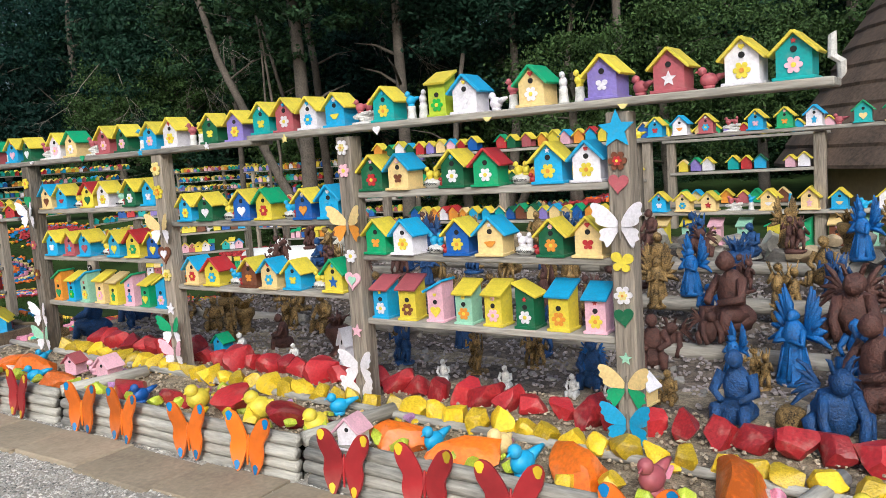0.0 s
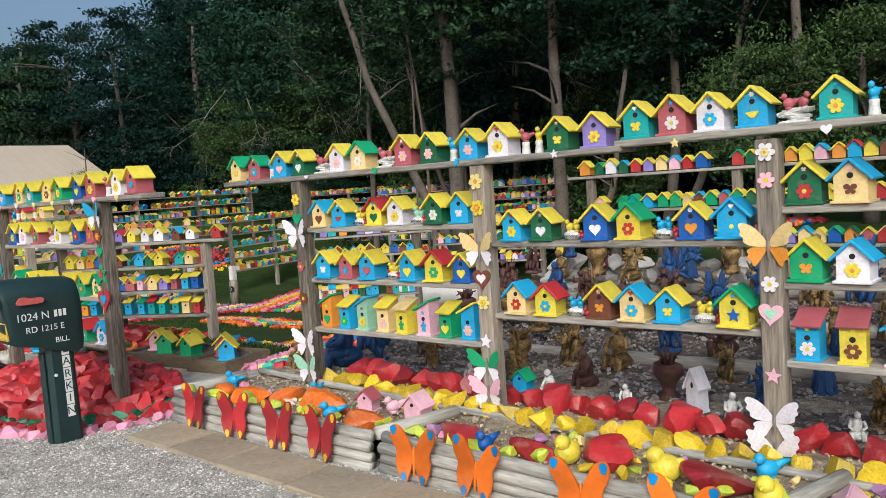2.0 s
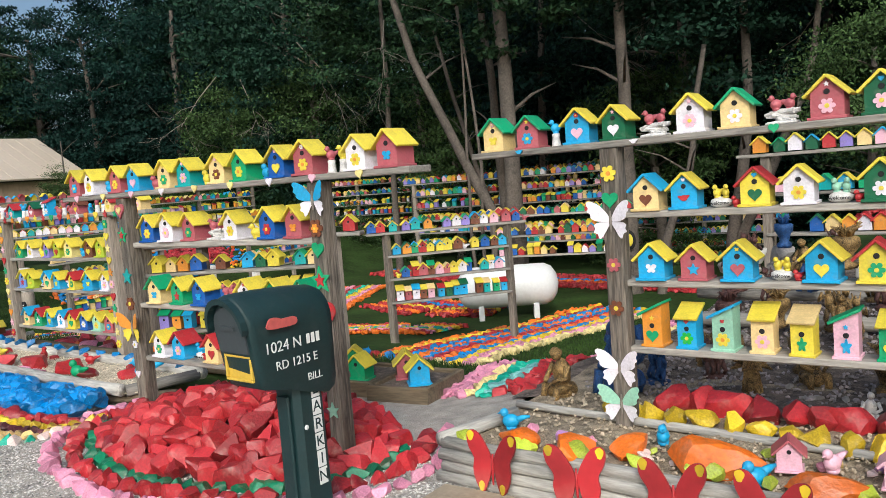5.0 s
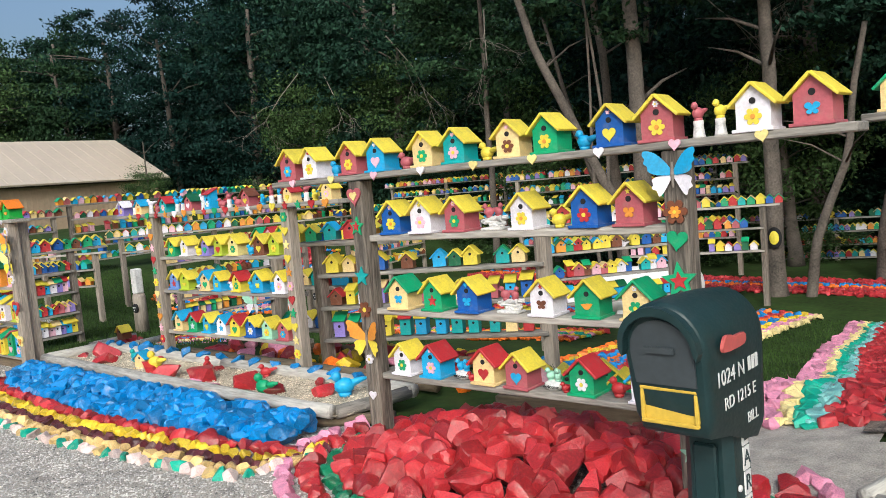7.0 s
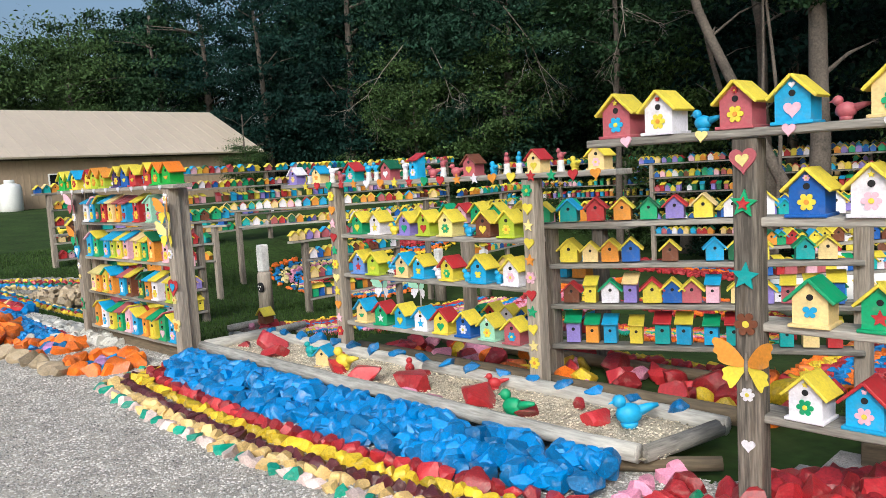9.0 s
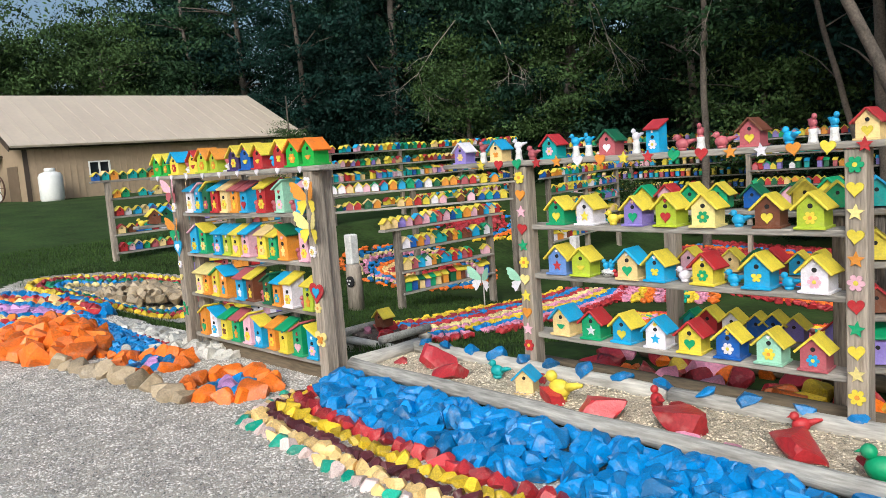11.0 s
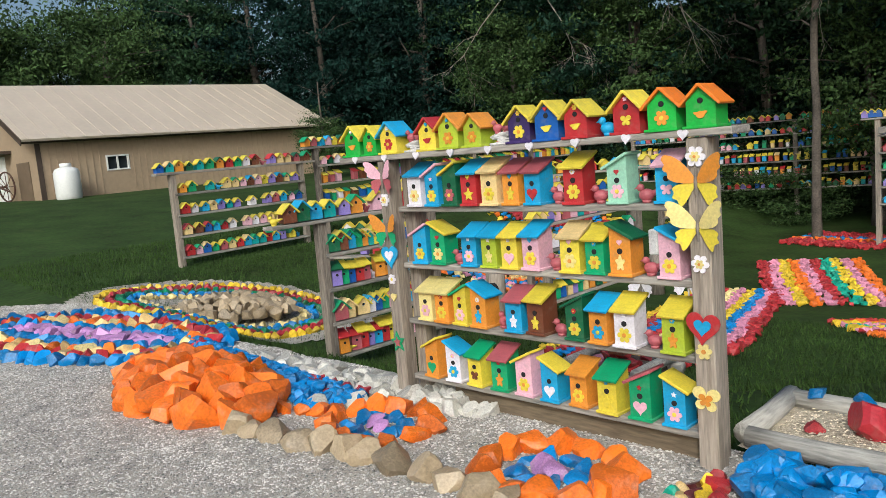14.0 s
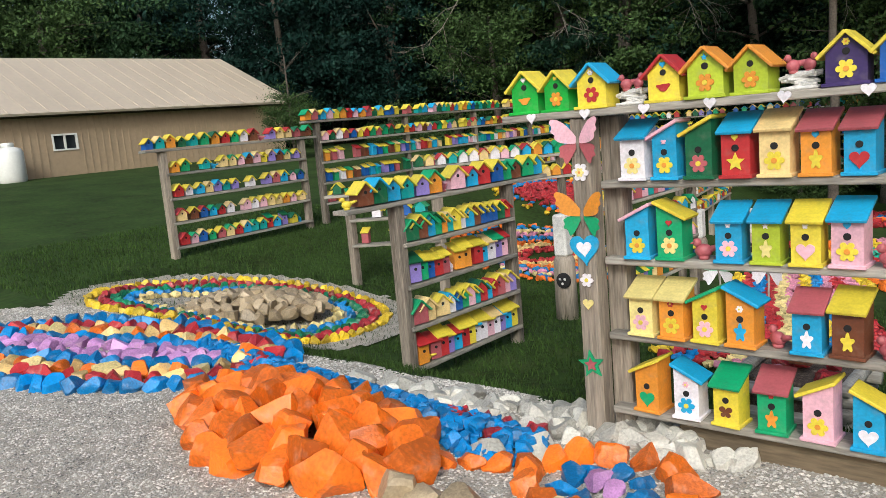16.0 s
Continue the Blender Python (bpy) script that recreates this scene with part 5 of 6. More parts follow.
# mosaics and ribbons of small stones farther off
def ribbon(name, label, path, colours, size=0.06, width=0.12):
    """Parallel lines of small stones along a path of points."""
    top = empty(name, pose(path[0][0], path[0][1], ground_z(*path[0])))
    tagged(top, label, "stones")
    pts = [Vector((x, y)) for x, y in path]
    for j, c in enumerate(colours):
        spots = []
        for a, b in zip(pts, pts[1:]):
            d = (b - a).normalized()
            nrm = Vector((-d.y, d.x))
            k = max(int((b - a).length / (size * 1.15)), 1)
            for i in range(k):
                for _ in range(2):
                    q = a.lerp(b, (i + rng.random()) / k) + nrm * ((j - len(colours) / 2) * width + rng.uniform(0, width))
                    spots.append((q.x, q.y, ground_z(q.x, q.y) + 0.02))
        ob = rubble("stone_band", f"band of small {STONE[c][0]} painted stones", spots, stone_stuff(c), size, top)
        ob.matrix_basis = Matrix.Translation(-top.matrix_basis.translation)
    return top


ribbon("stone_ribbon", "broad curved ribbon of painted stones on the lawn", [(-17.75, 5.35), (-17.45, 6.3), (-17.7, 7.4), (-18.2, 8.7), (-18.8, 10.6), (-19.2, 11.9)], "RPBYPFRBDY", 0.065, 0.15)
ribbon("stone_ribbon", "ribbon of pink orange and turquoise stones", [(-17.4, 11.3), (-18.2, 12.8), (-19.2, 15.0)], "OPYTRPOYPR", 0.07, 0.18)
ribbon("stone_ribbon", "winding ribbon of orange pink and turquoise stones", [(-16.6, 9.2), (-15.8, 9.8), (-14.6, 9.4), (-13.6, 10.4), (-12.8, 10.4)], "ORPYTPYOR", 0.07, 0.15)
ribbon("stone_ribbon", "large rug of painted stones on the lower lawn", ring(-22.7, 10.5, 0.75, 1.3, 0, 360, 30), "OBFPBOCR", 0.07, 0.15)
ribbon("stone_ribbon", "large red-centred bed of painted stones", ring(-24.6, 14.0, 0.55, 1.0, 0, 360, 24), "YOBRDDDRD", 0.075, 0.16)
ribbon("stone_ribbon", "bed of painted stones behind the racks", [(-16.5, 13.2), (-14.6, 12.6), (-13.2, 12.9)], "RORYDBRO", 0.08, 0.2)
ribbon("stone_ribbon", "bed of blue orange yellow and pink stones beside the grass path", [(-9.95, 5.2), (-10.9, 8.1), (-11.25, 10.4), (-11.0, 12.3), (-10.7, 13.4)], "FPYBORBOBRYO", 0.085, 0.13)
ribbon("stone_ribbon", "edging of pink cream turquoise and red stones by the grass path", [(-7.72, 4.05), (-7.95, 5.6), (-8.35, 7.4), (-8.95, 10.4), (-9.1, 12.8)], "RRRATFPP", 0.08, 0.095)
ribbon("stone_ribbon", "bed of red stones below the far racks", [(-12.5, 5.4), (-11.2, 5.5), (-10.3, 5.6)], "RYRBDYR", 0.08, 0.17)
ribbon("stone_ribbon", "bed of mixed painted stones by the back racks", [(-20.5, 18.0), (-14.5, 16.6), (-9.5, 16.2), (-6.0, 15.0)], "RDROBRDR", 0.09, 0.22)

# planter boxes with birdhouses between the racks
for cx, cy, w in ((-9.14, 4.02, 0.56), (-8.36, 4.06, 0.27)):
    pl = empty("planter_box", pose(cx, cy, ground_z(cx, cy) - 0.09, 0, 0, 8))
    tagged(pl, "low weathered plank planter box", "planter")
    for lo, hi in (((-w, -0.3, 0), (w, -0.26, 0.22)), ((-w, 0.26, 0), (w, 0.30, 0.22)), ((-w, -0.26, 0), (-w + 0.04, 0.26, 0.22)), ((w - 0.04, -0.26, 0), (w, 0.26, 0.22))):
        bm = bmesh.new()
        box(bm, lo, hi, 0.006)
        part("board", bm, old_plank, pl)
    bm = bmesh.new()
    box(bm, (-w + 0.04, -0.26, 0.0), (w - 0.04, 0.26, 0.19))
    part("soil", bm, mulch_mat, pl)
for x, y, cb in ((-9.52, 4.00, "p"), (-9.24, 3.92, "e"), (-8.82, 3.94, "e"), (-8.50, 4.12, "d"), (-8.28, 4.00, "b"), (-9.05, 4.12, "e")):
    birdhouse(pose(x, y, ground_z(x, y) + 0.10, 0, 0, rng.uniform(10, 60)), "G", cb, "y", "", "y", 1.15, "in the planter box")

# log planter and carved posts on the lawn
gp = empty("log_planter", pose(-16.9, 4.75, ground_z(-16.9, 4.75)))
tagged(gp, "square planter of stacked round logs", "planter")
for j in range(4):
    for s in (-1, 1):
        bm = bmesh.new()
        if j % 2 == 0:
            tube(bm, [(-0.42, s * 0.26, 0.05 + 0.085 * j), (0.42, s * 0.26, 0.05 + 0.085 * j)], [0.045, 0.045], 8)
        else:
            tube(bm, [(s * 0.34, -0.34, 0.05 + 0.085 * j), (s * 0.34, 0.34, 0.05 + 0.085 * j)], [0.045, 0.045], 8)
        part("log", bm, log_wood, gp, smooth=True)
bm = bmesh.new()
box(bm, (-0.30, -0.22, 0), (0.30, 0.22, 0.28))
part("soil", bm, mulch_mat, gp)
for i in range(8):
    stone(gp, (-16.9 + rng.uniform(-0.25, 0.25), 4.75 + rng.uniform(-0.18, 0.18), ground_z(-16.9, 4.75) + 0.28), 0.08, rng.choice("RDRP"))
small_birdhouse(pose(-16.9, 4.75, ground_z(-16.9, 4.75) + 0.34), "k", "y", 1.1)
for x, y, h in ((-19.93, 6.66, 1.15), (-20.3, 11.2, 1.1), (-19.9, 12.2, 1.0)):
    z = ground_z(x, y)
    bm = bmesh.new()
    tube(bm, [(0, 0, -0.1), (0, 0, h * 0.55), (0, 0, h * 0.6)], [0.13, 0.12, 0.10], 12)
    tp = link_mesh("carved_post", mesh_of(bm, "carved_post", True), timber_up, None, pose(x, y, z))
    tagged(tp, "carved wooden post with a white upper block", "statue")
    bm = bmesh.new()
    box(bm, (-0.08, -0.08, h * 0.6), (0.08, 0.08, h), 0.02)
    part("white_block", bm, white_mat, tp)
    bm = bmesh.new()
    lathe(bm, [(0.085, 0), (0.085, 0.03), (0.05, 0.04)], 14, Matrix.Translation((0.05, -0.10, h * 0.38)) @ pose(0, 0, 0, 90))
    ring_ = part("carved_medallion", bm, hole_shade_and_black, tp)
    for sx, sz in ((-0.03, 0.02), (0.03, 0.02), (0.0, -0.03)):
        bm = bmesh.new()
        lathe(bm, [(0.016, 0), (0.012, 0.006)], 8, Matrix.Translation((0.05 + sx, -0.141, h * 0.38 + sz)) @ pose(0, 0, 0, 90))
        part("carved_face", bm, white_mat, ring_, "pale carved relief")
for x, y in ((-18.9, 8.4), (-18.5, 8.9)):
    wall_butterfly(x, y, ground_z(x, y) + 0.45, "m", "w", 2.2)
    log((x, y + 0.03, ground_z(x, y) - 0.1), (x, y + 0.03, ground_z(x, y) + 0.46), 0.012, "garden_stake", "thin stake that holds a butterfly")


# ---------------------------------------------------------------- statues on the bank
def statue_mesh(kind, seed):
    r = random.Random(seed)
    bm = bmesh.new()
    rough = 0.012

    def feathers(s, root, tips, w):
        for i, tip in enumerate(tips):
            a, b = Vector(root), Vector(tip)
            mid = a.lerp(b, 0.55) + Vector((0, 0.015, 0.01))
            tube(bm, [(a.x * s, a.y, a.z), (mid.x * s, mid.y, mid.z), (b.x * s, b.y, b.z)], [w * 0.8, w, w * 0.35], 5)
    if kind == "winged":                     # robed figure, wings lifted high
        lathe(bm, [(0.10, 0), (0.115, 0.03), (0.09, 0.06), (0.085, 0.14), (0.062, 0.25), (0.072, 0.33), (0.05, 0.385), (0.026, 0.40)], 14)
        blob(bm, (0, -0.008, 0.435), (0.038, 0.042, 0.046), 2)
        for i in range(7):
            a = 0.5 + 5.3 * i / 6
            tube(bm, [(0.10 * math.cos(a), 0.10 * math.sin(a), 0.04), (0.068 * math.cos(a), 0.068 * math.sin(a), 0.24)], [0.016, 0.008], 5)
        for s in (-1, 1):
            tips = [(0.085 + 0.020 * i, 0.06, 0.62 - 0.050 * i * (0.4 + 0.14 * i)) for i in range(7)]
            feathers(s, (0.05, 0.05, 0.31), tips, 0.027)
            tube(bm, [(s * 0.06, -0.01, 0.35), (s * 0.085, -0.06, 0.27), (s * 0.015, -0.085, 0.30)], [0.024, 0.02, 0.014], 6)
    elif kind == "seated":                   # kneeling figure, head bowed
        blob(bm, (0, 0.03, 0.09), (0.11, 0.13, 0.09), 3, 0.15)
        blob(bm, (0, 0.03, 0.24), (0.082, 0.07, 0.13), 3, 0.1)
        blob(bm, (0, -0.02, 0.42), (0.050, 0.055, 0.058), 2)
        for s in (-1, 1):
            tube(bm, [(s * 0.055, 0.05, 0.10), (s * 0.085, -0.10, 0.13), (s * 0.08, -0.12, 0.02)], [0.05, 0.042, 0.03], 7)
            tube(bm, [(s * 0.085, 0.02, 0.32), (s * 0.125, -0.03, 0.22), (s * 0.05, -0.11, 0.19)], [0.032, 0.026, 0.02], 7)
    elif kind == "gargoyle":                 # crouching beast, folded wings and horns
        blob(bm, (0, 0.02, 0.13), (0.10, 0.10, 0.13), 3, 0.2)
        blob(bm, (0, -0.05, 0.29), (0.055, 0.065, 0.06), 2, 0.25)
        for s in (-1, 1):
            tube(bm, [(s * 0.03, -0.04, 0.33), (s * 0.05, -0.03, 0.385), (s * 0.07, -0.05, 0.40)], [0.014, 0.010, 0.003], 5)
            tube(bm, [(s * 0.07, -0.02, 0.22), (s * 0.095, -0.09, 0.12), (s * 0.07, -0.12, 0.01)], [0.034, 0.026, 0.024], 6)
            tube(bm, [(s * 0.06, 0.06, 0.10), (s * 0.13, -0.02, 0.10), (s * 0.12, -0.06, 0.01)], [0.05, 0.038, 0.028], 6)
            feathers(s, (0.05, 0.08, 0.24), [(0.13 + 0.012 * i, 0.13, 0.36 - 0.06 * i) for i in range(5)], 0.016)
    elif kind == "cherub":                   # small nude figures twined round a stem
        lathe(bm, [(0.09, 0), (0.095, 0.025), (0.05, 0.04)], 12)
        for cx, h in ((-0.045, 0.30), (0.05, 0.26)):
            blob(bm, (cx, 0, h * 0.62), (0.036, 0.034, 0.062), 2)
            blob(bm, (cx, -0.005, h), (0.028, 0.03, 0.032), 2)
            for s in (-1, 1):
                tube(bm, [(cx + s * 0.015, 0, h * 0.48), (cx + s * 0.03, -0.03, h * 0.26), (cx + s * 0.02, -0.01, 0.03)], [0.022, 0.017, 0.012], 6)
                tube(bm, [(cx + s * 0.03, 0, h * 0.78), (cx + s * 0.065, -0.03, h * 0.70), (cx + s * 0.05, -0.05, h * 0.90)], [0.014, 0.012, 0.009], 6)
        for i in range(9):
            a = r.uniform(0, 6.28)
            tube(bm, [(0, 0.02, 0.05), (0.05 * math.cos(a), 0.02 + 0.03 * math.sin(a), 0.20), (0.09 * math.cos(a + 0.6), 0.02 + 0.05 * math.sin(a), 0.30 + 0.05 * r.random())], [0.012, 0.009, 0.004], 5)
    elif kind == "globe":
        blob(bm, (0, 0, 0.10), (0.105, 0.105, 0.10), 3, 0.1)
        rough = 0.022
    else:                                    # leafy urn
        lathe(bm, [(0.075, 0), (0.085, 0.04), (0.045, 0.07), (0.06, 0.13), (0.10, 0.20), (0.105, 0.26), (0.085, 0.27)], 14)
        for i in range(26):
            a, k = r.uniform(0, 6.28), r.uniform(0.3, 1.0)
            tube(bm, [(0.03 * math.cos(a), 0.03 * math.sin(a), 0.25), (0.07 * k * math.cos(a), 0.07 * k * math.sin(a), 0.33), (0.12 * k * math.cos(a), 0.12 * k * math.sin(a), 0.30 + 0.09 * r.random())], [0.010, 0.014, 0.004], 5)
    for v in bm.verts:
        v.co += rough * noise.noise_vector(v.co * 17 + Vector((seed, 0, 0))) + 0.006 * noise.noise_vector(v.co * 45)
    return mesh_of(bm, "statue", True)


def statue(x, y, kind, mat, k, z=None, turn=None):
    me = cached(("statue", kind, mat.name), lambda: statue_mesh(kind, len(CACHE)))
    if not me.materials:
        me.materials.append(mat)
    z = ground_z(x, y) + 0.02 if z is None else z
    ob = link_mesh("statue", me, None, None, pose(x, y, z, 0, 0, rng.uniform(-40, 40) if turn is None else turn) @ Matrix.Diagonal((k, k, k, 1)))
    word = {"gold_statue": "gold", "blue_statue": "dark blue", "bright_blue_statue": "royal blue", "brown_statue": "red-brown", "white_figurine": "white"}[mat.name]
    tagged(ob, f"{word} painted {kind} garden statue on the gravel bank", "statue")


def clear_of(x, y, taken, d):
    if any((x - a) ** 2 + (y - b) ** 2 < d * d for a, b in taken):
        return False
    taken.append((x, y))
    return True


def terrace(x, y):
    return ground_z(x, y) + 0.02 + (0.10 * int((y - 4.15) / 0.8) if y > 4.15 else 0.0)


PLACED = []
for x, y, kind, mat, h in ((-1.73, 5.76, "winged", brightblue_mat, 0.46), (-1.32, 5.19, "seated", brownstat_mat, 0.55), (-1.98, 5.74, "winged", gold_mat, 0.49), (-1.08, 5.75, "cherub", gold_mat, 0.38), (-0.99, 5.15, "urn", gold_mat, 0.25),
                           (-0.83, 4.63, "winged", brightblue_mat, 0.56), (-1.17, 4.67, "winged", brightblue_mat, 0.32), (-0.96, 3.86, "seated", bluestat_mat, 0.40), (-0.51, 3.86, "gargoyle", bluestat_mat, 0.40), (-0.60, 5.25, "gargoyle", brownstat_mat, 0.48),
                           (-0.40, 4.26, "seated", brownstat_mat, 0.52), (-0.98, 4.48, "cherub", gold_mat, 0.25), (-1.36, 4.05, "seated", gold_mat, 0.20), (-0.71, 3.86, "globe", gold_mat, 0.14), (-1.62, 4.95, "gargoyle", brownstat_mat, 0.26), (-1.39, 4.96, "gargoyle", brownstat_mat, 0.24),
                           (-1.52, 5.43, "seated", brightblue_mat, 0.27), (-0.2, 3.85, "seated", brightblue_mat, 0.35), (0.15, 4.3, "winged", bluestat_mat, 0.5), (-6.62, 3.98, "seated", bluestat_mat, 0.50), (-6.98, 3.84, "seated", gold_mat, 0.36), (-6.85, 4.6, "seated", bluestat_mat, 0.48)):
    PLACED.append((x, y))
    statue(x, y, kind, mat, h / {"winged": 0.62, "seated": 0.48, "cherub": 0.34, "urn": 0.39, "gargoyle": 0.40, "globe": 0.20}[kind], terrace(x, y))
for i in range(230):
    x, y = -6.6 + 7.8 * ((i * 0.618) % 1.0), 4.06 + 3.3 * ((i * 0.414) % 1.0)
    if not clear_of(x, y, PLACED, 0.27):
        continue
    near = y < 4.6
    mat = rng.choice([gold_mat] * 5 + [brownstat_mat] * 3 + [bluestat_mat] if x < -2.2 else [gold_mat, gold_mat, brownstat_mat, brownstat_mat, brightblue_mat, bluestat_mat])
    kind = rng.choice(["cherub", "urn", "winged", "cherub", "gargoyle", "seated"])
    statue(x, y, kind, mat, rng.uniform(0.70, 0.95) * (0.85 if near else 1.0) * (1.15 if kind in ("cherub", "urn") else 0.85), terrace(x, y))
for x in (-5.2, -4.55, -4.0, -3.35, -2.72, -2.28, -1.85, -1.62, -0.6, 0.5):
    statue(x, 3.90, "seated", white_mat, rng.uniform(0.30, 0.40), 0.2)
for j in range(3):
    for q in range(3):
        x0 = -6.9 + 2.1 * q + rng.uniform(-0.1, 0.1)
        y = 4.95 + 0.8 * j
        log((x0, y, ground_z(x0, y) + 0.06 + 0.10 * j), (x0 + 2.0, y + rng.uniform(-0.05, 0.05), ground_z(x0, y) + 0.06 + 0.10 * j), 0.055, label="grey log holding a terrace of the bank", mat=timber)
wallr = empty("stacked_stone_wall", pose(-3.0, 7.6, 0.4))
tagged(wallr, "low dry wall of grey flat stones", "wall")
for j in range(3):
    stone_row(wallr, [(-7.0, 7.6), (1.5, 7.5)], 0.15, "HSHN", 0.02 + 0.13 * j, 0.2, 1.7, 0.5)
rubble("bank_stones", "loose chips and stones on the bank", [(x, y, ground_z(x, y) + 0.04) for x, y in ((rng.uniform(-7, 1.6), rng.uniform(4.0, 7.4)) for _ in range(600))], stone_stuff("H"), 0.035)
rubble("bank_chips", "pale lilac-grey gravel chips among the statues", [(x, y, ground_z(x, y) + 0.045) for x, y in ((rng.uniform(-7, 1.6), rng.uniform(4.0, 7.4)) for _ in range(9000))], stone_stuff("I"), 0.018)

# ---------------------------------------------------------------- gas tank behind the racks
tk = empty("gas_tank", pose(-12.62, 12.24, ground_z(-12.62, 12.24), 0, 0, 33) @ Matrix.Diagonal((0.88, 0.80, 0.88, 1)))
tagged(tk, "white horizontal gas tank on feet", "tank")
bm = bmesh.new()
prof = [(0.02, -1.12), (0.22, -1.08), (0.38, -0.98), (0.46, -0.82), (0.46, 0.82), (0.38, 0.98), (0.22, 1.08), (0.02, 1.12)]
lathe(bm, prof, 24, Matrix.Translation((0, 0, 0.68)) @ pose(0, 0, 0, 0, 90, 0))
part("tank_body", bm, tank_mat, tk, smooth=True)
for sx in (-0.6, 0.6):
    bm = bmesh.new()
    box(bm, (sx - 0.06, -0.3, -0.05), (sx + 0.06, 0.3, 0.30), 0.01)
    part("foot", bm, tank_mat, tk)
bm = bmesh.new()
lathe(bm, [(0.16, 1.10), (0.16, 1.26), (0.12, 1.32), (0.02, 1.34)], 16)
part("valve_dome", bm, tank_mat, tk, smooth=True)

# ---------------------------------------------------------------- shed
def shed():
    z0, eave, half = 0.95, 3.15, 4.3
    x1, x0, y0, y1, ridge = -40.6, -40.6 - 2 * half, 8.15, 19.4, 5.15
    top = empty("shed", pose(x1, y0, z0))
    tagged(top, "long tan metal shed with a beige gable roof", "shed")
    o = Vector((x1, y0, z0))

    def put(name, bm, mat, parent=None, label=""):
        ob = part(name, bm, mat, parent or top, label)
        if parent is None:
            ob.matrix_basis = Matrix.Translation(-o)
        return ob
    bm = bmesh.new()
    wx0, wx1, wz0, wz1 = 10.35, 11.15, 1.86, 2.38
    for lo, hi in (((x1 - 0.15, y0, 0.4), (x1, wx0, eave)), ((x1 - 0.15, wx1, 0.4), (x1, y1, eave)), ((x1 - 0.15, wx0, 0.4), (x1, wx1, wz0)), ((x1 - 0.15, wx0, wz1), (x1, wx1, eave))):
        box(bm, lo, hi)
    side = put("side_wall", bm, shed_wall)
    rib = bmesh.new()
    box(rib, (x1 + 0.001, 0, 0.4), (x1 + 0.018, 0.03, eave - 0.05))
    rib_me = mesh_of(rib, "siding_rib")
    rib_me.materials.append(shed_wall)
    y = y0 + 0.15
    while y < y1 - 0.1:
        if not wx0 - 0.05 < y < wx1 + 0.02:
            link_mesh("siding_rib", rib_me, None, side, Matrix.Translation((0, y, 0)))
        y += 0.23
    bm = bmesh.new()
    prism(bm, [(x0, 0.4), (x1 - 0.155, 0.4), (x1 - 0.155, eave), ((x0 + x1) / 2, ridge - 0.05), (x0, eave)], 0.15, Matrix.Translation((0, y0 + 0.15, 0)))
    put("front_wall", bm, shed_wall)
    bm = bmesh.new()
    prism(bm, [(x0, 0.4), (x1 - 0.155, 0.4), (x1 - 0.155, eave), ((x0 + x1) / 2, ridge - 0.05), (x0, eave)], 0.15, Matrix.Translation((0, y1, 0)))
    put("back_wall", bm, shed_wall)
    bm = bmesh.new()
    box(bm, (x0, y0, 0.4), (x0 + 0.15, y1, eave))
    put("side_wall", bm, shed_wall)
    for s in (-1, 1):
        bm = bmesh.new()
        run = math.hypot(half, ridge - eave) + 0.45
        tilt = math.degrees(math.atan2(ridge - eave, half))
        m = Matrix.Translation(((x0 + x1) / 2, 0, ridge)) @ pose(0, 0, 0, 0, s * tilt, 0)
        box(bm, (0 if s > 0 else -run, y0 - 0.5, 0), (run if s > 0 else 0, y1 + 0.4, 0.08), 0, m)
        deck = put("roof", bm, shed_roof)
        seam = bmesh.new()
        box(seam, (0.05 if s > 0 else -run, 0, 0.081), (run if s > 0 else -0.05, 0.03, 0.10), 0, m)
        seam_me = mesh_of(seam, "roof_seam")
        seam_me.materials.append(shed_roof)
        y = y0 - 0.3
        while y < y1 + 0.3:
            link_mesh("roof_seam", seam_me, None, deck, Matrix.Translation((0, y, 0)))
            y += 0.6
        bm = bmesh.new()
        box(bm, (0 if s > 0 else -run, y0 - 0.53, -0.14), (run if s > 0 else 0, y0 - 0.503, 0.06), 0, m)
        put("rake_board", bm, dark_trim)
    bm = bmesh.new()
    box(bm, (x1 + 0.02, y0 - 0.48, eave - 0.24), (x1 + 0.06, y1 + 0.38, eave - 0.10))
    put("eave_board", bm, dark_trim)
    bm = bmesh.new()
    box(bm, (x1 + 0.003, y0 - 0.02, 0.4), (x1 + 0.03, y0 + 0.14, eave - 0.25))
    put("corner_trim", bm, dark_trim)
    win = empty("window", Matrix.Identity(4))
    win.parent = top
    win.matrix_basis = Matrix.Translation(-o)
    for lo, hi in (((x1 - 0.06, wx0, wz0), (x1 + 0.03, wx1, wz0 + 0.05)), ((x1 - 0.06, wx0, wz1 - 0.05), (x1 + 0.03, wx1, wz1)), ((x1 - 0.06, wx0, wz0 + 0.05), (x1 + 0.03, wx0 + 0.05, wz1 - 0.05)), ((x1 - 0.06, wx1 - 0.05, wz0 + 0.05), (x1 + 0.03, wx1, wz1 - 0.05)), ((x1 - 0.05, (wx0 + wx1) / 2 - 0.025, wz0 + 0.05), (x1 + 0.02, (wx0 + wx1) / 2 + 0.025, wz1 - 0.05))):
        bm = bmesh.new()
        box(bm, lo, hi)
        part("window_frame", bm, decal_mat, win)
    bm = bmesh.new()
    box(bm, (x1 - 0.10, wx0, wz0), (x1 - 0.07, wx1, wz1))
    part("pane", bm, glass_mat, win)
    bm = bmesh.new()
    box(bm, (x1 - 2.0, y0 - 0.03, 0.5), (x1 - 0.75, y0 - 0.003, 2.35))
    d = put("door", bm, door_mat, None, "brown side door")
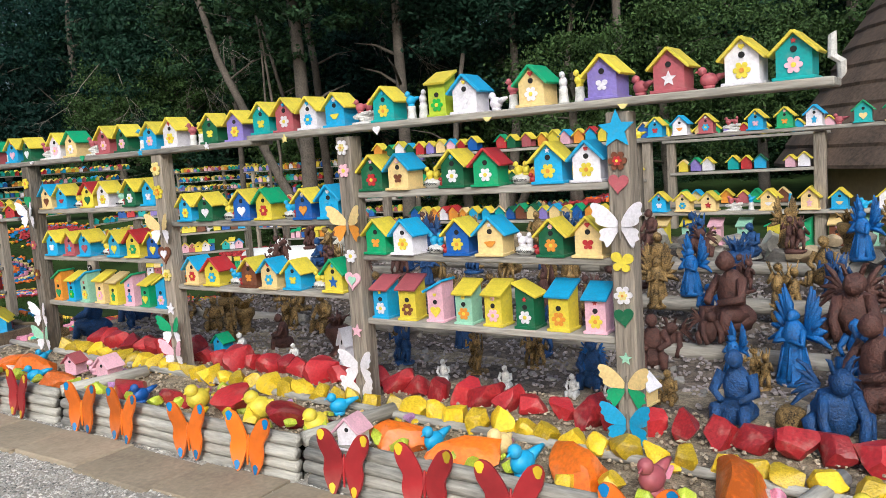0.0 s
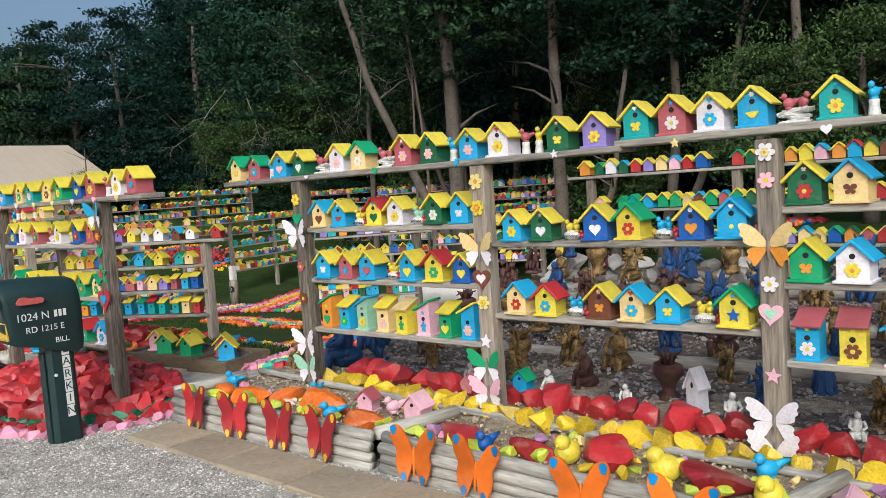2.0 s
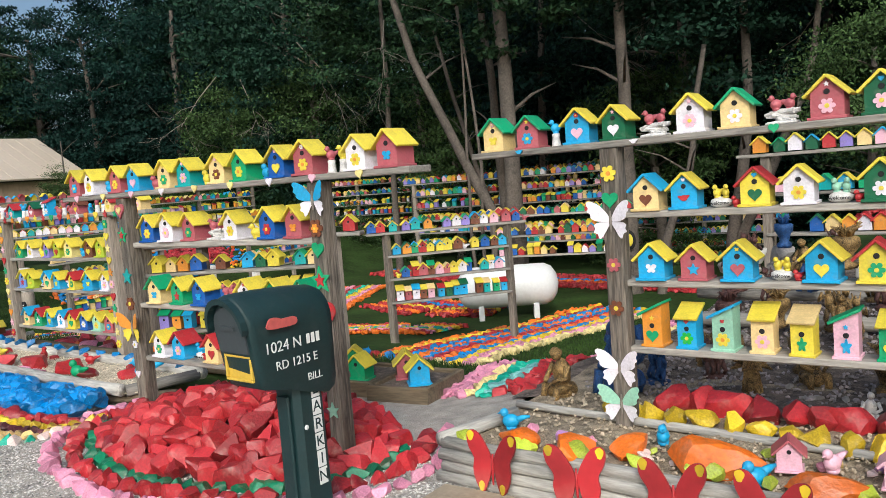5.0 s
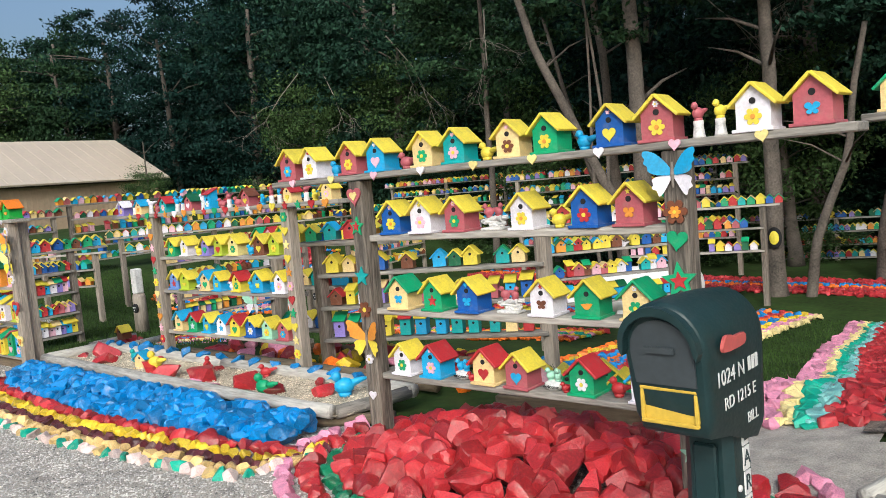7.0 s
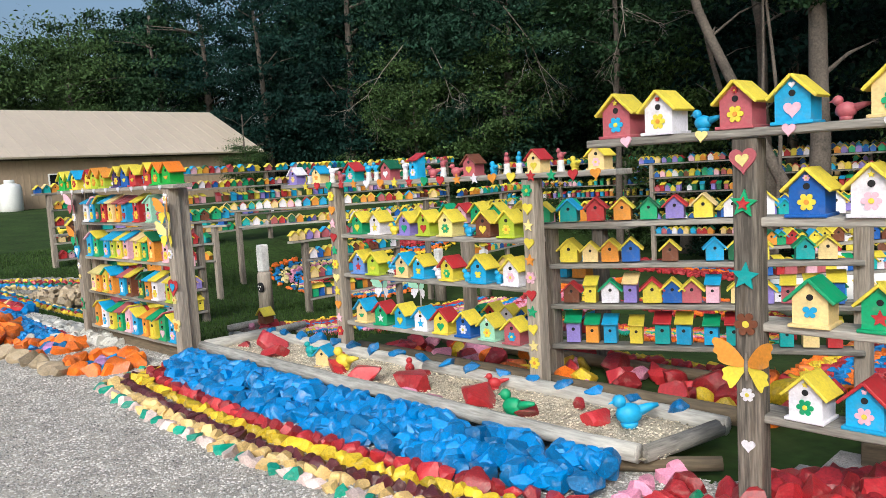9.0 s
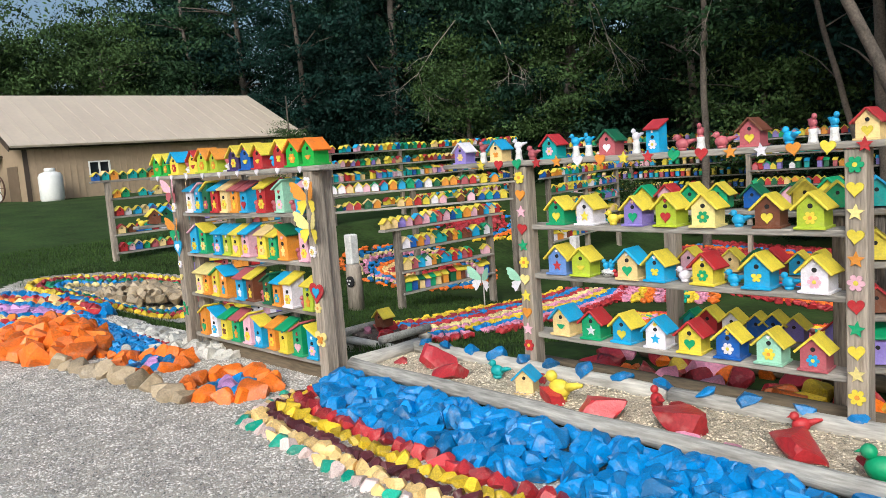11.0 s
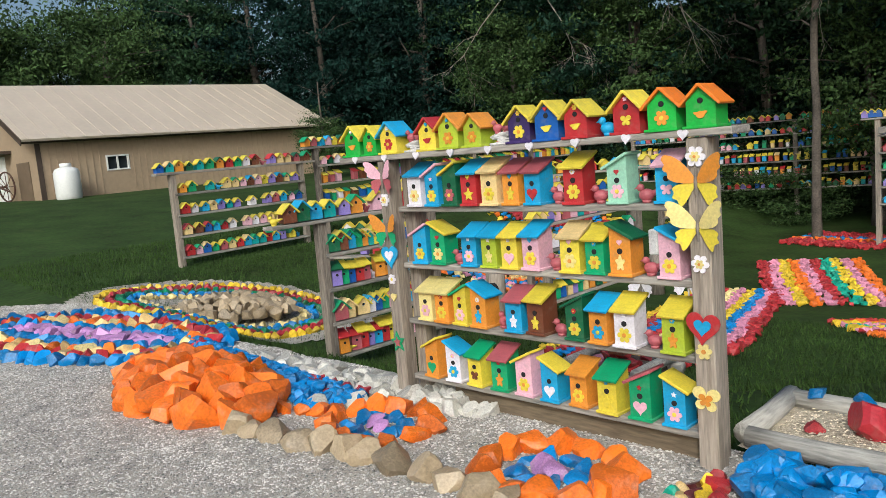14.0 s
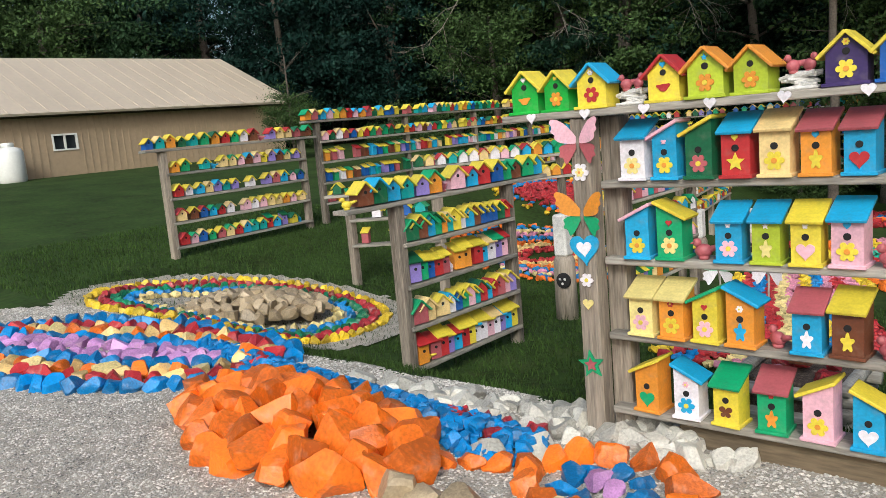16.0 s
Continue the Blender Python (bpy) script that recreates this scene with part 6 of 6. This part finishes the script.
    bm = bmesh.new()
    box(bm, (x1 - 5.6, y0 - 0.03, 0.5), (x1 - 3.2, y0 - 0.003, 2.65))
    put("garage_door", bm, decal_mat, None, "white roll-up door")
    bm = bmesh.new()
    box(bm, (x1 - 6.0, y0 - 0.5, 2.72), (x1 - 2.4, y0 - 0.003, 2.82))
    put("awning", bm, dark_trim)


shed()
vt = empty("vertical_gas_tank", pose(-39.9, 8.75, 1.02))
tagged(vt, "upright white gas tank against the shed", "tank")
bm = bmesh.new()
lathe(bm, [(0.20, -0.1), (0.36, 0.0), (0.40, 0.10), (0.40, 0.88), (0.34, 1.00), (0.16, 1.06), (0.02, 1.07)], 24)
part("tank_body", bm, tank_mat, vt, smooth=True)
bm = bmesh.new()
lathe(bm, [(0.18, 1.03), (0.18, 1.16), (0.15, 1.18)], 16)
part("valve_collar", bm, tank_mat, vt, smooth=True)

rake = empty("hay_rake", pose(-42.6, 6.9, ground_z(-42.6, 6.9), 0, 0, 12))
tagged(rake, "rusty brown horse-drawn hay rake before the shed door", "farm machine")
rust = material("rust", (0.09, 0.045, 0.03), 0.85, spread=0.3)
for sy in (-0.9, 0.9):
    bm = bmesh.new()
    tube(bm, [(0.5 * math.cos(a), sy, 0.5 + 0.5 * math.sin(a)) for a in (2 * math.pi * i / 24 for i in range(25))], [0.03] * 25, 6)
    for i in range(8):
        a = 2 * math.pi * i / 8
        tube(bm, [(0, sy, 0.5), (0.49 * math.cos(a), sy, 0.5 + 0.49 * math.sin(a))], [0.015, 0.012], 5)
    part("wheel", bm, rust, rake)
bm = bmesh.new()
tube(bm, [(0, -0.9, 0.5), (0, 0.9, 0.5)], [0.04, 0.04], 8)
tube(bm, [(0, 0, 0.5), (0.9, 0, 0.6), (1.8, 0, 0.35)], [0.04, 0.04, 0.03], 8)
part("frame", bm, rust, rake)
for i in range(9):
    bm = bmesh.new()
    y = -0.75 + 0.19 * i
    tube(bm, [(0, y, 0.55), (-0.35, y, 0.75), (-0.55, y, 0.35), (-0.35, y, 0.05)], [0.012] * 4, 5)
    part("tine", bm, rust, rake)
bm = bmesh.new()
box(bm, (-0.15, -0.2, 0.95), (0.2, 0.2, 1.0), 0.02)
box(bm, (-0.02, -0.03, 0.5), (0.04, 0.03, 0.95))
part("seat", bm, rust, rake)

# ---------------------------------------------------------------- cottage with a brown roof
cot = empty("cottage", pose(0.95, 12.6, -0.42))
tagged(cot, "small tan stucco cottage with a brown shingled cone roof", "cottage")
bm = bmesh.new()
lathe(bm, [(2.9, -0.6), (2.9, 1.6), (2.7, 2.0)], 20)
part("wall", bm, stucco_mat, cot)
bm = bmesh.new()
rows = 22
for j in range(rows):
    r0 = 3.2 * (1 - j / rows) + 0.15
    r1 = 3.2 * (1 - (j + 1) / rows) + 0.17
    lathe(bm, [(r0 + 0.03, 1.55 + 0.24 * j), (r0 + 0.035, 1.59 + 0.24 * j), (r1, 1.80 + 0.24 * j)], 26)
part("roof", bm, thatch_mat, cot)
bm = bmesh.new()
box(bm, (-0.9, -2.98, -0.2), (-0.1, -2.70, 1.45), 0.03)
part("door", bm, dark_trim, cot)
bm = bmesh.new()
tube(bm, [(-2.35, -1.3, 2.55), (-2.35, -1.4, 2.85), (-2.45, -1.42, 2.92), (-2.45, -1.42, 3.20), (-2.62, -1.42, 3.22)], [0.06, 0.06, 0.06, 0.06], 8)
part("vent_pipe", bm, white_mat, cot, "white vent pipe")


# ---------------------------------------------------------------- woods
def crown_mesh(seed, mat, leaves, shape, leaf):
    """Leaf clumps round a branching skeleton: many small leaves with gaps and an uneven outline."""
    r = np.random.RandomState(seed)
    rx, rz, zc = shape
    clumps = []
    for _ in range(90):
        v = r.normal(size=3)
        v /= np.linalg.norm(v)
        k = r.uniform(0.5, 1.05)
        clumps.append((np.array((v[0] * rx, v[1] * rx, v[2] * rz)) * k + (0, 0, zc), r.uniform(0.28, 0.75)))
    per = leaves // len(clumps)
    cen = np.concatenate([c + r.normal(size=(per, 3)) * s * np.array((0.75, 0.75, 0.26)) for c, s in clumps])
    n = len(cen)
    a = r.normal(size=(n, 3))
    a /= np.linalg.norm(a, axis=1)[:, None]
    b = np.cross(a, r.normal(size=(n, 3)))
    b /= np.linalg.norm(b, axis=1)[:, None]
    ln = leaf * r.uniform(0.6, 1.3, size=(n, 1))
    p = np.stack([cen - a * ln, cen + b * ln * 0.45, cen + a * ln, cen - b * ln * 0.45], axis=1).reshape(-1, 3)
    me = bpy.data.meshes.new("crown")
    me.from_pydata(p.tolist(), [], [(4 * i, 4 * i + 1, 4 * i + 2, 4 * i + 3) for i in range(n)])
    me.materials.append(mat)
    return me


def trunk_mesh(seed, height, r0):
    r = random.Random(seed)
    bm = bmesh.new()
    lean = Vector((r.uniform(-0.05, 0.05), r.uniform(-0.05, 0.05)))
    pts = [Vector((lean.x * z + 0.15 * noise.noise(Vector((z * 0.3, seed, 0))), lean.y * z + 0.15 * noise.noise(Vector((z * 0.3, 0, seed))), z)) for z in (height * i / 8 - 0.4 for i in range(9))]
    tube(bm, pts, [r0 * (1.25 if i == 0 else 1 - 0.09 * i) for i in range(9)], 10)
    for i in range(12):
        k = r.randrange(2, 8)
        a, ln = r.uniform(0, 6.28), r.uniform(1.0, 2.5)
        d = Vector((math.cos(a), math.sin(a), r.uniform(0.1, 0.7)))
        q = pts[k]
        tube(bm, [q, q + d * ln * 0.5 + Vector((0, 0, 0.1)), q + d * ln], [r0 * 0.24, r0 * 0.14, 0.01], 6)
    return mesh_of(bm, "trunk", True)


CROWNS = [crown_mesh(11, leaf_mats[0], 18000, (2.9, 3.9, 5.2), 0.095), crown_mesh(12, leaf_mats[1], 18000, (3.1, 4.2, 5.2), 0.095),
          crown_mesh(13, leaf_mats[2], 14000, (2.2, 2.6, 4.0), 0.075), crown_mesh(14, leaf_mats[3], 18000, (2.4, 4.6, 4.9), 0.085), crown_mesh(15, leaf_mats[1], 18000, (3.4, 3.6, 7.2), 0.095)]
TRUNKS = [trunk_mesh(21 + i, 9.5, 0.17 + 0.03 * i) for i in range(4)]


def tree(x, y, crown, trunk, k, turn, label="tall leafy tree at the edge of the dark woods"):
    top = empty("tree", pose(x, y, ground_z(x, y), 0, 0, turn) @ Matrix.Diagonal((k, k, k, 1)))
    tagged(top, label, "tree")
    link_mesh("trunk", TRUNKS[trunk], bark_mat, top, Matrix.Diagonal((1, 1, 0.55 if crown == 2 else 0.9, 1)))
    link_mesh("crown", CROWNS[crown], None, top)


r4 = random.Random(44)
# first line of trees along the garden's back
for i, x in enumerate(np.linspace(-37, 8, 14)):
    y = 22.5 + 1.8 * math.sin(i * 1.7) + 0.06 * (x + 15) ** 2 * 0.12
    tree(float(x) + r4.uniform(-0.8, 0.8), y + r4.uniform(-1, 1), r4.choice([0, 1, 1, 3, 4]), r4.randrange(4), r4.uniform(0.95, 1.25), r4.uniform(0, 360))
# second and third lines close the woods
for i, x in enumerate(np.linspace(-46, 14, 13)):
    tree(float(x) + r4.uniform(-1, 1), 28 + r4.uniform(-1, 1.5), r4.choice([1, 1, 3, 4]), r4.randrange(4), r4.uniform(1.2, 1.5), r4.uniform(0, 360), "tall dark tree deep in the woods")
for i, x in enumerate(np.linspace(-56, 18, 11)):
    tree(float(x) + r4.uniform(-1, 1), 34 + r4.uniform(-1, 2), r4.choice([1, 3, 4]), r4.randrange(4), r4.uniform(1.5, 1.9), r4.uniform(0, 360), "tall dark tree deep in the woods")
# trees behind the shed
for i in range(18):
    y = 2.0 * i - 8
    thin = 5 < y < 19
    tree(-54 - 4.0 * (i % 3), y, 2 if thin else r4.choice([0, 1]), r4.randrange(4), r4.uniform(1.3, 1.6) if thin else r4.uniform(1.2, 1.45), r4.uniform(0, 360), "tall tree behind the shed")
for x, y, c, k in ((-44.5, 23.0, 3, 1.25), (-38.5, 23.5, 3, 1.2), (-51.0, 23.5, 3, 1.3), (-47.0, 28.0, 3, 1.5), (-41.0, 27.5, 1, 1.4), (-54.0, 30.0, 1, 1.4), (-35.0, 26.5, 3, 1.4), (-60.0, 24.0, 1, 1.3)):
    tree(x, y, c, r4.randrange(4), k, r4.uniform(0, 360), "dense tree at the corner of the woods")
# trees that stand forward with bare trunks among the back racks
def forked_mesh(seed, stems):
    """Bare stems from one root; each stem: radius and the points that it passes."""
    bm = bmesh.new()
    for rad, pts in stems:
        out, n = [], 14
        for i in range(n + 1):
            u = i / n * (len(pts) - 1)
            k = min(int(u), len(pts) - 2)
            p = Vector(pts[k]).lerp(Vector(pts[k + 1]), u - k)
            w = 0.10 * min(1.0, p.z)
            out.append(p + Vector((noise.noise(Vector((p.z * 0.6, seed, rad * 9))), noise.noise(Vector((p.z * 0.6, rad * 9, seed))), 0)) * w)
        tube(bm, out, [rad * (1.35 if i == 0 else 1 - 0.55 * i / n) for i in range(n + 1)], 10)
        r = random.Random(seed)
        for i in range(3):
            q = out[r.randrange(8, n)]
            a, ln = r.uniform(0, 6.28), r.uniform(0.6, 1.5)
            d = Vector((math.cos(a), math.sin(a), r.uniform(0.2, 0.8)))
            tube(bm, [q, q + d * ln * 0.5 + Vector((0, 0, 0.1)), q + d * ln], [rad * 0.22, rad * 0.14, 0.006], 5)
    return mesh_of(bm, "trunk", True)


BARE = (
    (-13.6, 14.3, 4.3, ((0.24, ((0, 0, -0.3), (0.05, 0, 3), (-0.1, 0, 10))), (0.13, ((0, 0, 0.9), (-0.9, -0.5, 3.2), (-1.8, -1.0, 5.6), (-2.4, -1.3, 8.5))), (0.05, ((-0.6, -0.4, -0.3), (-0.55, -0.4, 3), (-0.8, -0.5, 7))), (0.045, ((-0.75, -0.5, -0.3), (-0.85, -0.5, 3), (-0.7, -0.5, 6.5))))),
    (-11.35, 15.3, 2.6, ((0.20, ((0, 0, -0.3), (0, 0, 3), (0.1, 0, 8))), (0.11, ((0.6, 0, -0.3), (0.75, 0, 1.0), (1.3, 0.1, 2.6), (1.7, 0.2, 5.0))))),
    (-9.9, 17.4, 3.4, ((0.17, ((0, 0, -0.3), (0.25, 0, 1.5), (0.55, 0, 3.4), (0.6, 0, 8))), (0.12, ((0.15, 0, 0.6), (0.9, 0.1, 2.3), (1.7, 0.2, 4.2), (2.2, 0.3, 6.5))))),
    (-20.1, 18.0, 4.0, ((0.12, ((0, 0, -0.3), (0.05, 0, 3), (0.1, 0, 9))),)),
    (-15.7, 17.4, 4.2, ((0.17, ((0, 0, -0.3), (-0.1, 0, 3), (-0.4, 0, 9))), (0.09, ((0, 0, 0.8), (-0.7, -0.4, 3.2), (-1.5, -0.8, 7))))),
    (-6.6, 17.0, 4.0, ((0.14, ((0, 0, -0.3), (0.05, 0, 3), (0.0, 0, 8.5))),)),
)
for i, (x, y, lift, stems) in enumerate(BARE):
    top = empty("tree", pose(x, y, ground_z(x, y)))
    tagged(top, "grey-barked tree with bare trunk among the back racks", "tree")
    link_mesh("trunk", forked_mesh(70 + i, stems), bark_mat, top)
    link_mesh("crown", CROWNS[(0, 4, 1)[i % 3]], None, top, Matrix.Translation((0, 0, lift)) @ pose(0, 0, 0, 0, 0, 60 * i) @ Matrix.Diagonal((0.85, 0.85, 0.75, 1)))
    if i == 1:
        bm = bmesh.new()
        lathe(bm, [(0.16, 0), (0.17, 0.03), (0.12, 0.05)], 16, Matrix.Translation((0.06, -0.185, 1.15)) @ pose(0, 0, 0, 90) @ Matrix.Diagonal((0.85, 1.25, 1, 1)))
        plaque = part("plaque", bm, hole_shade_and_black, top, "dark plaque nailed to the bark")
        bm = bmesh.new()
        lathe(bm, [(0.11, 0), (0.10, 0.02), (0.04, 0.035)], 16, Matrix.Translation((0.06, -0.236, 1.15)) @ pose(0, 0, 0, 90) @ Matrix.Diagonal((0.85, 1.25, 1, 1)))
        part("relief", bm, paint("y"), plaque, "yellow carved relief")
# bare pale branches that hang before the leaves
def dead_branch(seed):
    r = random.Random(seed)
    bm = bmesh.new()

    def grow(p, d, ln, rad, depth):
        q = p + d * ln * 0.5 + Vector((r.uniform(-0.1, 0.1), r.uniform(-0.1, 0.1), 0)) * ln
        e = q + (d + Vector((r.uniform(-0.3, 0.3), r.uniform(-0.3, 0.3), r.uniform(-0.3, 0.1)))).normalized() * ln * 0.5
        tube(bm, [p, q, e], [rad, rad * 0.75, rad * 0.4], 5)
        if depth:
            for _ in range(3):
                grow(p.lerp(e, r.uniform(0.35, 1.0)), (d + Vector((r.uniform(-0.9, 0.9), r.uniform(-0.9, 0.9), r.uniform(-0.6, 0.5)))).normalized(), ln * r.uniform(0.45, 0.7), rad * 0.55, depth - 1)
    grow(Vector((0, 0, 0)), Vector((0.3, -0.4, -0.5)).normalized(), 2.2, 0.020, 3)
    me = mesh_of(bm, "dead_branch")
    me.materials.append(twig_mat)
    return me


for i, (x, y, z, turn, k) in enumerate(((-19.5, 17.5, 6.3, 0, 1.0), (-13.5, 17.0, 5.6, 80, 0.9), (-7.5, 18.5, 5.4, 190, 1.0), (-24.5, 18.8, 6.6, 140, 1.2), (-28.5, 19.5, 6.0, 30, 1.1), (-10.0, 17.2, 6.0, 250, 0.9), (-31.0, 20.5, 6.5, 300, 1.2))):
    ob = link_mesh("dead_branch", dead_branch(60 + i), None, None, pose(x, y, z, 0, 0, turn) @ Matrix.Diagonal((k, k, k, 1)))
    tagged(ob, "bare grey branch hanging at the woods' edge", "branch")
# young trees with the sunlight on them put into a lighter leaf colour
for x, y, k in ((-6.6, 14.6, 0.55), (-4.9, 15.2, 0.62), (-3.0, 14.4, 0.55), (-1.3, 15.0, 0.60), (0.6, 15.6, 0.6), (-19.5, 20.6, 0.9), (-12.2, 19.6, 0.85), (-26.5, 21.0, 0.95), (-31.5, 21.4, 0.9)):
    tree(x, y, 2, r4.randrange(4), k, r4.uniform(0, 360), "young tree with leaves coloured as sunlit green in front of the woods")
# low brush at the foot of the woods
for i in range(26):
    x, y = -36 + 1.8 * i + r4.uniform(-0.5, 0.5), 22 + r4.uniform(-1.2, 1.6)
    top = empty("bush", pose(x, y, ground_z(x, y) - 1.2, 0, 0, r4.uniform(0, 360)) @ Matrix.Diagonal((0.62, 0.62, 0.42, 1)))
    tagged(top, "dark green bush at the woods' edge", "bush")
    link_mesh("foliage", CROWNS[r4.choice([0, 1, 2])], None, top)
# a small sapling by the shed's corner
top = empty("tree", pose(-36.6, 16.6, 0.55) @ Matrix.Diagonal((0.42, 0.42, 0.42, 1)))
tagged(top, "small leafy sapling in front of the shed roof", "tree")
link_mesh("trunk", TRUNKS[0], bark_mat, top)
link_mesh("crown", CROWNS[2], None, top)
# upright dark sheet whose colour stands in for shade deep in the woods
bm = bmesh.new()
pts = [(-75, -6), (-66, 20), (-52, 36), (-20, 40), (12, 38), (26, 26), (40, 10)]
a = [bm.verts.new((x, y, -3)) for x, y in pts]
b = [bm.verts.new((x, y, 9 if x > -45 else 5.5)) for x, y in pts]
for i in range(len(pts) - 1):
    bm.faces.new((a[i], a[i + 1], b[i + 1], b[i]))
tagged(link_mesh("backdrop", mesh_of(bm, "backdrop"), leaf_mats[3]), "dark sheet standing in for the shade between the trees", "woods", kind="structure")

# ---------------------------------------------------------------- grass and gravel
def scatter_quads(name, label, count, area, mat, make):
    verts, faces = [], []
    for _ in range(count):
        q = make(*area)
        if q is None:
            continue
        faces.append(tuple(range(len(verts), len(verts) + len(q))))
        verts += q
    me = bpy.data.meshes.new(name)
    me.from_pydata(verts, [], faces)
    me.materials.append(mat)
    return tagged(link_mesh(name, me), label, name.split("_")[0], kind="stuff")


def blade(x0, x1, y0, y1):
    x, y = rng.uniform(x0, x1), rng.uniform(y0, y1)
    if y < drive_edge(x) + 0.02:
        return None
    z, a = ground_z(x, y) - 0.02, rng.uniform(0, 6.28)
    h, w, l = rng.uniform(0.03, 0.075), 0.006, rng.uniform(-0.03, 0.03)
    c, s = math.cos(a) * w, math.sin(a) * w
    return [(x - c, y - s, z), (x + c, y + s, z), (x + l, y + l * 0.5, z + h)]


scatter_quads("grass_blades", "short mown grass blades on the lawn", 60000, (-28, -14.5, 3.0, 9.5), blade_mat, blade)
scatter_quads("grass_blades", "short mown grass blades of the grass path", 22000, (-10.5, -6.8, 4.5, 13), blade_mat, blade)
spots = []
for _ in range(210000):
    x, y = rng.uniform(-25, -2.5), 3.1 - 3.0 * rng.random() ** 1.15
    if y < drive_edge(x):
        spots.append((x, y, drive_z(x, y) + 0.003))


def pebbles(name, label, spots, mat, size):
    src = []
    for i in range(5):
        r = random.Random(i)
        v = np.array([(1, 0, 0), (-1, 0, 0), (0, 1, 0), (0, -1, 0), (0, 0, 0.5), (0, 0, -0.5)], float) * [[r.uniform(0.7, 1.3)] for _ in range(6)]
        src.append(v)
    tri = [(0, 2, 4), (2, 1, 4), (1, 3, 4), (3, 0, 4)]
    verts, faces = [], []
    for i, (x, y, z) in enumerate(spots):
        a, k = rng.uniform(0, 6.28), size * rng.uniform(0.5, 1.5)
        c, s = math.cos(a) * k, math.sin(a) * k
        for vx, vy, vz in src[i % 5]:
            verts.append((x + vx * c - vy * s, y + vx * s + vy * c, z + vz * k))
        faces += [tuple(j + 6 * i for j in t) for t in tri]
    me = bpy.data.meshes.new(name)
    me.from_pydata(verts, [], faces)
    me.materials.append(mat)
    return tagged(link_mesh(name, me), label, "gravel", kind="stuff")


pebbles("gravel_pebbles", "loose pale gravel on the drive", spots, pebble_mat, 0.0088)
pebbles("sand_grit", "coarse grit on the sand bed", [(rng.uniform(-14.95, -10.35), rng.uniform(2.90, 3.50), 0.115) for _ in range(9000)], grit_mat, 0.007)
